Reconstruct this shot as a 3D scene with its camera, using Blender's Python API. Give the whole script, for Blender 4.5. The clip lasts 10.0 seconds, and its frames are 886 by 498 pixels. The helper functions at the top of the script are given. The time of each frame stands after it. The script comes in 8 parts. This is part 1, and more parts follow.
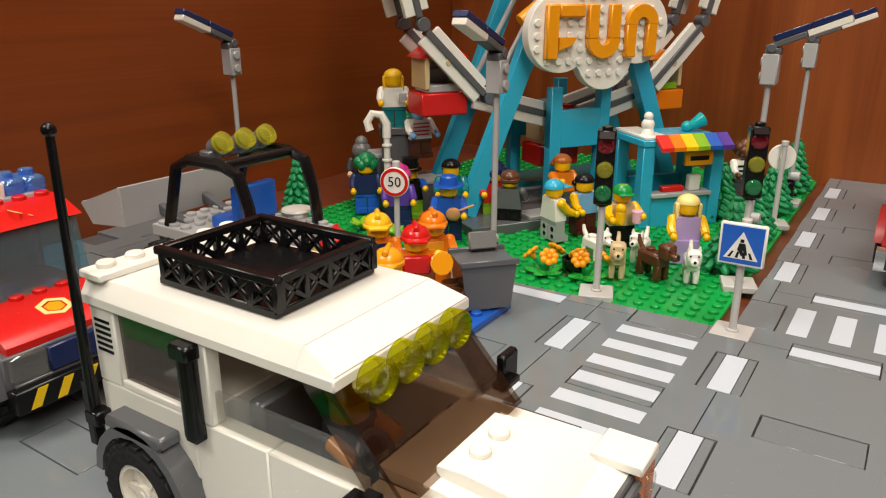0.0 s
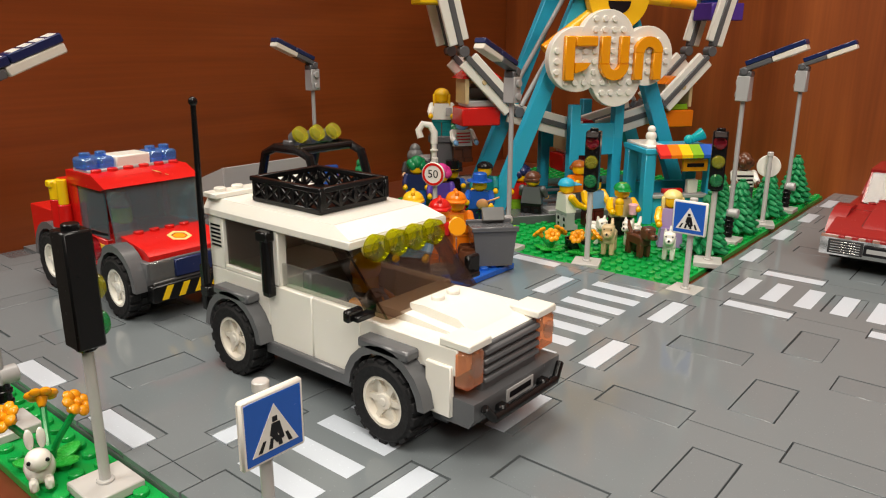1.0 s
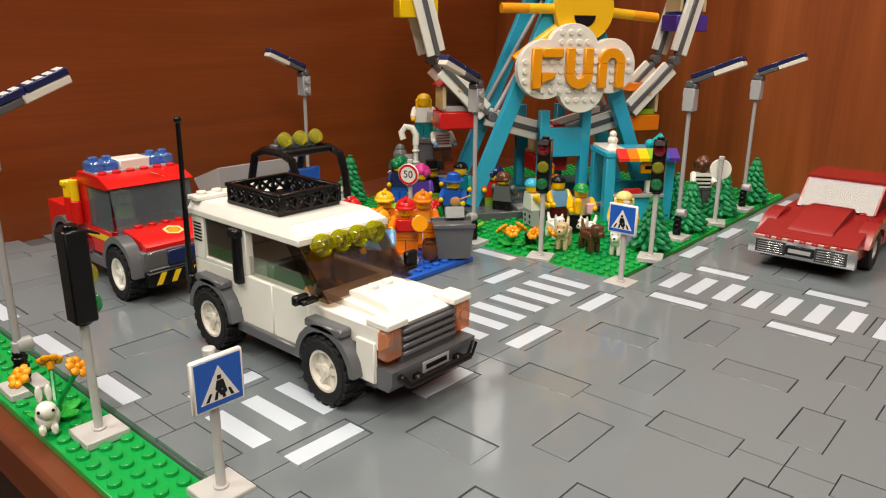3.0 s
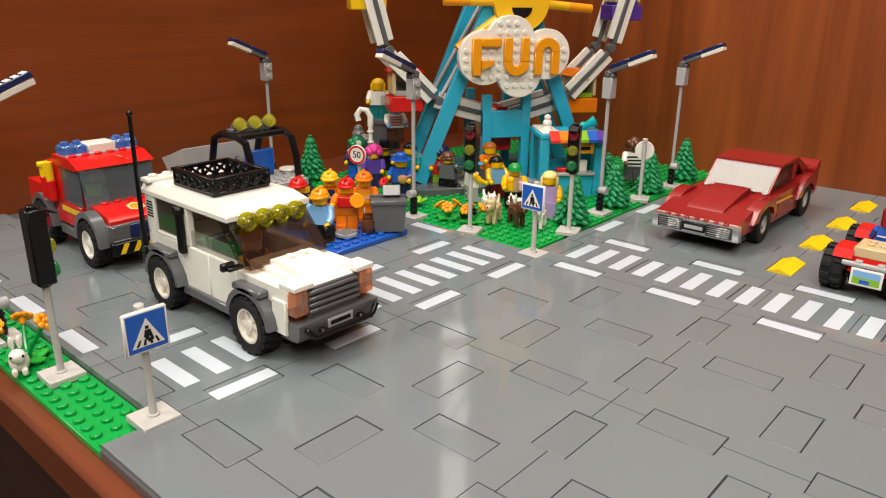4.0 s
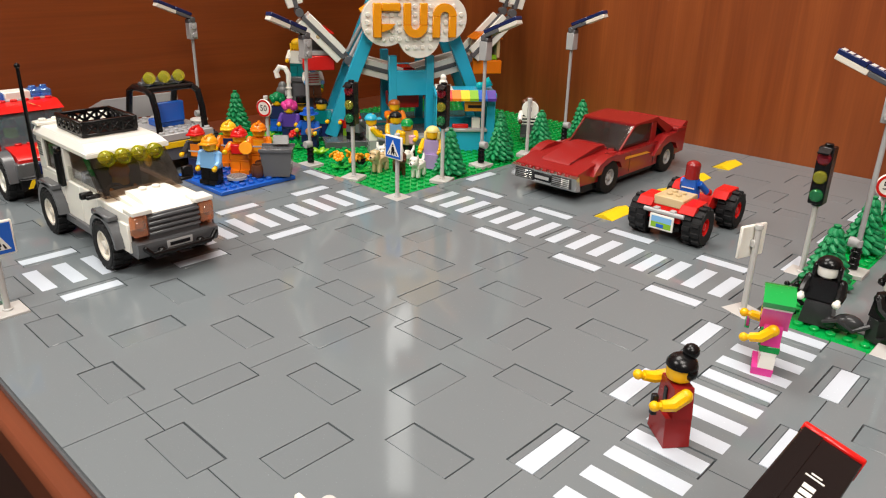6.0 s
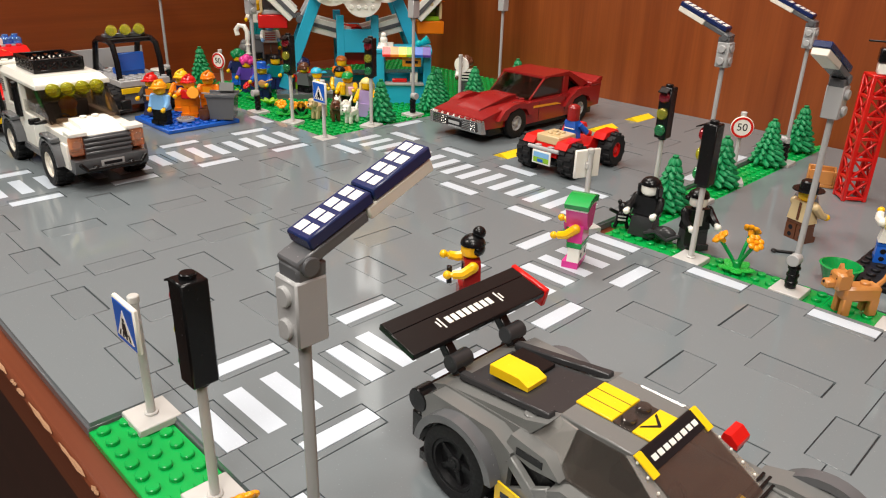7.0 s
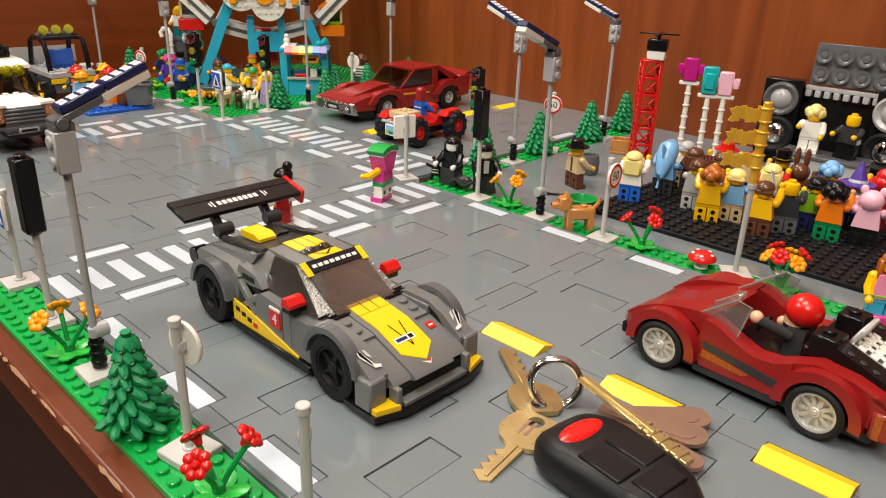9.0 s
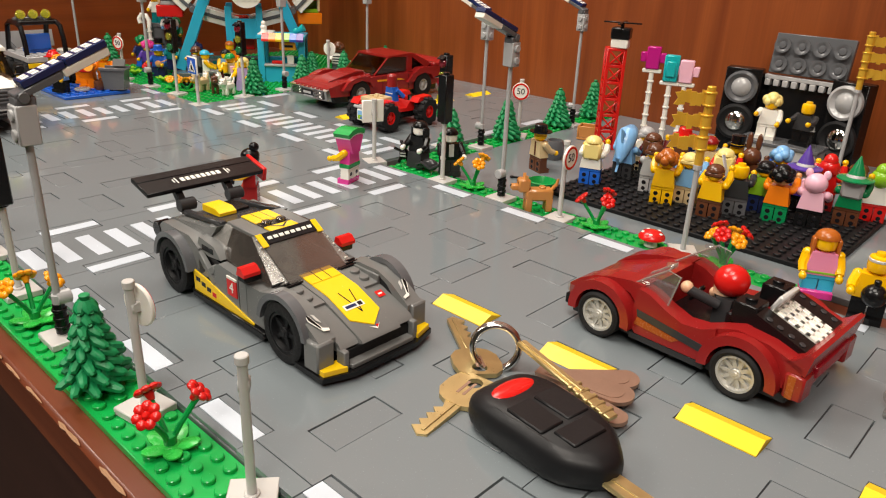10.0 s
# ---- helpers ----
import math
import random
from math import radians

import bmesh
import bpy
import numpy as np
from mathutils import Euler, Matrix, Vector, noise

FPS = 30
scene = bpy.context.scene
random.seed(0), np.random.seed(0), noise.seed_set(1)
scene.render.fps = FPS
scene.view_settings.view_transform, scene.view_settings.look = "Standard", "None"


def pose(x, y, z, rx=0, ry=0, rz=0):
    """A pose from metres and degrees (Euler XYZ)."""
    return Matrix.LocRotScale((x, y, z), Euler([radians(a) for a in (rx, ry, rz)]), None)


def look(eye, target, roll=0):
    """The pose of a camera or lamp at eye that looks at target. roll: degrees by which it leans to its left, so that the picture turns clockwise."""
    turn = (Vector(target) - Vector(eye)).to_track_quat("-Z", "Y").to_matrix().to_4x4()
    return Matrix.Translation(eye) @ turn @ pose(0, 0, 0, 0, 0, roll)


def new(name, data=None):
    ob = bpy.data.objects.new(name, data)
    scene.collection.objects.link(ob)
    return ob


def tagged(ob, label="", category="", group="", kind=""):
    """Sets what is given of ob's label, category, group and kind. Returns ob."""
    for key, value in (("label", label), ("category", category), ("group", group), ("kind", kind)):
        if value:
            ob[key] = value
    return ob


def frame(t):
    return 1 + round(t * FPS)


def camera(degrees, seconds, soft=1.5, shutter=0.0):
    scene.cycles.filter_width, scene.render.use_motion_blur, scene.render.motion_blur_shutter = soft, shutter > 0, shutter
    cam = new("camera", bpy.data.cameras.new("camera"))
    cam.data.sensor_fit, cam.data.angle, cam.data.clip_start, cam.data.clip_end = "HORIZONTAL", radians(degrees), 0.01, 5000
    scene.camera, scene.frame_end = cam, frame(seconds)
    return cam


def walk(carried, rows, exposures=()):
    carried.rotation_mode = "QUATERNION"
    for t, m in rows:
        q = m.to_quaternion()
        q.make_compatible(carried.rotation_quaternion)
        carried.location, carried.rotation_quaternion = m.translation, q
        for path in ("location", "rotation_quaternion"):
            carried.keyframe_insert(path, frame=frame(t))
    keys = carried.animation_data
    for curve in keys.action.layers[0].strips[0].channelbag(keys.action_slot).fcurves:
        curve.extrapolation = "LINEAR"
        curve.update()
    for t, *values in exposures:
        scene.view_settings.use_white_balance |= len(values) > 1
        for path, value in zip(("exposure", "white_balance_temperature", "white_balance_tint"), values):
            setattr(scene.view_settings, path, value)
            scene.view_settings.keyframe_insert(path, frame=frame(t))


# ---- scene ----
U = 0.008  # one stud of the toy bricks, in metres; all places below are in studs
cam = camera(62.6, 10.0, 1.15)
# seconds, eye (studs), yaw to the left, pitch, roll
PATH = [
    (0, 3.45, -11.53, 16.31, 33.16, -18.71, -0.06),
    (0.2, 6.56, -13.28, 16.25, 35.80, -18.11, -0.03),
    (0.3, 8.24, -14.13, 16.09, 36.59, -17.78, 0.04),
    (0.5, 11.96, -16.06, 15.78, 37.97, -17.09, -0.21),
    (1, 13.84, -19.50, 15.64, 39.59, -15.89, 0.22),
    (1.5, 14.56, -19.78, 15.47, 40.17, -15.37, 0.38),
    (2, 15.01, -19.48, 15.92, 40.61, -15.43, 0.23),
    (3.5, 25.47, -22.23, 19.13, 41.55, -17.98, 0.53),
    (4, 29.79, -22.42, 20.39, 41.56, -19.23, 0.56),
    (4.5, 33.85, -21.78, 21.36, 41.51, -20.36, 0.64),
    (5, 39.17, -20.08, 21.73, 41.88, -21.08, 0.77),
    (6.5, 51.11, -19.03, 21.23, 44.02, -22.83, 1.50),
    (7, 59.88, -18.82, 20.78, 44.84, -23.74, 1.64),
    (7.5, 66.47, -21.02, 20.83, 45.65, -23.98, 1.75),
    (8, 73.28, -21.49, 21.15, 45.00, -23.10, 2.00),
    (8.5, 78.10, -21.41, 21.52, 44.10, -22.45, 2.04),
    (9, 80.11, -20.76, 20.48, 43.40, -22.26, 1.86),
    (9.5, 82.24, -20.36, 19.47, 42.94, -22.40, 1.89),
    (10, 83.23, -20.86, 20.31, 42.43, -22.82, 2.47),
]


def eye_pose(x, y, z, yaw, pitch, roll):
    a, b = radians(yaw), radians(pitch)
    e = Vector((x, y, z)) * U
    return look(e, e + Vector((-math.sin(a) * math.cos(b), math.cos(a) * math.cos(b), math.sin(b))), roll)


walk(cam, [(t, eye_pose(*row)) for t, *row in PATH], [(0.0, -0.36, 6900, 10), (2.2, -0.34, 6950, 10), (4.0, -0.2, 6850, 10), (6.5, -0.16, 6600, 10), (8.0, -0.14, 6900, 10), (10.0, -0.17, 6900, 10)])

# ---- light: a room lit by white ceiling panels ----
world = bpy.data.worlds.new("room_air")
world.use_nodes = True
world.node_tree.nodes["Background"].inputs[0].default_value = (1.0, 0.95, 0.89, 1)
world.node_tree.nodes["Background"].inputs[1].default_value = 0.4
scene.world = world


def ceiling_lamp(x, y, z, sx, sy, watts, aim):
    data = bpy.data.lights.new("ceiling_lamp", "AREA")
    data.shape, data.size, data.size_y, data.energy, data.color = "RECTANGLE", sx, sy, watts, (1.0, 0.955, 0.90)
    ob = new("ceiling_lamp", data)
    ob.matrix_basis = look((x, y, z), aim)
    return ob


ceiling_lamp(-0.38, 0.26, 1.45, 0.6, 0.6, 17, (-0.3, 0.2, 0))
ceiling_lamp(0.45, -0.30, 1.45, 0.6, 0.6, 19, (0.35, 0.1, 0))
ceiling_lamp(-0.60, -0.95, 1.40, 0.6, 0.6, 23, (-0.1, 0.1, 0))
ceiling_lamp(1.15, -0.95, 1.40, 0.6, 0.6, 24, (0.4, 0.2, 0))


# ---- materials ----
def nodes_of(name):
    mat = bpy.data.materials.new(name)
    mat.use_nodes = True
    nt = mat.node_tree
    return mat, nt, nt.nodes["Principled BSDF"]


MATS = {}


def plastic(name, rgb, rough=0.22, vary=0.05, sss=0.0, metal=0.0):
    """Moulded plastic: faint mottling, scuffed gloss, a trace of relief."""
    mat, nt, bsdf = nodes_of(name)
    tex = nt.nodes.new("ShaderNodeTexCoord")
    big = nt.nodes.new("ShaderNodeTexNoise")
    big.inputs["Scale"].default_value, big.inputs["Detail"].default_value = 70, 3
    fine = nt.nodes.new("ShaderNodeTexNoise")
    fine.inputs["Scale"].default_value, fine.inputs["Detail"].default_value = 900, 4
    nt.links.new(tex.outputs["Object"], big.inputs["Vector"])
    nt.links.new(tex.outputs["Object"], fine.inputs["Vector"])
    mix = nt.nodes.new("ShaderNodeMixRGB")
    mix.inputs[1].default_value = (*[c * (1 - vary) for c in rgb], 1)
    mix.inputs[2].default_value = (*[min(1, c * (1 + vary)) for c in rgb], 1)
    nt.links.new(big.outputs["Fac"], mix.inputs[0])
    nt.links.new(mix.outputs[0], bsdf.inputs["Base Color"])
    rr = nt.nodes.new("ShaderNodeMapRange")
    rr.inputs[3].default_value, rr.inputs[4].default_value = rough * 0.6, rough * 1.5
    nt.links.new(fine.outputs["Fac"], rr.inputs[0])
    nt.links.new(rr.outputs[0], bsdf.inputs["Roughness"])
    bump = nt.nodes.new("ShaderNodeBump")
    bump.inputs["Strength"].default_value, bump.inputs["Distance"].default_value = 0.04, 0.0004
    nt.links.new(big.outputs["Fac"], bump.inputs["Height"])
    nt.links.new(bump.outputs[0], bsdf.inputs["Normal"])
    bsdf.inputs["IOR"].default_value = 1.5
    bsdf.inputs["Metallic"].default_value = metal
    if max(rgb) < 0.05:
        # black mouldings are a little dull
        bsdf.inputs["Specular IOR Level"].default_value = 0.3
    if sss:
        bsdf.inputs["Subsurface Weight"].default_value = sss
        bsdf.inputs["Subsurface Radius"].default_value = (1, 0.8, 0.6)
        bsdf.inputs["Subsurface Scale"].default_value = 0.0015
    MATS[name] = mat
    return mat


def clear(name, rgb, gloss=0.1, rough=0.04, haze=0.0):
    """Thin transparent plastic: light goes through tinted, with a little mirror gloss."""
    mat = bpy.data.materials.new(name)
    mat.use_nodes = True
    nt = mat.node_tree
    nt.nodes.remove(nt.nodes["Principled BSDF"])
    out = nt.nodes["Material Output"]
    tr, gl, mx = (nt.nodes.new(k) for k in ("ShaderNodeBsdfTransparent", "ShaderNodeBsdfGlossy", "ShaderNodeMixShader"))
    tr.inputs[0].default_value = (*rgb, 1)
    gl.inputs["Roughness"].default_value = rough
    lw = nt.nodes.new("ShaderNodeLayerWeight")
    pw, mul = nt.nodes.new("ShaderNodeMath"), nt.nodes.new("ShaderNodeMath")
    pw.operation, pw.inputs[1].default_value = "POWER", 4.0
    mul.operation, mul.inputs[1].default_value, mul.inputs[2].default_value = "MULTIPLY_ADD", 0.35, gloss * 0.45
    nt.links.new(lw.outputs["Facing"], pw.inputs[0])
    nt.links.new(pw.outputs[0], mul.inputs[0])
    nt.links.new(mul.outputs[0], mx.inputs[0])
    nt.links.new(tr.outputs[0], mx.inputs[1])
    nt.links.new(gl.outputs[0], mx.inputs[2])
    last = mx
    if haze:
        # scuffed plastic scatters a little light of its own tint
        df, hz = nt.nodes.new("ShaderNodeBsdfDiffuse"), nt.nodes.new("ShaderNodeMixShader")
        df.inputs[0].default_value = (*rgb, 1)
        hz.inputs[0].default_value = haze
        nt.links.new(mx.outputs[0], hz.inputs[1])
        nt.links.new(df.outputs[0], hz.inputs[2])
        last = hz
    nt.links.new(last.outputs[0], out.inputs[0])
    MATS[name] = mat
    return mat


def wood(name, dark, light, axis, rough=0.35, scale=1.0):
    """Stained cherry veneer: long grain along one axis, pores and slow blotches."""
    mat, nt, bsdf = nodes_of(name)
    tex = nt.nodes.new("ShaderNodeTexCoord")
    mp = nt.nodes.new("ShaderNodeMapping")
    s = [34 * scale, 34 * scale, 34 * scale]
    s["xyz".index(axis)] = 2.2 * scale
    mp.inputs["Scale"].default_value = s
    nt.links.new(tex.outputs["Object"], mp.inputs["Vector"])
    grain = nt.nodes.new("ShaderNodeTexNoise")
    grain.inputs["Scale"].default_value, grain.inputs["Detail"].default_value, grain.inputs["Distortion"].default_value = 1.0, 6, 0.8
    nt.links.new(mp.outputs[0], grain.inputs["Vector"])
    mp2 = nt.nodes.new("ShaderNodeMapping")
    s2 = [500, 500, 500]
    s2["xyz".index(axis)] = 9
    mp2.inputs["Scale"].default_value = s2
    nt.links.new(tex.outputs["Object"], mp2.inputs["Vector"])
    pores = nt.nodes.new("ShaderNodeTexNoise")
    pores.inputs["Scale"].default_value, pores.inputs["Detail"].default_value = 1.0, 3
    nt.links.new(mp2.outputs[0], pores.inputs["Vector"])
    blot = nt.nodes.new("ShaderNodeTexNoise")
    blot.inputs["Scale"].default_value, blot.inputs["Detail"].default_value = 3.5, 2
    nt.links.new(tex.outputs["Object"], blot.inputs["Vector"])
    ramp = nt.nodes.new("ShaderNodeValToRGB")
    ramp.color_ramp.elements[0].position, ramp.color_ramp.elements[0].color = 0.3, (*dark, 1)
    ramp.color_ramp.elements[1].position, ramp.color_ramp.elements[1].color = 0.72, (*light, 1)
    nt.links.new(grain.outputs["Fac"], ramp.inputs[0])
    m1 = nt.nodes.new("ShaderNodeMixRGB")
    m1.blend_type, m1.inputs[0].default_value = "MULTIPLY", 0.35
    nt.links.new(ramp.outputs[0], m1.inputs[1])
    nt.links.new(pores.outputs["Fac"], m1.inputs[2])
    m2 = nt.nodes.new("ShaderNodeMixRGB")
    m2.blend_type, m2.inputs[0].default_value = "OVERLAY", 0.25
    nt.links.new(m1.outputs[0], m2.inputs[1])
    nt.links.new(blot.outputs["Fac"], m2.inputs[2])
    nt.links.new(m2.outputs[0], bsdf.inputs["Base Color"])
    bsdf.inputs["Roughness"].default_value = rough
    bump = nt.nodes.new("ShaderNodeBump")
    bump.inputs["Strength"].default_value, bump.inputs["Distance"].default_value = 0.08, 0.0005
    nt.links.new(pores.outputs["Fac"], bump.inputs["Height"])
    nt.links.new(bump.outputs[0], bsdf.inputs["Normal"])
    MATS[name] = mat
    return mat


def road_plastic(name, rgb, rough):
    """Glossy moulded road: dust specks, faint scratches, per-piece shade."""
    mat, nt, bsdf = nodes_of(name)
    tex = nt.nodes.new("ShaderNodeTexCoord")
    geo = nt.nodes.new("ShaderNodeNewGeometry")
    dust = nt.nodes.new("ShaderNodeTexNoise")
    dust.inputs["Scale"].default_value, dust.inputs["Detail"].default_value = 1300, 3
    nt.links.new(geo.outputs["Position"], dust.inputs["Vector"])
    ramp = nt.nodes.new("ShaderNodeValToRGB")
    ramp.color_ramp.elements[0].position, ramp.color_ramp.elements[0].color = 0.66, (*rgb, 1)
    ramp.color_ramp.elements[1].position, ramp.color_ramp.elements[1].color = 0.8, (*[min(1, c * 1.5 + 0.03) for c in rgb], 1)
    nt.links.new(dust.outputs["Fac"], ramp.inputs[0])
    info = nt.nodes.new("ShaderNodeObjectInfo")
    rnd = nt.nodes.new("ShaderNodeMapRange")
    rnd.inputs[3].default_value, rnd.inputs[4].default_value = 0.98, 1.02
    nt.links.new(info.outputs["Random"], rnd.inputs[0])
    mul = nt.nodes.new("ShaderNodeVectorMath")
    mul.operation = "SCALE"
    nt.links.new(ramp.outputs[0], mul.inputs[0])
    nt.links.new(rnd.outputs[0], mul.inputs["Scale"])
    nt.links.new(mul.outputs[0], bsdf.inputs["Base Color"])
    smear = nt.nodes.new("ShaderNodeTexNoise")
    smear.inputs["Scale"].default_value, smear.inputs["Detail"].default_value = 22, 5
    nt.links.new(geo.outputs["Position"], smear.inputs["Vector"])
    rr = nt.nodes.new("ShaderNodeMapRange")
    rr.inputs[3].default_value, rr.inputs[4].default_value = rough * 0.6, rough * 1.5
    nt.links.new(smear.outputs["Fac"], rr.inputs[0])
    nt.links.new(rr.outputs[0], bsdf.inputs["Roughness"])
    bump = nt.nodes.new("ShaderNodeBump")
    bump.inputs["Strength"].default_value, bump.inputs["Distance"].default_value = 0.03, 0.001
    nt.links.new(smear.outputs["Fac"], bump.inputs["Height"])
    nt.links.new(bump.outputs[0], bsdf.inputs["Normal"])
    MATS[name] = mat
    return mat


wood("wood_back", (0.20, 0.040, 0.0075), (0.36, 0.088, 0.018), "z", 0.38)
wood("wood_side", (0.21, 0.042, 0.008), (0.29, 0.064, 0.0125), "y", 0.34)
wood("wood_shelf", (0.13, 0.032, 0.014), (0.22, 0.058, 0.024), "x", 0.3)
wood("wood_worn", (0.34, 0.17, 0.085), (0.50, 0.29, 0.16), "x", 0.6)
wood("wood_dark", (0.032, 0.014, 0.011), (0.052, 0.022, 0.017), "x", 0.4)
road_plastic("road_grey", (0.169, 0.194, 0.206), 0.08)
road_plastic("tile_grey", (0.164, 0.188, 0.200), 0.085)
road_plastic("tile_white", (0.55, 0.61, 0.68), 0.12)
road_plastic("tile_yellow", (0.86, 0.58, 0.01), 0.34)
for key, rgb in {
    "white": (0.83, 0.81, 0.74), "cream": (0.79, 0.74, 0.65), "black": (0.006, 0.006, 0.0065), "charcoal": (0.035, 0.035, 0.037),
    "light_grey": (0.40, 0.40, 0.40), "pale_grey": (0.52, 0.51, 0.49), "dark_grey": (0.105, 0.108, 0.115), "steel_grey": (0.15, 0.152, 0.148),
    "red": (0.62, 0.012, 0.01), "dark_red": (0.27, 0.012, 0.012), "maroon": (0.11, 0.012, 0.012), "orange": (0.80, 0.20, 0.008), "amber": (0.86, 0.33, 0.01), "sun_yellow": (0.87, 0.50, 0.02),
    "yellow": (0.86, 0.55, 0.012), "pale_yellow": (0.84, 0.68, 0.25), "green": (0.0, 0.27, 0.055), "grass_green": (0.0, 0.33, 0.06),
    "dark_green": (0.0, 0.20, 0.065), "lime": (0.22, 0.46, 0.02), "blue": (0.012, 0.11, 0.52), "dark_blue": (0.012, 0.022, 0.09),
    "azure": (0.02, 0.40, 0.60), "sky": (0.20, 0.44, 0.74), "teal": (0.0, 0.17, 0.18), "turquoise": (0.0, 0.40, 0.42), "purple": (0.085, 0.04, 0.30),
    "lilac": (0.46, 0.33, 0.62), "pink": (0.78, 0.26, 0.42), "soft_pink": (0.83, 0.47, 0.58), "magenta": (0.48, 0.01, 0.20), "hot_pink": (0.72, 0.05, 0.30),
    "tan": (0.62, 0.47, 0.26), "nougat": (0.62, 0.30, 0.12), "caramel": (0.52, 0.22, 0.06), "brown": (0.11, 0.038, 0.017), "ginger": (0.42, 0.11, 0.015), "skin": (0.88, 0.49, 0.006), "peach": (0.80, 0.48, 0.30), "rainbow_red": (0.75, 0.03, 0.02), "ink": (0.01, 0.01, 0.012),
}.items():
    plastic(key, rgb, vary=0.03, sss=0.12 if max(rgb) > 0.5 else 0.0)
plastic("rubber", (0.010, 0.010, 0.011), 0.6)
plastic("matt_black", (0.006, 0.006, 0.007), 0.5)
plastic("fob_black", (0.008, 0.008, 0.009), 0.4, 0.2)
plastic("gold", (0.80, 0.47, 0.05), 0.32, metal=0.45)
plastic("brass", (0.56, 0.43, 0.20), 0.32, 0.25, metal=0.8)
plastic("copper", (0.34, 0.21, 0.15), 0.4, 0.25, metal=0.6)
plastic("chrome", (0.68, 0.67, 0.65), 0.14, metal=1.0)
plastic("rim_silver", (0.55, 0.54, 0.50), 0.3, 0.05, metal=0.35)
plastic("reflector", (0.75, 0.74, 0.70), 0.08, metal=1.0)
clear("smoke_glass", (0.60, 0.53, 0.47), 0.12)
clear("smoke_dark", (0.50, 0.45, 0.42), 0.2, 0.05, 0.04)
clear("clear_glass", (0.90, 0.90, 0.88), 0.2, 0.04, 0.04)
clear("blue_glass", (0.55, 0.80, 0.88), 0.2, 0.05, 0.08)
clear("trans_blue", (0.16, 0.42, 0.90), 0.3, 0.05, 0.25)
clear("trans_yellow", (0.88, 0.86, 0.10), 0.15, 0.05, 0.2)
clear("lamp_yellow", (0.78, 0.78, 0.04), 0.15, 0.05, 0.08)
clear("screen_glass", (0.58, 0.53, 0.49), 0.35, 0.06, 0.05)
clear("edge_glass", (0.72, 0.70, 0.67), 0.3, 0.1, 0.22)
plastic("burnt_orange", (0.36, 0.07, 0.012), 0.25)
plastic("leaf_green", (0.02, 0.46, 0.06), 0.25, sss=0.1)
plastic("pine_green", (0.0, 0.235, 0.075), 0.5)
clear("trans_orange", (0.96, 0.50, 0.28), 0.15, 0.05, 0.22)
clear("trans_green", (0.05, 0.62, 0.22), 0.2, 0.05, 0.2)
clear("trans_red", (0.75, 0.04, 0.08), 0.2, 0.05, 0.2)


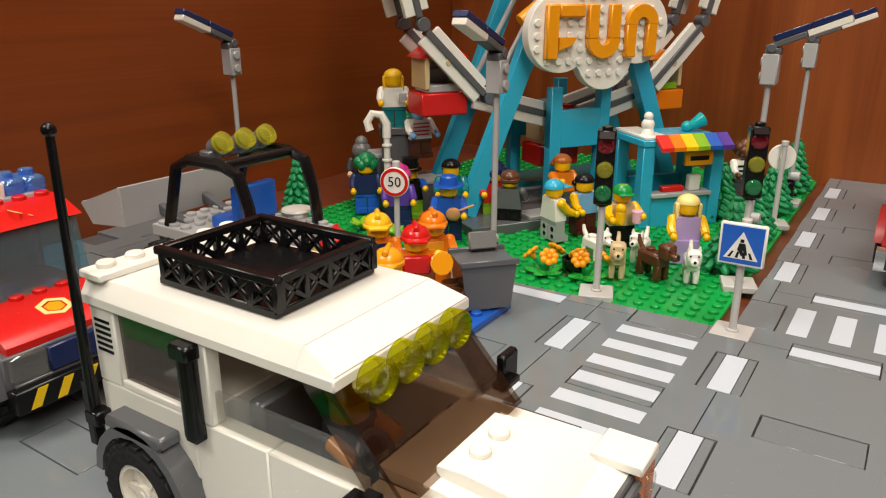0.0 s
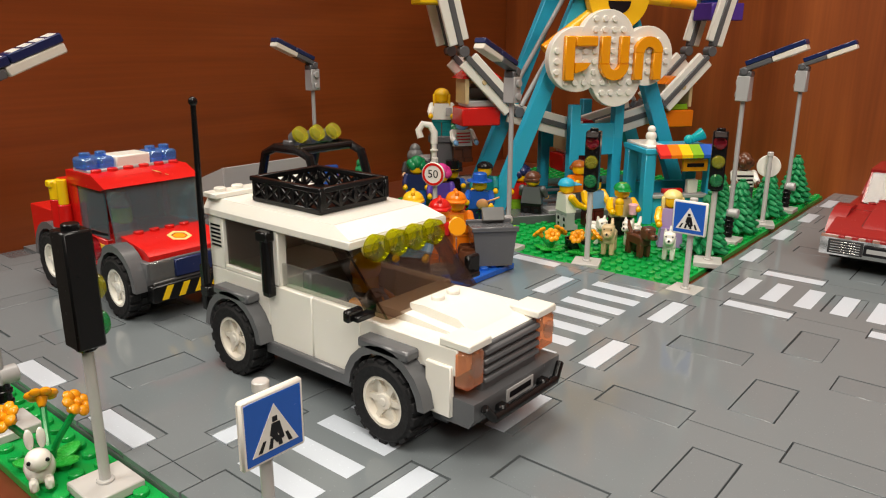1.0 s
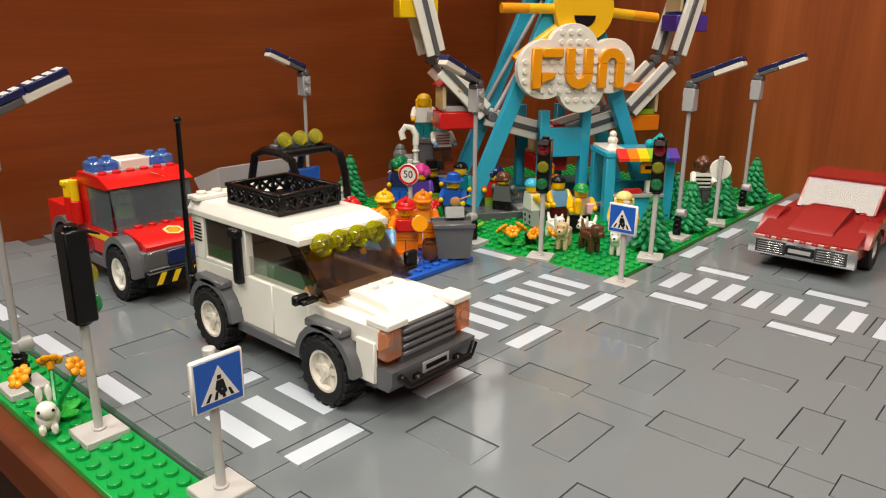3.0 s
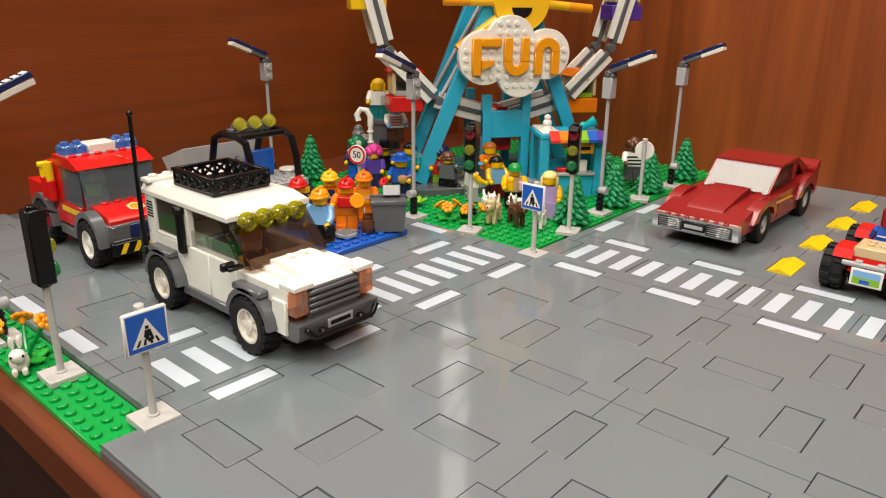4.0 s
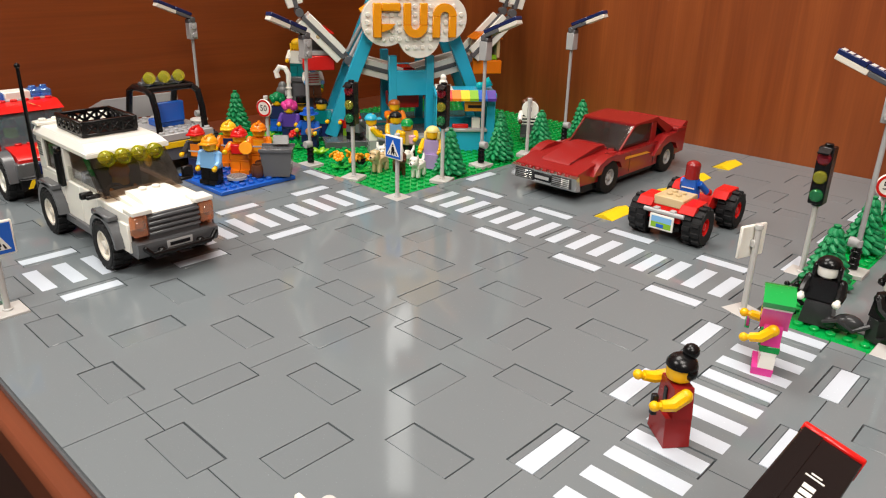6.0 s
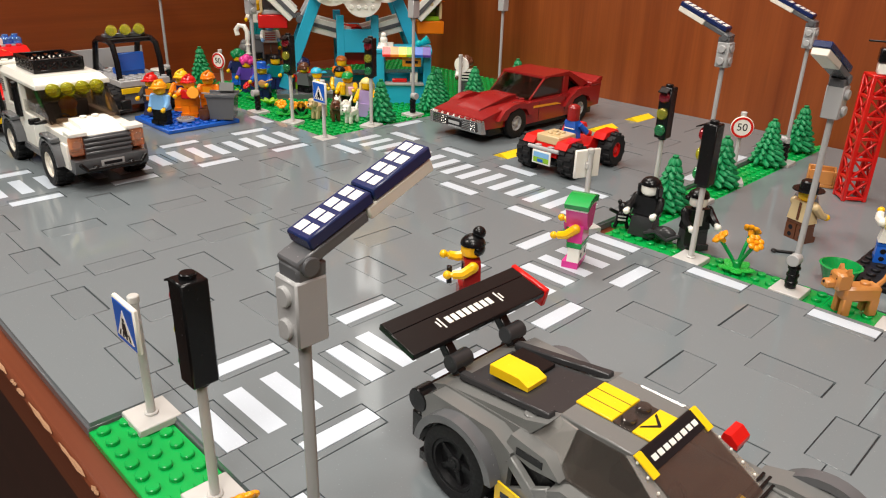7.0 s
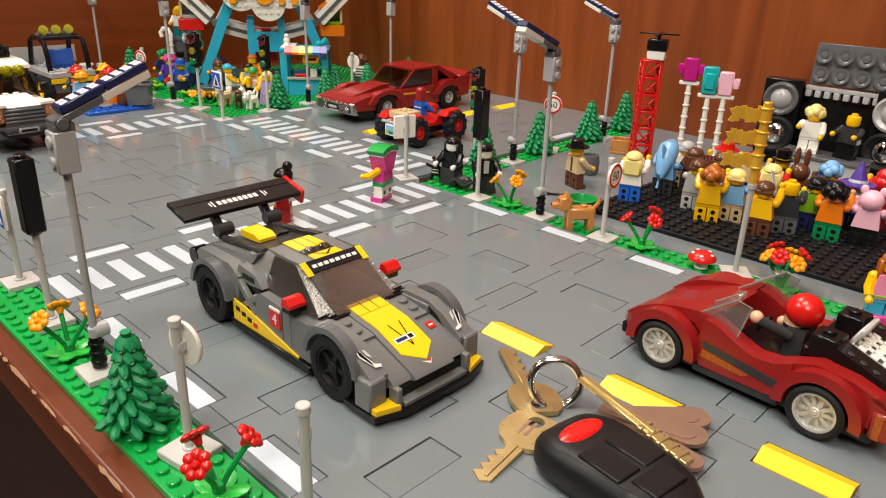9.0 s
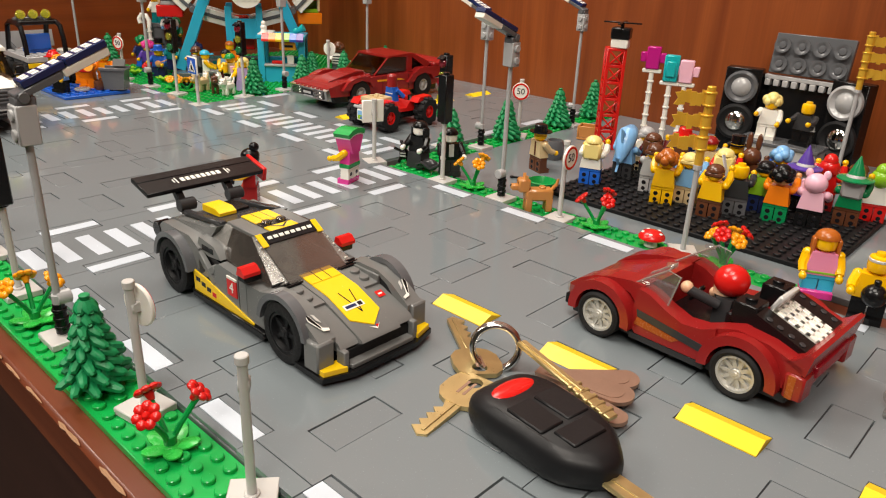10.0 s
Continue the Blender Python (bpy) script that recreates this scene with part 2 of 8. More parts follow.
# ---- mesh building, in studs ----
class Shape:
    """Collects faces; each face keeps the material that was current."""

    def __init__(self, mat="white"):
        self.v, self.f, self.mi, self.names, self.T = [], [], [], [], Matrix()
        self.mat(mat)

    def mat(self, name):
        if name not in self.names:
            self.names.append(name)
        self.cur = self.names.index(name)
        return self

    def at(self, x=0, y=0, z=0, rx=0, ry=0, rz=0):
        self.T = pose(x, y, z, rx, ry, rz)
        return self

    def add(self, verts, faces):
        n = len(self.v)
        self.v += [tuple(self.T @ Vector(p)) for p in verts]
        self.f += [[n + i for i in f] for f in faces]
        self.mi += [self.cur] * len(faces)
        return self

    def box(self, x0, y0, z0, x1, y1, z1, b=0.05):
        b = min(b, (x1 - x0) * 0.3, (y1 - y0) * 0.3, (z1 - z0) * 0.3)
        lo, hi = (x0, y0, z0), (x1, y1, z1)
        verts, at = [], {}
        for i in range(8):
            s = [(i >> k) & 1 for k in range(3)]
            for ax in range(3):
                p = [(hi[k] if s[k] else lo[k]) if k == ax else (hi[k] - b if s[k] else lo[k] + b) for k in range(3)]
                at[(i, ax)] = len(verts)
                verts.append(p)
        faces = []
        for ax in range(3):
            u, w = [k for k in range(3) if k != ax]
            for side in (0, 1):
                base = side << ax
                ring = [base, base | 1 << u, base | 1 << u | 1 << w, base | 1 << w]
                q = [at[(i, ax)] for i in ring]
                faces.append(q if (side == 1) != (ax == 1) else q[::-1])
        for u, w in ((0, 1), (0, 2), (1, 2)):
            k = 3 - u - w
            for su in (0, 1):
                for sw in (0, 1):
                    i = su << u | sw << w
                    j = i | 1 << k
                    q = [at[(i, u)], at[(j, u)], at[(j, w)], at[(i, w)]]
                    flip = (su == sw) == (k != 1)
                    faces.append(q[::-1] if flip else q)
        for i in range(8):
            q = [at[(i, 0)], at[(i, 1)], at[(i, 2)]]
            faces.append(q if bin(i).count("1") % 2 else q[::-1])
        return self.add(verts, faces)

    def lathe(self, prof, n=16, caps=True):
        """Turned about z: prof is a list of (radius, z) from below to above."""
        verts = [(r * math.cos(2 * math.pi * k / n), r * math.sin(2 * math.pi * k / n), z) for r, z in prof for k in range(n)]
        faces = [[j * n + k, j * n + (k + 1) % n, (j + 1) * n + (k + 1) % n, (j + 1) * n + k] for j in range(len(prof) - 1) for k in range(n)]
        if caps:
            faces += [list(range(n))[::-1], [(len(prof) - 1) * n + k for k in range(n)]]
        return self.add(verts, faces)

    def cyl(self, x, y, z0, z1, r, r2=None, n=14):
        keep = self.T
        self.T = keep @ Matrix.Translation((x, y, 0))
        r2 = r if r2 is None else r2
        b = min(0.04, r * 0.2, (z1 - z0) * 0.3)
        self.lathe([(r - b, z0), (r, z0 + b), (r2, z1 - b), (r2 - b, z1)], n)
        self.T = keep
        return self

    def rod(self, a, b, r, r2=None, n=10):
        """A round bar from a to b."""
        a, b = Vector(a), Vector(b)
        keep = self.T
        self.T = keep @ Matrix.Translation(a) @ (b - a).to_track_quat("Z", "Y").to_matrix().to_4x4()
        self.cyl(0, 0, 0, (b - a).length, r, r2, n)
        self.T = keep
        return self

    def beam(self, a, b, w, h, bev=0.05, up=(0, 0, 1)):
        """A square bar from a to b, w wide and h deep."""
        a, b = Vector(a), Vector(b)
        z = (b - a).normalized()
        x = Vector(up).cross(z)
        x = x.normalized() if x.length > 1e-4 else Vector((1, 0, 0))
        y = z.cross(x)
        keep = self.T
        self.T = keep @ Matrix.Translation(a) @ Matrix((x, y, z)).transposed().to_4x4()
        self.box(-w / 2, -h / 2, 0, w / 2, h / 2, (b - a).length, bev)
        self.T = keep
        return self

    def prism(self, prof, a, b, axis="y"):
        """A polygon (u, w) drawn across: for axis y it is (x, z), for x it is (y, z), for z it is (x, y)."""
        put = {"y": lambda u, w, t: (u, t, w), "x": lambda u, w, t: (t, u, w), "z": lambda u, w, t: (u, w, t)}[axis]
        n = len(prof)
        area = sum(prof[k][0] * prof[(k + 1) % n][1] - prof[(k + 1) % n][0] * prof[k][1] for k in range(n))
        if (area > 0) == (axis == "y"):
            prof = prof[::-1]
        verts = [put(u, w, a) for u, w in prof] + [put(u, w, b) for u, w in prof]
        faces = [[k, (k + 1) % n, n + (k + 1) % n, n + k] for k in range(n)]
        faces += [list(range(n))[::-1], [n + k for k in range(n)]]
        return self.add(verts, faces)

    def sweep(self, pts, r, n=8):
        """A round wire along points; r may be a list of radii."""
        pts = [Vector(p) for p in pts]
        rs = r if isinstance(r, list) else [r] * len(pts)
        verts, faces = [], []
        for k, p in enumerate(pts):
            d = (pts[min(k + 1, len(pts) - 1)] - pts[max(k - 1, 0)]).normalized()
            x = d.orthogonal().normalized() if k == 0 else (x - d * x.dot(d)).normalized()
            y = d.cross(x)
            verts += [p + (x * math.cos(2 * math.pi * j / n) + y * math.sin(2 * math.pi * j / n)) * rs[k] for j in range(n)]
        for k in range(len(pts) - 1):
            faces += [[k * n + j, k * n + (j + 1) % n, (k + 1) * n + (j + 1) % n, (k + 1) * n + j] for j in range(n)]
        faces += [list(range(n))[::-1], [(len(pts) - 1) * n + j for j in range(n)]]
        return self.add(verts, faces)

    def ball(self, x, y, z, rx, ry=None, rz=None, n=14, m=8, lo=-90, hi=90):
        ry, rz = ry or rx, rz or rx
        rows = [radians(lo + (hi - lo) * j / m) for j in range(m + 1)]
        verts = [(x + rx * max(math.cos(a), 0.02) * math.cos(2 * math.pi * k / n), y + ry * max(math.cos(a), 0.02) * math.sin(2 * math.pi * k / n), z + rz * math.sin(a)) for a in rows for k in range(n)]
        faces = [[j * n + k, j * n + (k + 1) % n, (j + 1) * n + (k + 1) % n, (j + 1) * n + k] for j in range(m) for k in range(n)]
        faces += [list(range(n))[::-1], [m * n + k for k in range(n)]]
        return self.add(verts, faces)

    def stud(self, x, y, z):
        return self.cyl(x, y, z - 0.02, z + 0.2, 0.3, n=12)

    def studs(self, x0, y0, nx, ny, z, skip=()):
        """A field of studs, one to each unit square."""
        for i in range(nx):
            for j in range(ny):
                if (i, j) not in skip:
                    self.stud(x0 + i + 0.5, y0 + j + 0.5, z)
        return self

    def mesh(self, name):
        me = bpy.data.meshes.new(name)
        me.from_pydata([(x * U, y * U, z * U) for x, y, z in self.v], [], self.f)
        for key in self.names:
            me.materials.append(MATS[key])
        me.polygons.foreach_set("material_index", self.mi)
        me.polygons.foreach_set("use_smooth", [True] * len(self.f))
        me.set_sharp_from_angle(angle=radians(38))
        me.update()
        return me


def thing(name, label, category, x=0, y=0, z=0, rz=0, group="", kind="", rx=0, ry=0):
    """An empty at a thing's base that carries its parts."""
    ob = new(name)
    ob.empty_display_size = 0.004
    ob.matrix_basis = pose(x * U, y * U, z * U, rx, ry, rz)
    return tagged(ob, label, category, group, kind)


def part(name, shape, parent, label=""):
    ob = new(name, shape.mesh(name))
    ob.parent = parent
    if label:
        ob["label"] = label
    return ob


def single(name, shape, label, category, x=0, y=0, z=0, rz=0, group="", kind="", rx=0, ry=0):
    """A thing of one mesh."""
    ob = new(name, shape.mesh(name))
    ob.matrix_basis = pose(x * U, y * U, z * U, rx, ry, rz)
    return tagged(ob, label, category, group, kind)


def moved(x, y, z=0, rz=0):
    return pose(x * U, y * U, z * U, 0, 0, rz)


def letters(text, size, depth, mat, parent, m, name="lettering", label=""):
    """Printed or moulded characters in the built-in font; size and depth in studs, m in the parent's space."""
    cu = bpy.data.curves.new(name, "FONT")
    cu.body, cu.size, cu.extrude, cu.align_x, cu.align_y = text, size * U, depth * U, "CENTER", "CENTER"
    cu.resolution_u = 3
    tmp = bpy.data.objects.new(name, cu)
    me = bpy.data.meshes.new_from_object(tmp)
    bpy.data.objects.remove(tmp)
    bpy.data.curves.remove(cu)
    me.materials.clear()
    me.materials.append(MATS[mat])
    ob = new(name, me)
    ob.parent, ob.matrix_basis = parent, Matrix.Translation(Vector(m.translation) * U) @ m.to_3x3().to_4x4()
    if label:
        ob["label"] = label
    return ob


# ---- the shelf, its walls and the room round it ----
Z_SHELF = -0.8
shelf = single("shelf", Shape("wood_shelf").box(-47, -12.2, -3.4, 112, 67.5, Z_SHELF, 0.25), "reddish cherry wood shelf board with a scuffed front edge", "shelf", kind="structure")
rng_edge = random.Random(11)
x = 20.0
while x < 84:
    # chipped veneer along the front edge
    run = rng_edge.uniform(0.5, 3.2)
    wear = Shape("wood_worn")
    pts = [(x + run * k / 5, -12.17, Z_SHELF - 0.06 + rng_edge.uniform(-0.05, 0.02)) for k in range(6)]
    wear.sweep(pts, [0.02] + [rng_edge.uniform(0.05, 0.13) for k in range(4)] + [0.02], 6)
    part("edge_chip", wear, shelf)
    x += run + rng_edge.uniform(0.1, 2.2)
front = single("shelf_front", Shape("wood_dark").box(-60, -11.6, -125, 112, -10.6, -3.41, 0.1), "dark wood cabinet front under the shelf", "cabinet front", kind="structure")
single("wall_side", Shape("wood_side").box(-49.5, -12.2, -3.4, -47, 70, 110, 0.1), "smooth reddish brown wooden side wall", "wall", kind="structure")
single("wall_back", Shape("wood_back").box(-46.99, 67.5, -3.4, 112, 70, 110, 0.1), "reddish brown veneered back wall with upright grain", "wall", kind="structure")
single("wall_end", Shape("wood_side").box(112.01, -12.2, -3.4, 114, 70, 110, 0.1), "smooth reddish brown wooden end wall", "wall", kind="structure")
plastic("room_paint", (0.30, 0.27, 0.24), 0.6)
plastic("room_floor", (0.055, 0.032, 0.024), 0.55)
single("room_floor", Shape("room_floor").box(-300, -420, -128, 380, 70, -125, 0.1), "dull brown room floor", "floor", kind="structure")
single("room_ceiling", Shape("room_paint").box(-300, -420, 190, 380, 70, 194, 0.1), "pale painted room ceiling", "ceiling", kind="structure")
single("room_wall_front", Shape("room_paint").box(-300, -424, -125, 380, -420, 190, 0.1), "pale painted room wall", "wall", kind="structure")
single("room_wall_left", Shape("room_paint").box(-304, -420, -125, -300, 70, 190, 0.1), "pale painted room wall", "wall", kind="structure")
single("room_wall_right", Shape("room_paint").box(380, -420, -125, 384, 70, 190, 0.1), "pale painted room wall", "wall", kind="structure")
single("room_wall_back", Shape("room_paint").box(-300, 71, -125, 380, 75, 190, 0.1), "pale painted room wall behind the shelf", "wall", kind="structure")

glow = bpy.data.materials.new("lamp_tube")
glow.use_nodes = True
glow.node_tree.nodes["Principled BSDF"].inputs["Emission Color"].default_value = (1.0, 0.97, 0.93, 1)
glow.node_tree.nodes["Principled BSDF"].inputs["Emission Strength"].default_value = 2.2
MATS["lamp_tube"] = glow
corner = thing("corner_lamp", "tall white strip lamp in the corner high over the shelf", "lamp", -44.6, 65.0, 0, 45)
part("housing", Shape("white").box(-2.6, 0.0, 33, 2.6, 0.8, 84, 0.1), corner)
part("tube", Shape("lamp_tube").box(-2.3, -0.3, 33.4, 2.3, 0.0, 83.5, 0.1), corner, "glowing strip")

# ---- road plates with their slots; seams at x = 14 + 16 k, y = 9 + 16 k ----
rnd = random.Random(5)


def slots_in(x0, y0, x1, y1):
    """Long slots along x and along y, one of each to every 8 by 8 studs, cut at the plate's edge."""
    out = []
    for i in range(-8, 16):
        for j in range(-3, 10):
            for a, b, c, d in ((8 * i, 8 * j, 8 * i + 4, 8 * j + 2), (8 * i + 5, 8 * j + 3, 8 * i + 7, 8 * j + 7)):
                a, b, c, d = max(a, x0), max(b, y0), min(c, x1), min(d, y1)
                if c - a > 0.4 and d - b > 0.4 and b > -8.5 and b < 63.5:
                    out.append((a, b, c, d))
    return out


def plate_shape(x0, y0, x1, y1, holes):
    """A plate with square-edged holes and a thin rim."""
    g = 0.03
    X0, Y0, X1, Y1 = x0 + g, y0 + g, x1 - g, y1 - g
    xs = sorted({X0, X1, *[min(max(v, X0), X1) for h in holes for v in (h[0], h[2])]})
    ys = sorted({Y0, Y1, *[min(max(v, Y0), Y1) for h in holes for v in (h[1], h[3])]})
    s = Shape("road_grey")
    open_at = {}
    for i in range(len(xs) - 1):
        for j in range(len(ys) - 1):
            mx, my = (xs[i] + xs[i + 1]) / 2, (ys[j] + ys[j + 1]) / 2
            open_at[i, j] = any(h[0] < mx < h[2] and h[1] < my < h[3] for h in holes)
    vid, verts, faces = {}, [], []

    def v(i, j, z):
        if (i, j, z) not in vid:
            vid[i, j, z] = len(verts)
            verts.append((xs[i], ys[j], z))
        return vid[i, j, z]

    low = -0.3
    for (i, j), hole in open_at.items():
        if hole:
            continue
        faces.append([v(i, j, 0), v(i + 1, j, 0), v(i + 1, j + 1, 0), v(i, j + 1, 0)])
        for di, dj, p, q in ((-1, 0, (i, j + 1), (i, j)), (1, 0, (i + 1, j), (i + 1, j + 1)), (0, -1, (i, j), (i + 1, j)), (0, 1, (i + 1, j + 1), (i, j + 1))):
            if open_at.get((i + di, j + dj), True):
                faces.append([v(*q, 0), v(*p, 0), v(*p, low), v(*q, low)])
    return s.add(verts, faces)


road = thing("road", "glossy grey toy road of slotted plates with inset markings", "road", kind="structure")
part("road_bed", Shape("dark_grey").box(-46.9, -8.0, -0.78, 112, 26.1, -0.22, 0.05).box(-3.0, 26.1, -0.78, 31.0, 67.4, -0.22, 0.05).box(-2, -11.1, -0.78, 30, -8.0, -0.22), road)

PLATES = [(a, b, a + 16, b + 16) for a in (-58, -42, -26, 38, 54, 70, 86, 102) for b in (-7, 9)]
PLATES += [(a, b, a + 8, b + 16) for a in (-10, 30) for b in (-7, 9)]
PLATES += [(a, b, a + 16, b + 16) for a in (-2, 14) for b in (-7, 9)]
PLATES += [(a, 25, a + 16, 33) for a in (-2, 14)] + [(a, b, a + 16, min(b + 16, 67.4)) for a in (-2, 14) for b in (33, 49, 65)]
edge = [(a, -8.0, b, -7) for a, b in ((-46.9, -26), (-26, -10), (-10, -2), (30, 38), (38, 54), (54, 70), (70, 86), (86, 112))]
edge += [(a, 25, b, 26) for a, b in ((-46.9, -26), (-26, -10), (-10, -2), (30, 38), (38, 54), (54, 70), (70, 86), (86, 112))]
edge += [(-3, b, -2, min(b + 16, 67.4)) for b in (26, 42, 58)] + [(30, b, 31, min(b + 16, 67.4)) for b in (26, 42, 58)]
edge += [(-2, -11.0, 14, -7), (14, -11.0, 30, -7)]
for x0, y0, x1, y1 in PLATES + edge:
    x0, x1 = max(x0, -46.9), min(x1, 112)
    if x1 - x0 < 0.5 or y1 - y0 < 0.3:
        continue
    holes = slots_in(x0, y0, x1, y1)
    ob = part("road_plate", plate_shape(x0, y0, x1, y1, holes), road)

INSERT = {}
for kind, w, d in (("along", 4, 2), ("across", 2, 4)):
    g = 0.07
    INSERT["tile", kind] = Shape("tile_grey").box(g, g, -0.2, w - g, d - g, 0.0, 0.02).mesh("road_tile")
    # a printed marking: a white bar raised a hair over its grey tile
    s = Shape("tile_white")
    s.box(g, 0.5, -0.1, w - g, 1.5, 0.012, 0.015) if kind == "along" else s.box(0.5, g, -0.1, 1.5, d - g, 0.012, 0.015)
    s.mat("tile_grey")
    if kind == "along":
        s.box(g, g, -0.2, w - g, 0.47, 0.0, 0.02).box(g, 1.53, -0.2, w - g, d - g, 0.0, 0.02)
    else:
        s.box(g, g, -0.2, 0.47, d - g, 0.0, 0.02).box(1.53, g, -0.2, w - g, d - g, 0.0, 0.02)
    INSERT["white", kind] = s.mesh("white_marking")
s = Shape("tile_yellow").prism([(0.07, -0.1), (1.93, -0.1), (1.93, 0.0), (1.0, 0.36), (0.07, 0.0)], 0.07, 3.93, "x")
INSERT["yellow", "along"] = s.mesh("yellow_marking")
s = Shape("tile_yellow")
s.prism([(0.07, -0.1), (1.93, -0.1), (1.93, 0.0), (1.0, 0.36), (0.07, 0.0)], 0.07, 3.93, "y")
INSERT["yellow", "across"] = s.mesh("yellow_marking")
stripe_x = Shape("tile_white").box(0, 0, -0.1, 4, 1, 0.012, 0.015).mesh("crossing_stripe")
stripe_y = Shape("tile_white").box(0, 0, -0.1, 1, 4, 0.012, 0.015).mesh("crossing_stripe")


def insert(kind, way, x, y):
    ob = new({"tile": "road_tile", "white": "white_marking", "yellow": "yellow_marking"}[kind], INSERT[kind, way])
    ob.parent = road
    ob.matrix_basis = pose((x + rnd.uniform(-0.035, 0.035)) * U, (y + rnd.uniform(-0.035, 0.035)) * U, rnd.uniform(-0.02, 0.004) * U, rnd.uniform(-0.1, 0.1), rnd.uniform(-0.1, 0.1), 0)


def on_road(x, y):
    return (-46.9 < x < 106 and -9 < y < 27) or (-4 < x < 32 and -9 < y < 67)


for i in range(-6, 14):
    for j in range(-1, 8):
        x, y = 8 * i, 8 * j
        if on_road(x, y) and on_road(x + 4, y):
            side = y > 27  # on the side road
            if not side and y in (-8, 24) and (x < -8 or x > 31):
                insert("white", "along", x, y)
            elif not side and y == 8 and (x < -17 or x > 55):
                insert("yellow", "along", x, y)
            elif (y in (24, 32) and -2 < x < 28) or (x in (-8, 32) and -1 < y < 23):
                insert("white", "along", x, y)
            else:
                insert("tile", "along", x, y)
        x, y = 8 * i + 5, 8 * j + 3
        if on_road(x, y) and on_road(x + 2, y + 4):
            if y < 25 and x in (-11, -3, 29, 37) and y > -6:
                insert("white", "across", x, y)
            elif y > 30 and x in (-3, 29):
                insert("white", "across", x, y)
            elif y > 32 and x == 13:
                insert("yellow", "across", x, y)
            elif y == 27 and -2 < x < 29:
                insert("white", "across", x, y)
            else:
                insert("tile", "across", x, y)
for k in range(15):
    for x in (-8, 32):
        if k % 4 == 3:
            continue
        ob = new("crossing_stripe", stripe_x)
        ob.parent, ob.matrix_basis = road, moved(x, -5.5 + 2 * k, rnd.uniform(-0.006, 0.004))
    if k % 4 == 3:
        continue
    ob = new("crossing_stripe", stripe_y)
    ob.parent, ob.matrix_basis = road, moved(-0.5 + 2 * k, 27, rnd.uniform(-0.006, 0.004))


# ---- studded grass plates ----
def grass(x0, y0, x1, y1, label, z=-0.4, mat="grass_green"):
    s = Shape(mat).box(x0, y0, Z_SHELF + 0.01, x1, y1, z, 0.04)
    s.studs(x0, y0, int(round(x1 - x0)), int(round(y1 - y0)), z)
    return single("grass_plate", s, label, "grass plate", kind="structure")


for a, b in ((-46, -34), (-34, -18), (-18, -2), (30, 46), (46, 62), (62, 78), (78, 94)):
    grass(a, -11.1, b, -8.02, "bright green studded plate strip beside the road")
for a, b in ((32, 48), (48, 64), (64, 72)):
    grass(a, 26.1, b, 29.1, "bright green studded plate strip beside the road")
for a, b in ((29.1, 45), (45, 61), (61, 67)):
    grass(31.1, a, 34.1, b, "bright green studded plate strip beside the road")
grass(-38, 26.1, -4, 67, "large green studded baseplate of the fairground")
ground = single("parade_ground", Shape("road_grey").box(34.12, 29.12, Z_SHELF + 0.01, 111.9, 67.3, -0.3, 0.04), "plain grey plate ground behind the grass strip", "ground", kind="structure")

# ---- street furniture ----
def base_of(parent, z0=-0.38, z1=0.02, top=0.12):
    part("base", Shape("pale_grey").box(-1, -1, z0, 1, 1, z1, 0.05).cyl(0, 0, z1 - 0.02, z1 + top, 0.32), parent)


def crossing_sign(x, y, rz, z=0.0, lean=0):
    t = thing("crossing_sign", "blue square pedestrian crossing sign on a pale grey post", "road sign", x, y, z, rz, "crossing signs")
    base_of(t)
    part("post", Shape("pale_grey").cyl(0, 0, 0, 6.0, 0.2).cyl(0, 0, 5.75, 6.1, 0.26).box(-0.25, -0.32, 4.5, 0.25, 0.1, 5.0, 0.05), t)
    p = part("panel", Shape("white").box(-1.12, -0.52, 3.75, 1.12, -0.28, 5.95, 0.07), t, "white-rimmed square sign panel")
    part("field", Shape("blue").box(-0.99, -0.545, 3.88, 0.99, -0.5, 5.82, 0.01), p, "blue printed field")
    part("triangle", Shape("white").prism([(-0.82, 4.12), (0.82, 4.12), (0.0, 5.55)], -0.565, -0.53, "y"), p, "white printed triangle")
    s = Shape("ink")
    for k in range(4):
        a = -0.54 + 0.36 * k
        s.prism([(a - 0.09, 4.18), (a + 0.05, 4.18), (a * 0.72 + 0.05, 4.5), (a * 0.72 - 0.05, 4.5)], -0.58, -0.55, "y")
    s.prism([(-0.14, 4.55), (0.02, 4.3), (0.1, 4.3), (0.06, 4.62), (0.22, 4.35), (0.3, 4.4), (0.16, 4.95), (-0.12, 4.95), (-0.2, 4.6)], -0.585, -0.55, "y")
    s.box(-0.09, -0.585, 4.99, 0.09, -0.55, 5.16, 0.02)
    part("symbol", s, p, "black printed bars and walking mark")
    return t


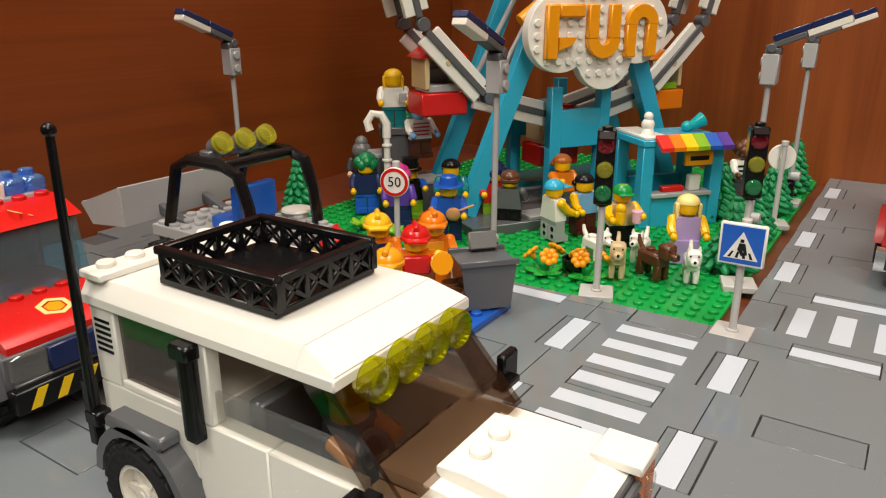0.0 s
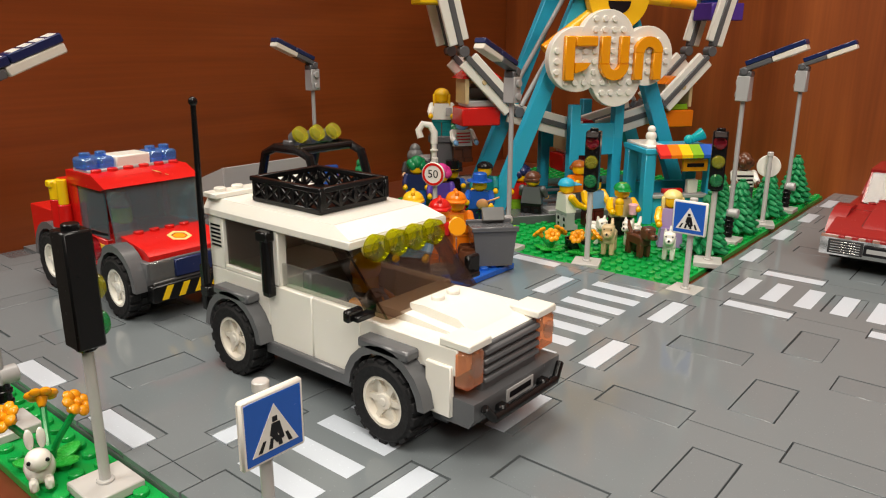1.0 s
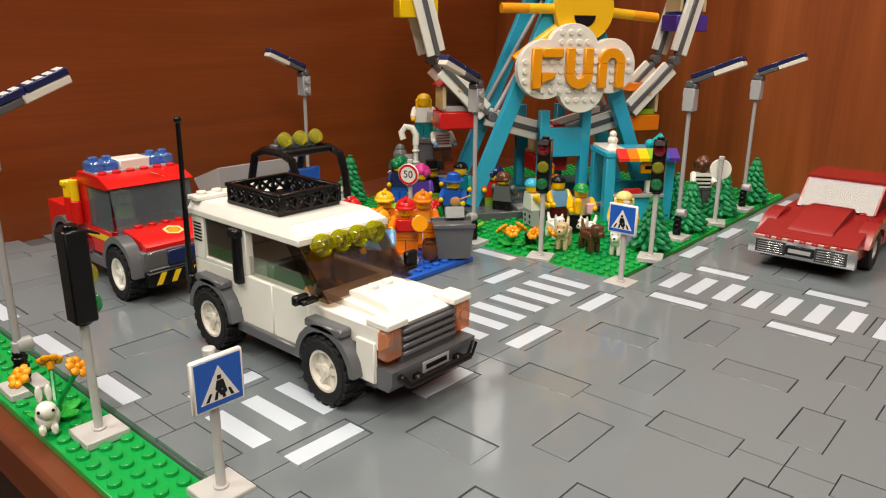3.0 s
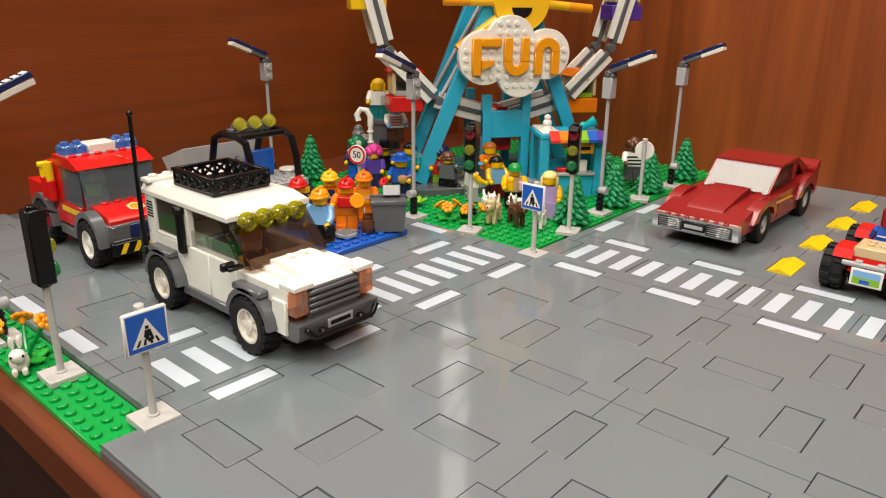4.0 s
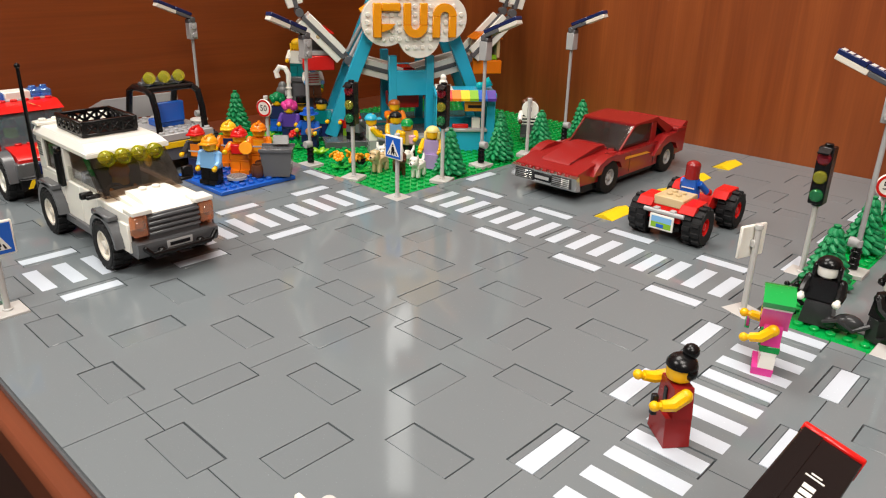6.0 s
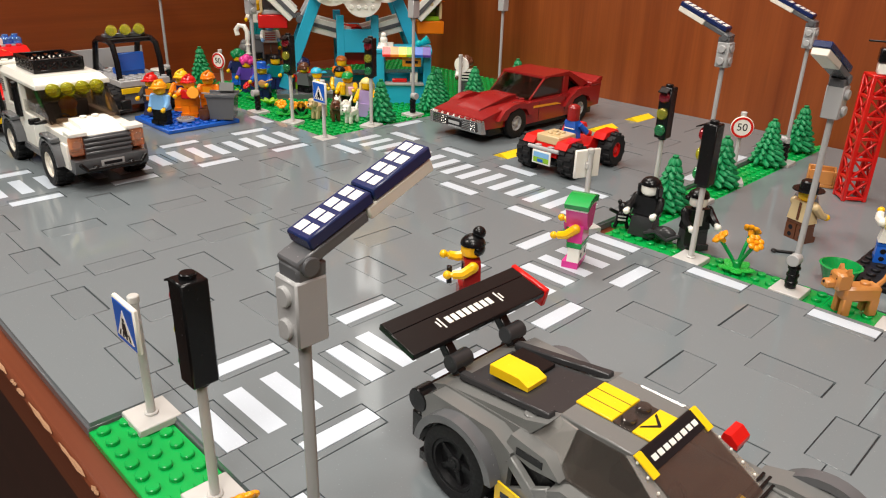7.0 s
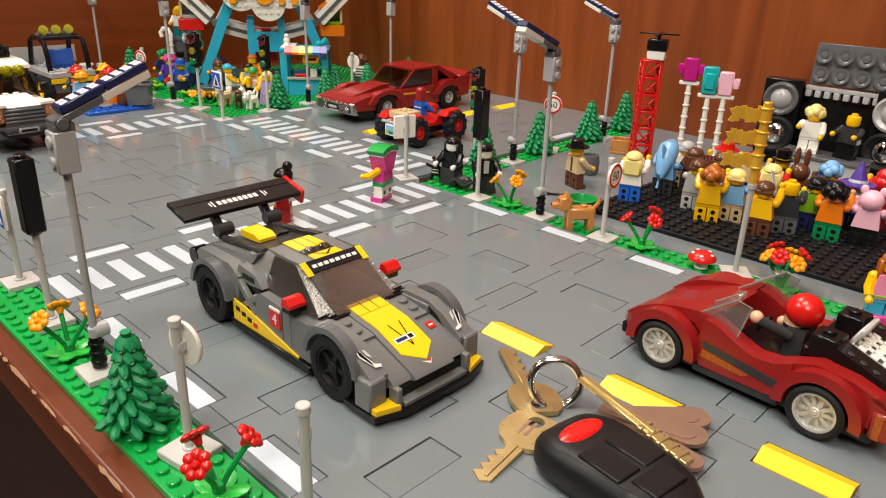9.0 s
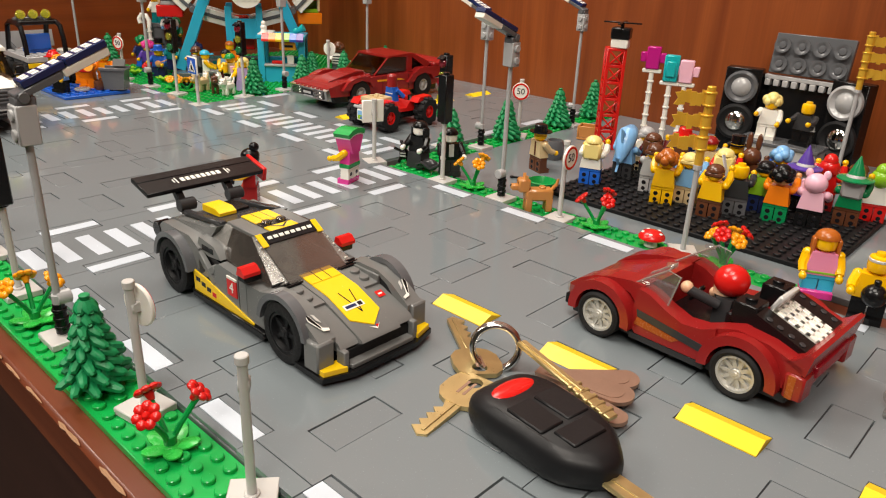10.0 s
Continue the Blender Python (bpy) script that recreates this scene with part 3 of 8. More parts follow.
def speed_sign(x, y, rz, z=0.0, r=1.0, high=6.3, lean=0):
    t = thing("speed_sign", "round white sign with a red rim and black 50", "road sign", x, y, z, rz, "speed signs")
    base_of(t)
    part("post", Shape("pale_grey").cyl(0, 0, 0, high, 0.2).cyl(0, 0, high - 0.3, high + 0.08, 0.27).box(-0.22, -0.4, high - 1.5, 0.22, 0.1, high - 1.0, 0.05), t)
    d = Shape("white").at(0, -0.3, high - 1.25, 90)
    d.cyl(0, 0, 0, 0.2, r, n=28)
    p = part("disc", d, t, "round white sign disc")
    ring = Shape("red").at(0, -0.5, high - 1.25, 90)
    ring.lathe([(r * 0.74, 0.0), (r * 0.74, 0.03), (r * 0.94, 0.03), (r * 0.94, 0.0)], 28, False)
    part("rim", ring, p, "red printed rim")
    letters("50", r * 0.95, 0.01, "ink", p, pose(0, -0.52, high - 1.25, 90), "number", "black printed number 50")
    return t


def traffic_light(x, y, rz, z=0.0, lift=0.0):
    t = thing("traffic_light", "black three-lens traffic light on a pale grey post", "traffic light", x, y, z, rz, "traffic lights")
    base_of(t)
    part("post", Shape("pale_grey").cyl(0, 0, 0, 5.7, 0.2), t)
    part("housing", Shape("black").box(-0.52, -0.5, 5.4, 0.52, 0.5, 9.6, 0.07).cyl(0, 0, 9.55, 9.8, 0.3).cyl(0, 0, 5.25, 5.45, 0.36), t, "black housing")
    for k, key in enumerate(("trans_green", "trans_yellow", "trans_red")):
        zc = 6.1 + 1.35 * k
        lens = Shape(key).at(0, -0.48, zc, 90)
        lens.lathe([(0.46, 0.0), (0.46, 0.18), (0.36, 0.3), (0.1, 0.32)], 16)
        part("lens", lens, t, {"trans_green": "green", "trans_yellow": "amber", "trans_red": "red"}[key] + " translucent round lens")
    part("hood", Shape("black").prism([(-0.5, 9.4), (-1.05, 9.2), (-1.05, 9.28), (-0.5, 9.55)], -0.4, 0.4, "x"), t)
    return t


def street_lamp(x, y, rz, z=0.0, tilt=0.0, high=13.3):
    """Local -y is the side that the arm reaches out to."""
    t = thing("street_lamp", "tall grey street lamp with a dark blue and white slanted head", "street lamp", x, y, z, rz, "street lamps")
    base_of(t)
    part("foot", Shape("black").cyl(0, 0, 0.1, 1.9, 0.36, 0.32).cyl(0, 0, 0.4, 0.6, 0.4).cyl(0, 0, 0.9, 1.1, 0.4).cyl(0, 0, 1.4, 1.6, 0.4), t, "black ribbed foot")
    part("clip", Shape("light_grey").at(0, -0.42, 2.15, 90).cyl(0, 0, -0.5, 0.25, 0.4).at().cyl(0, 0, 1.85, 2.4, 0.3), t, "grey round clip")
    part("pole", Shape("light_grey").rod((0, 0, 2.2), (0, 0.0, high - 1.9), 0.19), t)
    b = Shape("light_grey").box(-0.5, -0.5, high - 2.1, 0.5, 0.5, high - 0.15, 0.06)
    for dz in (-1.6, -0.65):
        b.at(0.5, 0, high + dz, 0, 90).cyl(0, 0, -0.05, 0.2, 0.3).at(0, 0.5, high + dz, -90).cyl(0, 0, -0.05, 0.12, 0.3)
    part("control_box", b, t, "light grey box of stacked side-studded bricks")
    hinge = Shape("dark_grey").box(-0.45, -0.55, high - 0.25, 0.45, 0.4, high + 0.25, 0.08)
    hinge.at(0, 0, high + 0.2, 0, 90).cyl(0, 0, -0.55, 0.55, 0.28)
    part("hinge", hinge, t)
    # the slanted head, drawn level and then turned up
    up = -22
    arm = Shape("dark_grey").at(0, 0, high + 0.25, up)
    arm.box(-0.48, -2.1, -0.1, 0.48, 0.35, 0.28, 0.06)
    h = part("arm", arm, t, "dark grey arm plate")
    pan = Shape("dark_blue").at(0, 0, high + 0.25, up)
    pan.box(-0.49, -2.42, 0.3, 0.49, -0.2, 0.68, 0.05).box(-0.49, -4.7, 0.3, 0.49, -2.46, 0.68, 0.05)
    part("panel", pan, t, "dark blue tiles")
    for k in range(8):
        yy = -0.38 - 0.52 * k - (0.2 if k > 3 else 0)
        for xx in (-0.36, 0.04):
            part("cell", Shape("white").at(0, 0, high + 0.25, up).box(xx, yy - 0.36, 0.66, xx + 0.32, yy, 0.69, 0.005), t, "small white printed cell")
    lite = Shape("cream").at(0, 0, high + 0.25, up)
    lite.box(-0.47, -4.65, -0.12, 0.47, -2.15, 0.29, 0.05)
    part("lamp_glass", lite, t, "cream white lamp plates under the head")
    return t


for row in ((-2.4, -8.1, 90, 0.15), (-2.9, 25.9, 0), (31.1, -8.6, 0), (30.4, 26.2, -110)):
    crossing_sign(*row)
for row in ((-10.7, -9.3, 180), (-11.0, 27.3, 20), (-4.2, 33.4, 20), (39.1, 26.9, -90), (30.8, 35.8, 0), (37.9, -9.1, -90)):
    traffic_light(*row)
for row in ((-18.0, -9.9, 180), (-17.9, 27.0, 0), (-40.0, 26.4, 0), (-5.3, 40.8, 90), (-5.0, 56.2, 90), (45.9, 27.2, 0), (33.4, 39.0, -90), (33.5, 56.4, -90), (45.2, -9.3, 180, 0, 0, 12.6)):
    street_lamp(*row)
speed_sign(-25.1, 26.5, 20)
speed_sign(-4.8, 48.4, 200)
speed_sign(32.8, 46.4, 30)
speed_sign(52.3, 26.9, 93)
speed_sign(54.3, -9.2, 190)
# disc shrunk to a speck: this one stands in for a bare post
speed_sign(62.8, -9.0, 230, r=0.02)


# ---- plants ----
def pine(x, y, z=-0.4, size=1.0, turn=0):
    t = thing("pine_tree", "small moulded dark green toy pine with drooping tiers", "toy tree", x, y, z, turn, "toy pines")
    part("trunk", Shape("pine_green").cyl(0, 0, 0, 0.7, 0.5).cyl(0, 0, 0.5, 4.6 * size, 0.3, 0.15), t)
    s = Shape("pine_green")
    local = random.Random(int(x * 10 + y))
    tiers = 8
    s.lathe([(0.9, 0.3), (1.15, 0.5 * size), (0.85, 1.6 * size), (0.6, 2.7 * size), (0.38, 3.7 * size), (0.26, 4.4 * size)], 14)
    for k in range(tiers):
        f = k / (tiers - 1)
        r = (1.75 * (1 - f) + 0.52 * f) * (0.9 + 0.1 * size)
        z0 = (0.55 + 3.55 * f) * size
        n = 9 if k < 4 else 7
        off = local.uniform(0, 6)
        for j in range(n):
            # a bough that leaves the stem, arches out and turns up at its tip
            a = off + 2 * math.pi * j / n + local.uniform(-0.1, 0.1)
            rr = r * local.uniform(0.92, 1.05)
            w = a + 0.25
            pts = [(rr * 0.25 * math.cos(a), rr * 0.25 * math.sin(a), z0 + 0.32), (rr * 0.65 * math.cos(a), rr * 0.65 * math.sin(a), z0 + 0.16), (rr * 0.95 * math.cos(w), rr * 0.95 * math.sin(w), z0 - 0.02), (rr * 1.04 * math.cos(w), rr * 1.04 * math.sin(w), z0 + 0.04)]
            s.sweep(pts, [0.3, 0.3 - 0.06 * f, 0.21 - 0.05 * f, 0.09], 7)
    s.cyl(0, 0, 4.3 * size, 4.6 * size, 0.34, 0.3).cyl(0, 0, 4.55 * size, 4.85 * size, 0.2, 0.26)
    part("crown", s, t)
    return t


for x, y, size in ((-5.3, 35.8, 1.05), (-5.6, 44.2, 1.0), (-5.6, 52.0, 1.0), (-5.4, 60.4, 1.05), (-37.4, 30.0, 1.1), (32.7, 35.0, 1.0), (32.6, 44.4, 1.0), (32.6, 54.6, 1.0), (32.6, 62.4, 1.05), (-9.0, 48.5, 0.95)):
    pine(x, y, -0.4, size)
pine(50.9, -9.9, -0.4, 1.05)


def bloom(s, x, y, z, key, rx=0, ry=0, r=0.62):
    """A flower of seven round petals with a hub."""
    s.mat(key)
    s.T = pose(x, y, z, rx, ry)
    for k in range(7):
        a = 2 * math.pi * k / 7
        s.ball(0.40 * r / 0.62 * math.cos(a), 0.40 * r / 0.62 * math.sin(a), 0, 0.24, 0.24, 0.16, 9, 6)
    s.cyl(0, 0, -0.15, 0.18, 0.2, 0.14)
    s.cyl(0, 0, -0.5, -0.1, 0.14, 0.24)
    s.T = Matrix()


def flower_plant(x, y, z, keys, turn=0, high=2.75, spread=1.4, label="", stems=3):
    t = thing("flower_plant", label or "three-stemmed toy flowers with lobed green leaves", "toy flowers", x, y, z, turn, "toy flowers")
    lf = Shape("leaf_green")
    for k in range(5):
        a = 2 * math.pi * k / 5 + 0.3
        lf.at(0.62 * math.cos(a), 0.62 * math.sin(a), 0.22, 0, -12, math.degrees(a)).ball(0, 0, 0.05, 0.72, 0.44, 0.12, 10, 5)
    lf.at().cyl(0, 0, 0, 0.35, 0.42)
    part("leaves", lf, t, "bright green lobed leaves")
    st = Shape("green")
    st.cyl(0, 0, 0.2, 0.8, 0.26, 0.3)
    for k in range(stems):
        a = 2 * math.pi * k / stems + 0.5
        hh = high * (1.0 - 0.12 * (k % 2))
        tip = (spread * math.cos(a), spread * math.sin(a), hh)
        st.sweep([(0, 0, 0.3), (tip[0] * 0.35, tip[1] * 0.35, hh * 0.45), (tip[0] * 0.8, tip[1] * 0.8, hh * 0.8), (tip[0], tip[1], hh - 0.2)], 0.13, 7)
        fl = Shape(keys[k % len(keys)])
        bloom(fl, *tip, keys[k % len(keys)], 45 * math.sin(a) * -1, 45 * math.cos(a))
        part("blossom", fl, t, keys[k % len(keys)].replace("_", " ") + " blossom")
    part("stem", st, t)
    return t


flower_plant(-14.0, -9.9, -0.4, ["amber"], 10, label="orange three-stemmed toy flowers on the grass strip")
flower_plant(42.2, -9.7, -0.4, ["amber"], 20, label="orange three-stemmed toy flowers on the grass strip")
flower_plant(57.6, -9.7, -0.4, ["red"], 35, label="red three-stemmed toy flowers on the grass strip")
flower_plant(42.0, 27.9, -0.4, ["amber"], 60, label="orange three-stemmed toy flowers on the grass strip")
flower_plant(55.2, 27.9, -0.4, ["red"], 60, label="red three-stemmed toy flowers on the grass strip")
flower_plant(65.7, 28.0, -0.4, ["red", "amber"], 0, 2.9, 1.15, "bunch of red and orange toy flowers", 6)
flower_plant(-15.2, 29.0, -0.4, ["amber"], 40, 1.6, 1.0, "low orange toy flowers beside a black pot")
flower_plant(-12.6, 29.6, -0.4, ["amber"], 0, 1.7, 1.0, "low orange toy flowers on the green baseplate")
flower_plant(-25.0, 31.0, -0.4, ["red"], 0, 2.0, 1.2, "red toy flowers on the green baseplate")
m = Shape("white").cyl(0, 0, 0, 0.75, 0.5, 0.42).mat("red").at(0, 0, 0.65).lathe([(0.3, 0), (1.0, 0.02), (0.98, 0.2), (0.72, 0.48), (0.3, 0.62), (0.05, 0.64)], 18).mat("white")
for a in range(5):
    m.at().ball(0.68 * math.cos(a * 1.26), 0.68 * math.sin(a * 1.26), 1.12, 0.15, 0.15, 0.07, 8, 4)
single("mushroom", m, "red toy mushroom with white spots on the grass strip", "toy mushroom", 60.3, 27.4, -0.2)

# ---- vehicles: local x ahead, y to the left, origin on the ground between the wheels ----
def wheel(parent, x, y, r, w, rim="cream", spokes=6, tread=18, tyre="rubber", knob=0.12, rim_r=0.62, label=""):
    """y is the wheel's middle; its outer face looks away from the car."""
    out = 1 if y > 0 else -1
    t = part("wheel", Shape(rim).at(x, y, r, -90 * out).cyl(0, 0, -w * 0.42, w * 0.2, r * rim_r * 0.99, n=20), parent, label)
    s = Shape(tyre).at(x, y, r, -90 * out)
    h = w / 2
    s.lathe([(r * rim_r, -h * 0.9), (r * 0.86, -h), (r - knob * 0.9, -h * 0.86), (r - knob * 0.7, -h * 0.4), (r - knob * 0.7, h * 0.4), (r - knob * 0.9, h * 0.86), (r * 0.86, h), (r * rim_r, h * 0.92), (r * rim_r * 0.97, h * 0.3)], 30, False)
    base = s.T
    for k in range(tread):
        for side in (-1, 1):
            a = 360 * (k + (0.5 if side > 0 else 0)) / tread
            s.T = base @ pose(0, 0, 0, 0, 0, a)
            s.box(r - knob * 1.6, -r * 0.11, side * h * 0.5 - h * 0.42, r, r * 0.11, side * h * 0.5 + h * 0.42, 0.03)
    part("tyre", s, t, "black rubber tyre")
    c = Shape(rim).at(x, y, r, -90 * out)
    c.lathe([(r * rim_r * 0.98, h * 0.2), (r * rim_r * 0.98, h * 0.85), (r * rim_r * 0.86, h * 0.85), (r * rim_r * 0.8, h * 0.35)], 26, False)
    base = c.T
    for k in range(spokes):
        c.T = base @ pose(0, 0, 0, 0, 0, 360 * k / spokes)
        c.prism([(0.1, -r * 0.09), (r * rim_r * 0.9, -r * 0.055), (r * rim_r * 0.9, r * 0.055), (0.1, r * 0.09)], h * 0.2, h * 0.62, "z")
    c.T = base
    c.cyl(0, 0, h * 0.1, h * 0.78, r * 0.2).cyl(0, 0, h * 0.7, h * 0.84, r * 0.1)
    part("rim", c, t)
    return t


def arch(parent, x, y0, y1, z, r, w, mat, name="fender", a0=0, a1=180, label="", steps=10):
    """A bent strip over a wheel, from y0 to y1, w thick."""
    prof = []
    for k in range(steps + 1):
        a = radians(a0 + (a1 - a0) * k / steps)
        prof.append((x + (r + w) * math.cos(a), z + (r + w) * math.sin(a)))
    for k in range(steps, -1, -1):
        a = radians(a0 + (a1 - a0) * k / steps)
        prof.append((x + r * math.cos(a), z + r * math.sin(a)))
    s = Shape(mat).prism(prof, y0, y1, "y")
    return part(name, s, parent, label)


# -- white off-roader --
def off_roader():
    t = thing("off_roader", "white toy off-road car with roof rack, yellow lamps and grey fenders", "toy car", -9.66, 2.9, 0)
    t.scale = (0.97, 1, 1)
    part("chassis", Shape("dark_grey").box(-7.6, -2.6, 1.25, 7.6, 2.6, 2.0).box(-3.2, -3.25, 1.5, 3.0, 3.25, 2.1, 0.08), t, "dark grey chassis and side sills")
    b = Shape("white")
    b.box(-7.7, -3, 2.0, -3.1, 3, 4.9, 0.05)
    for sy in (-1, 1):
        y0, y1 = sorted((sy * 2.3, sy * 3.0))
        part("side_panel", Shape("white").box(-3.08, y0, 2.0, 0.0, y1, 4.9, 0.05), t, "white side panel")
        part("door", Shape("white").box(0.03, y0, 2.0, 3.1, y1, 4.9, 0.05), t, "white door")
    b.box(-3.1, -2.3, 1.9, 3.1, 2.3, 2.4, 0.05)
    body = part("body", b, t, "white lower body")
    # cab posts and rear quarters
    for sy in (-1, 1):
        y0, y1 = sorted((sy * 2.5, sy * 3.0))
        part("rear_pillar", Shape("white").box(-7.7, y0, 4.9, -6.5, y1, 7.5, 0.05), t)
        part("door_pillar", Shape("white").box(-3.3, y0, 4.9, -2.2, y1, 7.5, 0.05), t)
        part("window_ledge", Shape("white").box(-6.5, y0, 4.9, -3.3, y1, 5.15, 0.04), t)
    part("rear_panel", Shape("white").box(-7.7, -2.5, 4.9, -7.2, 2.5, 7.5, 0.05), t)
    r = Shape("white").box(-7.9, -3.1, 7.5, 2.7, 3.1, 7.86, 0.05).add([(1.4, -3.1, 7.8), (2.65, -3.08, 7.8), (2.65, 3.08, 7.8), (1.4, 3.1, 7.8), (1.4, -2.75, 8.34), (2.65, -3.0, 7.9), (2.65, 3.0, 7.9), (1.4, 2.75, 8.34)], [[3, 2, 1, 0], [4, 5, 6, 7], [0, 1, 5, 4], [1, 2, 6, 5], [2, 3, 7, 6], [3, 0, 4, 7]]).prism([(-3.1, 7.8), (3.1, 7.8), (2.75, 8.34), (-2.75, 8.34)], -7.9, 1.45, "x")
    r.box(-7.9, -3.05, 8.33, -6.8, 3.05, 8.6, 0.05).stud(-7.4, -2.4, 8.58).stud(-7.4, -1.4, 8.58).stud(-7.4, 1.4, 8.58).stud(-7.4, 2.4, 8.58)
    part("roof", r, t, "white roof with a sloped front")
    for sy in (-1, 1):
        y0, y1 = sorted((sy * 2.7, sy * 2.85))
        part("rear_window", Shape("smoke_dark").box(-6.45, y0, 5.15, -3.35, y1, 7.45, 0.02), t, "smoked rear side window")
        part("side_window", Shape("clear_glass").prism([(-2.15, 4.95), (3.5, 4.95), (2.9, 6.0), (-2.15, 6.0)], y0, y1, "y"), t, "low clear side window")
    w = Shape("smoke_glass").prism([(4.6, 4.95), (4.75, 5.0), (2.35, 7.5), (2.15, 7.5)], -2.9, 2.9, "y")
    for sy in (-1, 1):
        y0, y1 = sorted((sy * 2.75, sy * 2.9))
        part("quarter_glass", Shape("smoke_glass").prism([(4.55, 4.95), (2.15, 7.5), (1.3, 7.5), (3.4, 4.95)], y0, y1, "y"), t)
    part("windscreen", w, t, "smoked slanted windscreen")
    i = Shape("dark_grey").box(-1.2, -2.2, 2.4, 0.4, 2.2, 3.4, 0.1).box(-1.6, -2.2, 3.3, -1.0, 2.2, 5.6, 0.1)
    i.at(2.3, -1.2, 4.6, 0, 60).lathe([(0.7, 0), (0.75, 0.08), (0.7, 0.16), (0.55, 0.16), (0.55, 0.0)], 16, False)
    part("seat", i, t, "black seats and steering wheel")
    d = Shape("charcoal").prism([(-0.95, 3.0), (0.95, 3.0), (0.72, 4.6), (-0.72, 4.6)], -0.1, 0.8, "x").mat("skin").cyl(0.35, 0, 4.6, 5.8, 0.62).mat("amber").ball(0.35, 0, 5.65, 0.76, 0.76, 0.7).rod((0.4, -0.9, 4.2), (1.6, -1.1, 3.9), 0.28).rod((0.4, 0.9, 4.2), (1.6, 0.8, 3.9), 0.28).mat("charcoal").box(2.6, -2.2, 3.2, 4.4, 2.2, 4.7, 0.1).mat("brown").box(3.0, -1.6, 4.7, 3.6, -0.4, 4.95, 0.1).mat("tan").box(2.9, 0.5, 4.7, 3.3, 1.4, 5.0, 0.08)
    part("driver_doll", d, t, "plain toy driver with an orange helmet")
    h = Shape("white").prism([(3.1, 4.3), (8.6, 4.3), (8.6, 4.62), (8.2, 4.75), (4.3, 5.05), (3.1, 5.05)], -2.0, 2.0, "y")
    h.box(3.12, -3.0, 3.6, 8.4, -2.02, 4.72, 0.06).box(3.12, 2.02, 3.6, 8.4, 3.0, 4.72, 0.06)
    h.prism([(4.6, 4.9), (7.6, 4.62), (7.9, 4.75), (7.2, 5.2), (5.4, 5.35), (4.6, 5.3)], -1.5, 1.5, "y")
    h.stud(5.3, -0.5, 5.33).stud(5.3, 0.5, 5.33)
    h.box(7.5, -3.0, 4.7, 9.0, -1.6, 5.02, 0.05).box(7.5, 1.6, 4.7, 9.0, 3.0, 5.02, 0.05)
    part("bonnet", h, t, "white stepped bonnet")
    f = Shape("dark_grey").box(8.3, -1.9, 2.6, 8.75, 1.9, 4.6, 0.05)
    for k in range(4):
        f.box(8.72, -1.9, 3.1 + 0.38 * k, 8.95, 1.9, 3.32 + 0.38 * k, 0.05)
    part("grille", f, t, "dark grey slatted grille")
    for sy in (-1, 1):
        y0, y1 = sorted((sy * 1.95, sy * 3.0))
        hl = part("headlight", Shape("trans_orange").box(8.2, y0, 3.15, 8.95, y1, 4.65, 0.12), t, "translucent orange corner lamp")
        part("lens", Shape("clear_glass").at(8.9, sy * 2.5, 4.0, 0, 90).cyl(0, 0, 0, 0.14, 0.4), hl)
        part("front_panel", Shape("white").box(6.9, min(sy * 2.9, sy * 3.15), 1.9, 8.2, max(sy * 2.9, sy * 3.15), 4.0, 0.05), t)
    bm = Shape("dark_grey").prism([(7.6, 1.7), (9.0, 1.7), (9.25, 2.1), (9.25, 2.75), (7.6, 2.75)], -3.0, 3.0, "y")
    bp = part("bumper", bm, t, "dark grey front bumper")
    part("number_plate", Shape("light_grey").box(9.24, -0.95, 2.05, 9.3, 0.95, 2.6, 0.02).mat("ink").box(9.29, -0.75, 2.2, 9.32, 0.75, 2.45, 0.005), bp, "grey plate with a dark bar")
    hook = Shape("black").box(9.2, -1.7, 1.75, 9.7, -1.2, 2.3, 0.1).box(9.2, 1.2, 1.75, 9.7, 1.7, 2.3, 0.1).rod((9.6, -2.2, 2.0), (9.6, 2.2, 2.0), 0.2)
    hook.rod((9.6, -2.2, 2.0), (9.5, -2.7, 2.6), 0.18).rod((9.6, 2.2, 2.0), (9.5, 2.7, 2.6), 0.18)
    part("bull_bar", hook, bp, "black bull bar")
    rk = part("roof_rack", Shape("black").box(-4.7, -2.1, 8.36, 0.3, 2.1, 8.62, 0.05), t, "black lattice roof rack")
    s = Shape("black")
    for k in range(6):
        x = -4.6 + 0.96 * k
        s.box(x, -2.12, 8.55, x + 0.2, -1.88, 9.4, 0.03).box(x, 1.88, 8.55, x + 0.2, 2.12, 9.4, 0.03)
        if k < 5:
            s.at(0, 0, 0)
            for y in (-2, 2):
                s.beam((x + 0.1, y, 8.6), (x + 0.98, y, 9.35), 0.2, 0.2).beam((x + 0.1, y, 9.35), (x + 0.98, y, 8.6), 0.2, 0.2)
    for k in range(5):
        y = -1.9 + 0.93 * k
        s.box(-4.72, y, 8.55, -4.48, y + 0.2, 9.4, 0.03).box(0.08, y, 8.55, 0.32, y + 0.2, 9.4, 0.03)
        if k < 4:
            for x in (-4.6, 0.2):
                s.beam((x, y + 0.1, 8.6), (x, y + 1.0, 9.35), 0.2, 0.2).beam((x, y + 0.1, 9.35), (x, y + 1.0, 8.6), 0.2, 0.2)
    s.box(-4.75, -2.15, 9.3, 0.35, -1.85, 9.55, 0.04).box(-4.75, 1.85, 9.3, 0.35, 2.15, 9.55, 0.04).box(-4.75, -1.85, 9.3, -4.45, 1.85, 9.55, 0.04).box(0.05, -1.85, 9.3, 0.35, 1.85, 9.55, 0.04)
    part("basket", s, rk)
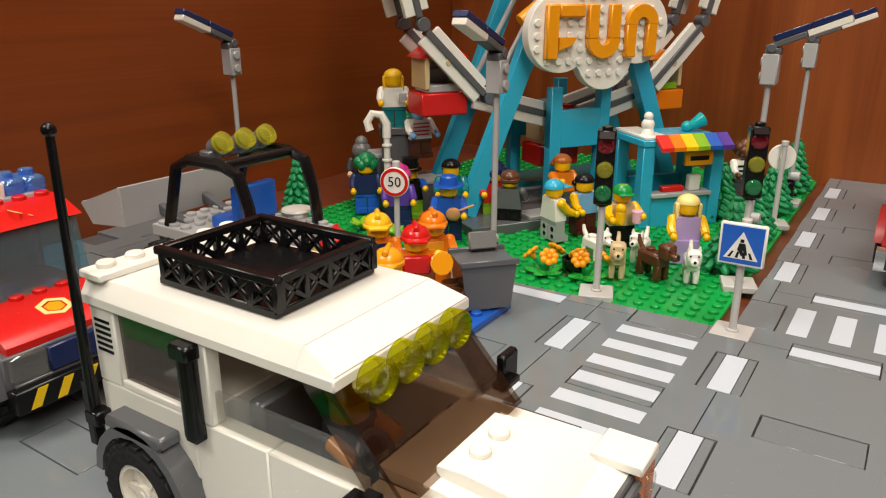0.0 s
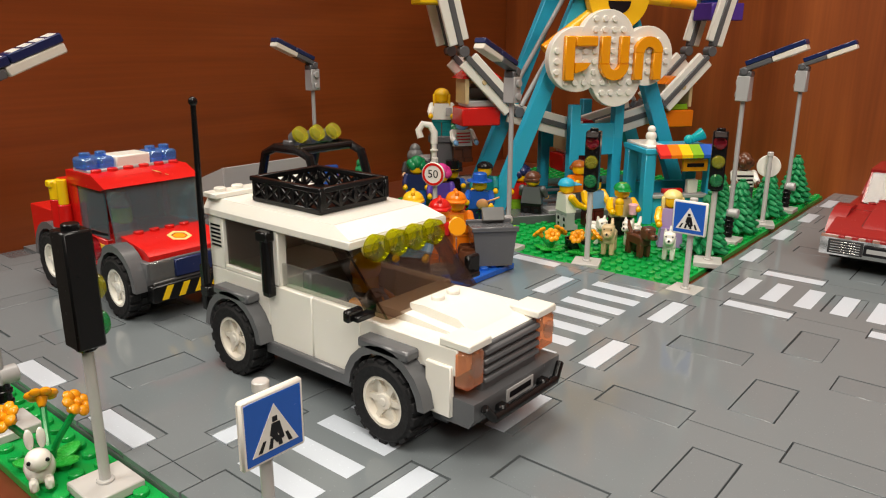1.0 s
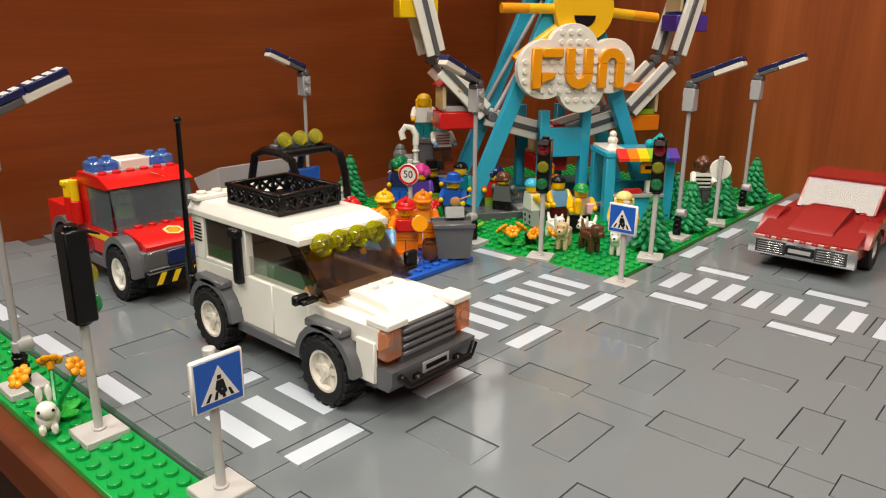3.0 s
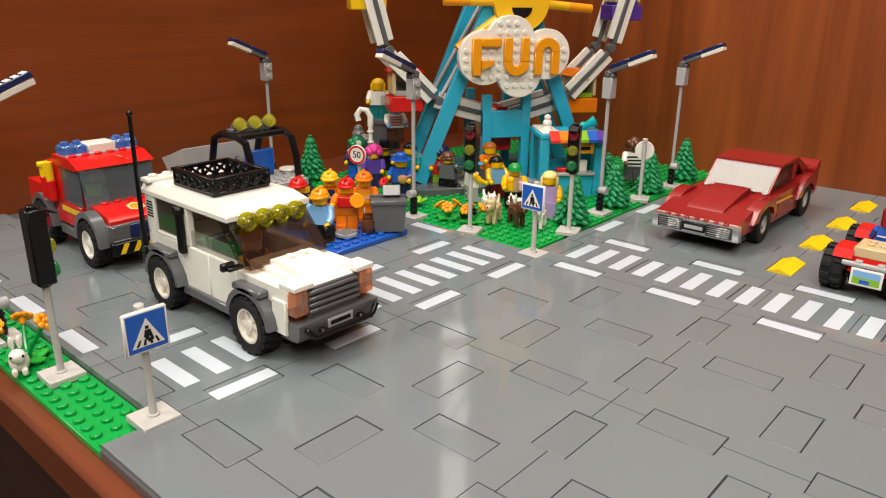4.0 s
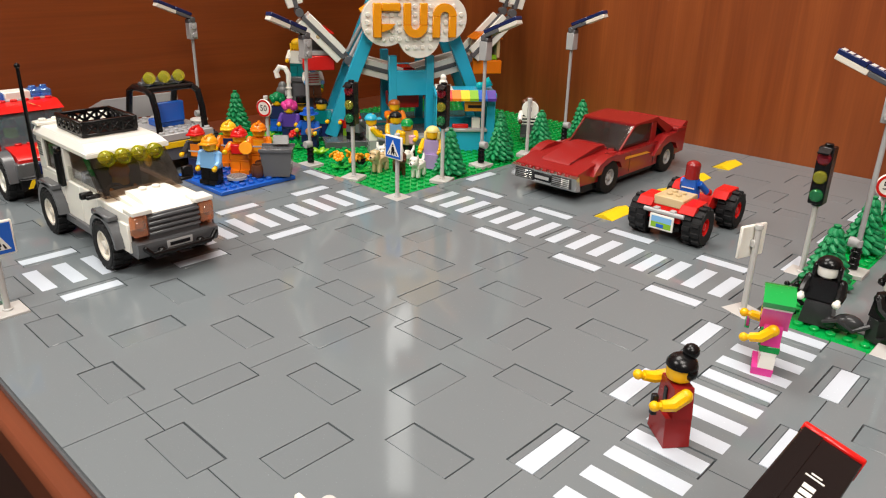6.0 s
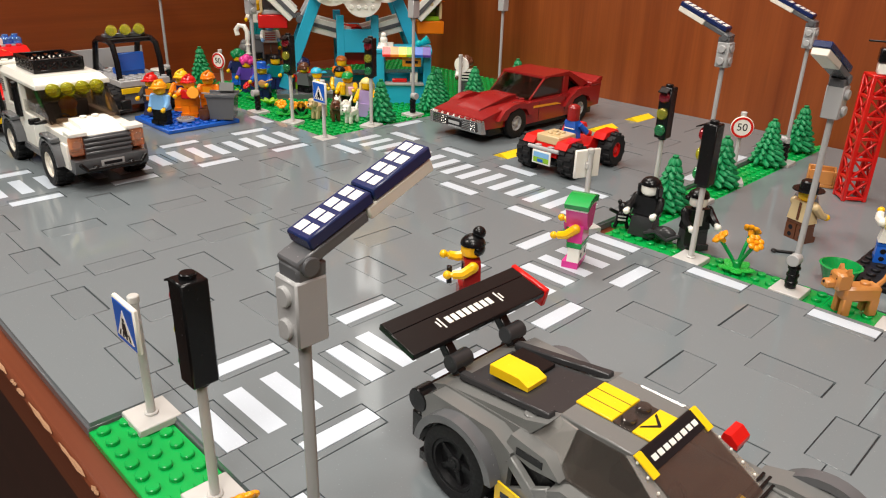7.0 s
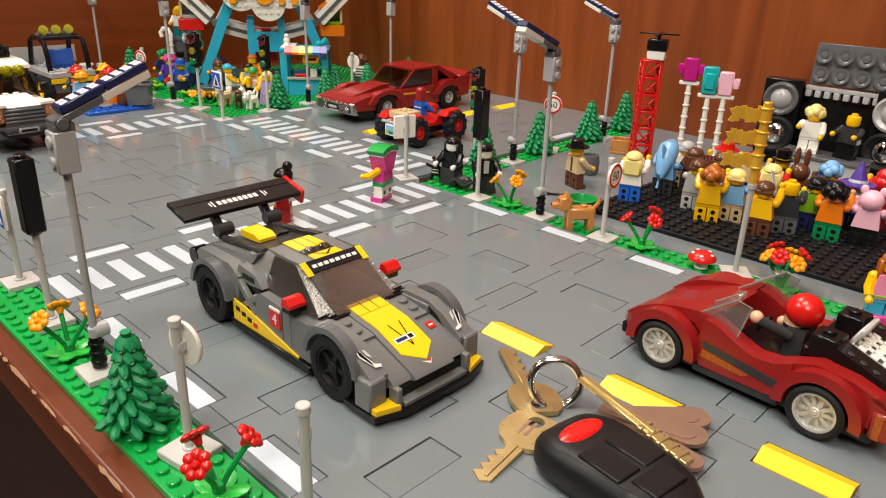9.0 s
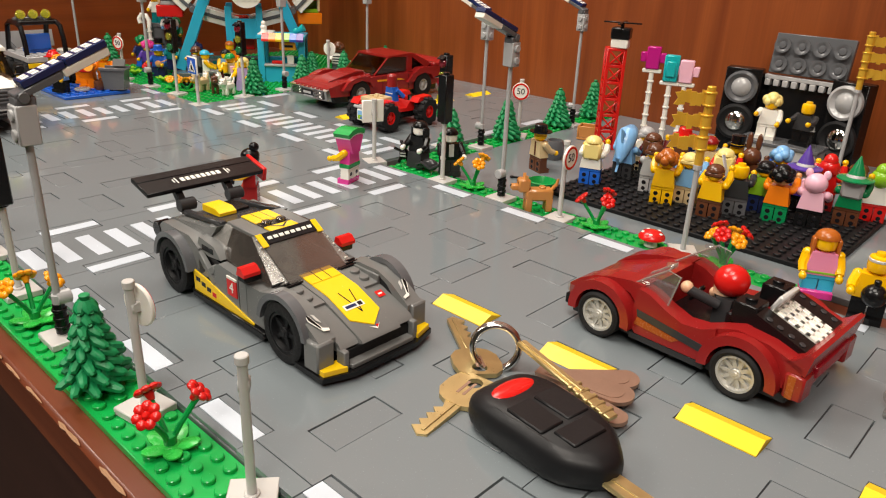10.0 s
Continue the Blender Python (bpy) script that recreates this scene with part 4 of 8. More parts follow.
    for ob in (rk, *rk.children):
        for v in ob.data.vertices:
            v.co.x -= 0.5 * U
    for k in range(4):
        y = -1.8 + 1.2 * k
        lp = Shape("lamp_yellow").at(2.95, y, 7.42, 0, 90)
        lp.lathe([(0.3, -0.3), (0.56, -0.2), (0.58, 0.25), (0.47, 0.36), (0.43, 0.2), (0.22, 0.18), (0.1, 0.3)], 18)
        # pale disc added behind the lamp only to brighten its yellow
        part("back_plate", Shape("pale_yellow").at(2.95, y, 7.42, 0, 90).cyl(0, 0, -0.42, -0.32, 0.5), part("roof_lamp", lp, t, "translucent yellow round spot lamp"))
    an = Shape("black").rod((-7.9, -3.3, 3.0), (-7.4, -3.45, 12.9), 0.19, 0.13).ball(-7.4, -3.45, 12.95, 0.22)
    an.box(-8.1, -3.55, 3.4, -7.4, -2.95, 3.9, 0.06).box(-8.1, -3.5, 2.6, -7.7, -3.1, 5.0, 0.06)
    part("antenna", an, t, "tall black antenna")
    sn = Shape("black").cyl(-2.75, -3.2, 4.6, 7.4, 0.3).box(-3.2, -3.5, 7.0, -2.4, -2.95, 7.5, 0.08).box(-3.0, -3.4, 4.4, -2.5, -2.95, 4.9, 0.06)
    part("snorkel", sn, t, "black upright tube beside the door")
    for sy in (-1, 1):
        mr = Shape("black").box(3.6, min(sy * 3.0, sy * 4.0), 5.0, 4.1, max(sy * 3.0, sy * 4.0), 5.25, 0.05).box(3.5, min(sy * 3.4, sy * 4.3), 5.0, 3.85, max(sy * 3.4, sy * 4.3), 6.0 if sy > 0 else 5.5, 0.08)
        part("mirror", mr, t)
        vent = Shape("ink")
        for k in range(6):
            vent.box(-7.5, min(sy * 3.0, sy * 3.03), 6.0 + 0.2 * k, -6.7, max(sy * 3.0, sy * 3.03), 6.1 + 0.2 * k, 0.005)
        part("vent", vent, t, "dark printed side vent")
    for x in (-5.2, 5.1):
        for sy in (-1, 1):
            wheel(t, x, sy * 3.1, 1.82, 1.5, "cream")
            y0, y1 = sorted((sy * 2.95, sy * 3.75))
            arch(t, x, y0, y1, 1.9, 1.95, 0.35, "dark_grey", "fender", 5, 175)
            part("fender_top", Shape("dark_grey").box(x - 1.4, y0, 3.85, x + 1.4, y1, 4.3, 0.1), t)
    return t


off_roader()


# -- red fire truck --
def fire_truck():
    t = thing("fire_truck", "red toy fire truck with blue beacons and hazard-striped bumper", "toy truck", -30.3, 2.8, 0)
    t.scale = (1, 1, 1.1)
    part("chassis", Shape("dark_grey").box(-8, -2.6, 1.2, 6.6, 2.6, 2.2).box(-2.0, -3.1, 1.3, 2.0, 3.1, 2.0, 0.08), t, "dark grey chassis")
    b = Shape("red").box(-8, -3, 2.2, -3.4, 3, 4.6, 0.05).box(-3.4, -3, 2.2, -1.4, 3, 6.7, 0.05).box(-1.4, -3, 2.2, 2.4, 3, 3.9, 0.05)
    b.box(-1.4, -3, 3.9, -0.6, -2.5, 6.6, 0.04).box(-1.4, 2.5, 3.9, -0.6, 3, 6.6, 0.04)
    part("body", b, t, "bright red body")
    part("stripe", Shape("yellow").box(-1.2, -3.03, 3.2, 2.2, -3.0, 3.6, 0.01), t, "yellow printed stripe")
    r = Shape("red").prism([(-1.6, 6.6), (2.6, 6.6), (3.1, 6.75), (1.6, 7.35), (-1.6, 7.35)], -3.1, 3.1, "y")
    for k in range(6):
        r.stud(1.1, -2.5 + k, 7.33)
    rf = part("roof", r, t, "red cab roof")
    letters("01", 1.1, 0.01, "pale_yellow", rf, pose(2.35, 0.9, 7.1, 0, 22, 90), "number", "yellow printed number 01")
    part("windscreen", Shape("blue_glass").prism([(3.3, 3.9), (3.45, 3.9), (2.9, 6.65), (2.75, 6.65)], -2.9, 2.9, "y").box(-0.6, -2.95, 3.95, 2.6, -2.82, 6.55, 0.02).box(-0.6, 2.82, 3.95, 2.6, 2.95, 6.55, 0.02), t, "pale blue clear windows")
    h = Shape("red").prism([(2.4, 3.3), (6.4, 3.3), (6.4, 3.55), (5.9, 3.85), (3.2, 4.2), (2.4, 4.2)], -2.6, 2.6, "y")
    for k in range(4):
        h.stud(3.4, -1.5 + k, 4.12)
    bn = part("bonnet", h, t, "red bonnet")
    e = Shape("pale_yellow").at(5.0, 0.2, 3.98, 0, 10).lathe([(0.72, 0), (0.72, 0.03), (0.5, 0.03), (0.5, 0)], 6, False).mat("amber").lathe([(0.4, 0.0), (0.4, 0.02), (0.1, 0.03)], 6)
    part("emblem", e, bn, "yellow printed badge")
    part("nose", Shape("dark_grey").box(5.6, -2.9, 2.0, 6.5, 2.9, 3.3, 0.06), t)
    for sy in (-1, 1):
        part("headlight", Shape("clear_glass").box(6.3, sy * 2.0 - 0.75, 2.3, 6.75, sy * 2.0 + 0.75, 3.3, 0.1).mat("light_grey").box(6.25, sy * 2 - 0.7, 2.35, 6.4, sy * 2 + 0.7, 3.2, 0.05), t, "clear square headlight")
    part("intake", Shape("dark_blue").box(6.4, -1.2, 2.25, 6.7, 1.2, 3.2, 0.05), t)
    bp = part("bumper", Shape("black").box(6.2, -2.9, 1.2, 7.0, 2.9, 2.1, 0.06), t, "black bumper")
    s = Shape("yellow")
    for k in range(5):
        y = -2.4 + 1.05 * k
        s.prism([(y, 1.3), (y + 0.4, 1.3), (y + 0.8, 2.0), (y + 0.4, 2.0)], 6.98, 7.03, "x")
    part("stripe", s, bp, "yellow hazard stripes")
    part("beacon_bar", Shape("white").box(-0.9, -1.1, 7.4, 0.9, 1.1, 8.1, 0.08).mat("light_grey").box(-1.0, -2.9, 7.3, 1.0, 2.9, 7.5, 0.05), t, "white beacon bar")
    for sy in (-1, 1):
        bc = Shape("trans_blue")
        for k in range(2):
            y = sy * (1.6 + 0.95 * k)
            bc.box(-0.8, y - 0.45, 7.45, 0.8, y + 0.45, 8.1, 0.12).cyl(0, y, 8.05, 8.35, 0.32)
        part("beacon", bc, t, "translucent blue beacon")
        for x in (-4.3, 4.2):
            wheel(t, x, sy * 3.0, 1.7, 1.4, "white")
            y0, y1 = sorted((sy * 2.7, sy * 3.6))
            arch(t, x, y0, y1, 1.8, 1.85, 0.4, "dark_grey", "fender", 0, 180)
    x = Shape("red").cyl(-2.6, -3.4, 4.0, 5.6, 0.42).mat("yellow").cyl(-2.6, -3.4, 5.6, 6.6, 0.4).box(-2.9, -3.9, 6.3, -2.3, -3.0, 6.7, 0.08).cyl(-1.7, -3.4, 5.4, 6.8, 0.3).mat("red").cyl(-1.7, -3.4, 3.9, 5.4, 0.38)
    part("extinguisher", x, t, "red and yellow extinguishers on the side")
    d = Shape("black").cyl(1.0, -1.2, 2.4, 3.9, 0.9).mat("skin").cyl(1.0, -1.2, 4.4, 5.5, 0.6).mat("red").cyl(1.0, -1.2, 5.3, 6.0, 0.68, 0.5).box(0.5, -2.0, 3.2, 1.5, -0.4, 4.5, 0.15)
    part("driver_doll", d, t, "plain yellow-headed toy driver with a red helmet")
    return t


fire_truck()


# -- grey loader with a roll cage --
def loader():
    t = thing("loader", "grey toy loader with a black roll cage and pale bucket", "toy loader", -28.8, 16.4, 0, 180)
    part("chassis", Shape("dark_grey").box(-4.5, -2.6, 1.3, 4.5, 2.6, 3.4, 0.06).mat("light_grey").box(-4.6, -2.9, 3.3, 4.6, 2.9, 4.0, 0.06).studs(-4.5, -3, 3, 6, 4.0).studs(1.5, -3, 3, 6, 4.0), t, "grey studded chassis")
    part("hazard_stripe", Shape("yellow").box(-4.7, -2.9, 2.6, -4.5, 2.9, 3.2, 0.02), t)
    part("seat", Shape("blue").box(-1.2, -1.5, 4.0, 1.0, 1.5, 4.7, 0.1).box(-1.4, -1.5, 4.5, -0.8, 1.5, 6.6, 0.1), t, "blue seat")
    c = Shape("black")
    for sy in (-1, 1):
        y = sy * 2.5
        c.sweep([(-3.6, y, 3.9), (-3.4, y, 6.0), (-2.8, y, 7.7), (-1.6, y, 8.1), (1.0, y, 8.1), (2.2, y, 7.6), (3.4, y, 4.0)], 0.34, 8)
    for x, z in ((-1.8, 8.1), (1.2, 8.1)):
        c.rod((x, -2.5, z), (x, 2.5, z), 0.3)
    part("roll_cage", c, t, "black rounded roll cage")
    lp = Shape("dark_grey").box(-0.5, -2.4, 8.3, 0.3, 2.4, 8.7, 0.08)
    lt = part("lamp_bar", lp, t)
    for k in range(3):
        s = Shape("trans_yellow").at(-0.6, -1.6 + 1.6 * k, 9.0, 0, -60).lathe([(0.3, 0), (0.6, 0.05), (0.6, 0.4), (0.2, 0.5)], 14).mat("dark_grey").cyl(0, 0, -0.6, 0.02, 0.55)
        part("work_lamp", s, lt, "yellow work lamp")
    b = Shape("light_grey").at(0, 0, 1.4).prism([(5.2, 2.6), (8.4, 2.3), (9.4, 3.4), (9.2, 3.6), (8.2, 2.8), (5.9, 3.0), (5.5, 4.9), (5.2, 4.9)], -4.2, 4.2, "y")
    b.prism([(5.2, 2.6), (8.4, 2.3), (9.3, 3.5), (5.4, 4.9)], -4.25, -3.95, "y").prism([(5.2, 2.6), (8.4, 2.3), (9.3, 3.5), (5.4, 4.9)], 3.95, 4.25, "y")
    part("bucket", b, t, "pale grey bucket")
    for y in (-1.6, 1.6):
        part("arm", Shape("dark_grey").beam((2.5, y, 3.6), (5.4, y, 4.6), 0.5, 0.6), t)
    for x in (-2.9, 2.9):
        for sy in (-1, 1):
            wheel(t, x, sy * 3.2, 1.7, 1.5, "yellow", tread=14)
    return t


loader()


# -- dark red muscle car --
def muscle_car():
    t = thing("muscle_car", "glossy dark red toy sports coupe with long flared bonnet", "toy car", 6.4, 47.4, 0, -90)
    red = "dark_red"
    part("chassis", Shape("black").box(-9, -3.4, 0.7, 9.6, 3.4, 1.5), t)
    b = Shape(red)
    b.prism([(-10.2, 1.6), (-4.0, 1.2), (-4.0, 3.6), (-9.6, 4.1), (-10.4, 4.2)], -3.6, 3.6, "y")
    b.prism([(-4.0, 1.2), (4.0, 1.2), (4.0, 3.5), (-4.0, 3.6)], -3.7, 3.7, "y")
    b.prism([(4.0, 1.3), (10.4, 1.6), (11.0, 2.1), (10.8, 2.75), (8.0, 3.3), (4.0, 3.5)], -3.6, 3.6, "y")
    body = part("body", b, t, "dark red body")
    for x in (-5.9, 5.6):
        for sy in (-1, 1):
            top = 4.15 if x < 0 else 3.85
            f = Shape(red).prism([(x - 2.7, 2.3), (x - 1.6, 3.6), (x - 0.6, top), (x + 0.9, top - 0.1), (x + 2.2, 3.3), (x + 3.2, 2.3), (x + 1.9, 2.3), (x + 1.4, 3.0), (x, 3.35), (x - 1.4, 3.0), (x - 1.9, 2.3)], *sorted((sy * 3.0, sy * 4.1)), "y")
            part("fender", f, t, "flared dark red fender")
    h = Shape(red).prism([(3.2, 3.45), (9.4, 3.0), (9.0, 3.25), (4.6, 4.1), (3.2, 4.1)], -1.6, 1.6, "y")
    h.prism([(3.2, 3.4), (9.8, 2.85), (9.8, 2.95), (3.2, 3.62)], -3.0, 3.0, "y").stud(2.9, -2.2, 3.55).stud(2.9, -1.4, 3.55).stud(2.9, 1.4, 3.55).stud(2.9, 2.2, 3.55)
    part("bonnet", h, t, "long bonnet with a raised middle")
    r = Shape(red).prism([(-4.4, 5.55), (-0.8, 5.75), (0.2, 5.6), (0.2, 5.9), (-4.4, 6.05)], -3.1, 3.1, "y")
    r.prism([(-4.4, 5.5), (-4.4, 6.05), (-8.4, 4.3), (-7.0, 3.9)], -3.1, -2.5, "y").prism([(-4.4, 5.5), (-4.4, 6.05), (-8.4, 4.3), (-7.0, 3.9)], 2.5, 3.1, "y")
    r.box(-4.4, -3.1, 3.5, -3.4, -2.6, 5.7, 0.05).box(-4.4, 2.6, 3.5, -3.4, 3.1, 5.7, 0.05).box(-10.3, -3.7, 4.0, -8.2, 3.7, 4.45, 0.1)
    part("roof", r, t, "dark red roof with buttresses")
    part("windscreen", Shape("smoke_glass").prism([(2.6, 3.6), (2.8, 3.6), (0.25, 5.7), (0.05, 5.7)], -2.9, 2.9, "y"), t, "smoked reflecting windscreen")
    for sy in (-1, 1):
        part("side_window", Shape("smoke_dark").prism([(-3.4, 3.7), (2.5, 3.7), (0.1, 5.6), (-3.4, 5.6)], *sorted((sy * 2.8, sy * 2.95)), "y"), t, "dark side window")
        for x in (-3.2, 1.6):
            y0, y1 = sorted((sy * 3.69, sy * 3.73))
            part("door_line", Shape("ink").box(x, y0, 1.4, x + 0.05, y1, 3.35, 0.005), t)
        part("screen_pillar", Shape(red).beam((2.55, sy * 2.95, 3.55), (0.15, sy * 2.95, 5.65), 0.22, 0.2), t, "thin screen pillar")
    part("cabin", Shape("black").box(-4.2, -2.7, 1.5, 2.2, 2.7, 4.0, 0.1).prism([(-8.2, 3.6), (-4.5, 3.6), (-4.5, 5.4)], -2.5, 2.5, "y"), t)
    bp = part("bumper", Shape("chrome").prism([(10.4, 1.15), (11.15, 1.25), (11.25, 2.5), (10.8, 2.65)], -3.8, 3.8, "y"), t, "silver front bumper")
    for y0, y1 in ((-3.0, -1.3), (1.3, 3.0)):
        g = Shape("charcoal").box(11.15, y0 - 0.25, 1.4, 11.3, y1 + 0.25, 2.4, 0.02)
        gp = part("grille", g, bp)
        s = Shape("chrome")
        for k in range(5):
            s.box(11.29, y0 - 0.1, 1.5 + 0.18 * k, 11.36, y1 + 0.1, 1.57 + 0.18 * k, 0.01)
        part("slat", s, gp)
    part("number_plate", Shape("ink").box(11.25, -1.0, 1.55, 11.36, 1.0, 2.25, 0.02).mat("light_grey").box(11.35, -0.8, 1.75, 11.38, 0.8, 2.05, 0.005), bp, "dark plate with a pale bar")
    part("hood_line", Shape("maroon").beam((3.2, -1.64, 4.08), (9.2, -1.64, 3.15), 0.08, 0.06).beam((3.2, 1.64, 4.08), (9.2, 1.64, 3.15), 0.08, 0.06), t)
    part("wiper", Shape("black").box(2.75, -2.4, 3.62, 2.95, 2.4, 3.72, 0.03), t)
    part("tail_spoiler", Shape(red).prism([(-10.4, 4.3), (-9.0, 4.4), (-10.2, 4.9), (-10.6, 4.85)], -3.6, 3.6, "y"), t)
    tooth = Shape(red)
    for k in range(7):
        tooth.box(10.75, -2.7 + 0.85 * k, 2.35, 11.2, -2.3 + 0.85 * k, 2.7, 0.05)
    part("grille_tooth", tooth, bp)
    for sy in (-1, 1):
        y0, y1 = sorted((sy * 3.72, sy * 3.78))
        part("side_line", Shape("amber").prism([(-2.4, 2.7), (2.6, 2.85), (2.6, 3.1), (-1.6, 2.95)], y0, y1, "y"), t, "orange side flash")
    for x in (-5.9, 5.6):
        for sy in (-1, 1):
            wheel(t, x, sy * 3.35, 1.65, 1.3, "light_grey", 5, 0, knob=0.04, rim_r=0.5)
    return t


muscle_car()


# -- red buggy --
def buggy():
    t = thing("buggy", "red and tan toy beach buggy with fat black tyres", "toy buggy", 20.3, 38.0, 0, 90)
    t.scale = (0.83, 0.8, 0.96)
    part("chassis", Shape("black").box(-4.6, -1.6, 1.0, 4.8, 1.6, 1.8, 0.08).box(-4.2, -3.0, 1.2, -3.6, 3.0, 1.6, 0.05).box(3.4, -3.0, 1.2, 4.0, 3.0, 1.6, 0.05), t)
    part("body", Shape("red").prism([(-5.0, 1.9), (-4.6, 3.0), (-1.2, 3.2), (-0.8, 2.2), (1.2, 2.2), (2.0, 3.0), (5.4, 2.2), (5.4, 1.7)], -1.7, 1.7, "y"), t, "red body")
    for x, sgn in ((-3.6, 1), (3.6, -1)):
        for sy in (-1, 1):
            y0, y1 = sorted((sy * 1.5, sy * 3.1))
            part("fender", Shape("red").prism([(x - 1.6, 2.9), (x + 1.6, 3.1), (x + 1.2, 3.6), (x - 1.0, 3.5)], y0, y1, "y"), t, "red fender")
    part("engine_cover", Shape("tan").box(-4.6, -1.6, 3.0, -1.4, 1.6, 3.8, 0.08).studs(-4.0, -1, 2, 2, 3.8), t, "tan rear cover")
    part("bumper", Shape("light_grey").rod((-5.2, -2.2, 2.6), (-5.2, 2.2, 2.6), 0.2).box(-5.3, -1.2, 2.3, -4.7, -0.6, 2.9).box(-5.3, 0.6, 2.3, -4.7, 1.2, 2.9), t, "grey rear bar")
    p = part("number_plate", Shape("white").box(-5.5, -1.3, 1.1, -5.35, 1.3, 2.4, 0.03), t, "white plate with a small coloured picture of bars")
    part("print", Shape("sky").box(-5.53, -1.1, 1.75, -5.48, 1.1, 2.25, 0.005).mat("lime").box(-5.53, -1.1, 1.25, -5.48, 1.1, 1.75, 0.005).mat("blue").box(-5.55, -0.3, 1.3, -5.5, 0.5, 1.6, 0.005), p)
    for x in (-3.6, 3.9):
        for sy in (-1, 1):
            wheel(t, x, sy * 3.0, 1.75, 1.9, "red", 5, 12, knob=0.25, rim_r=0.45)
    d = Shape("blue").prism([(-0.95, 3.0), (0.95, 3.0), (0.7, 4.7), (-0.7, 4.7)], -0.6, 0.4, "x").rod((0, -0.9, 4.4), (1.0, -1.4, 3.5), 0.3).rod((0, 0.9, 4.4), (1.0, 1.4, 3.5), 0.3)
    d.mat("white").box(-0.68, -0.7, 3.9, -0.62, 0.7, 4.0, 0.005)
    d.mat("dark_red").cyl(-0.05, 0, 4.7, 6.0, 0.74).ball(-0.05, 0, 5.9, 0.74, 0.74, 0.4).mat("red").rod((1.0, -1.4, 3.5), (1.5, -1.5, 3.4), 0.3).rod((1.0, 1.4, 3.5), (1.5, 1.5, 3.4), 0.3)
    part("driver_doll", d, t, "plain toy driver in a blue top and dark red helmet")
    return t


buggy()


# -- dark grey racing car --
def both(sy, a, b):
    """An interval of y on the side sy, in rising order."""
    return tuple(sorted((sy * a, sy * b)))


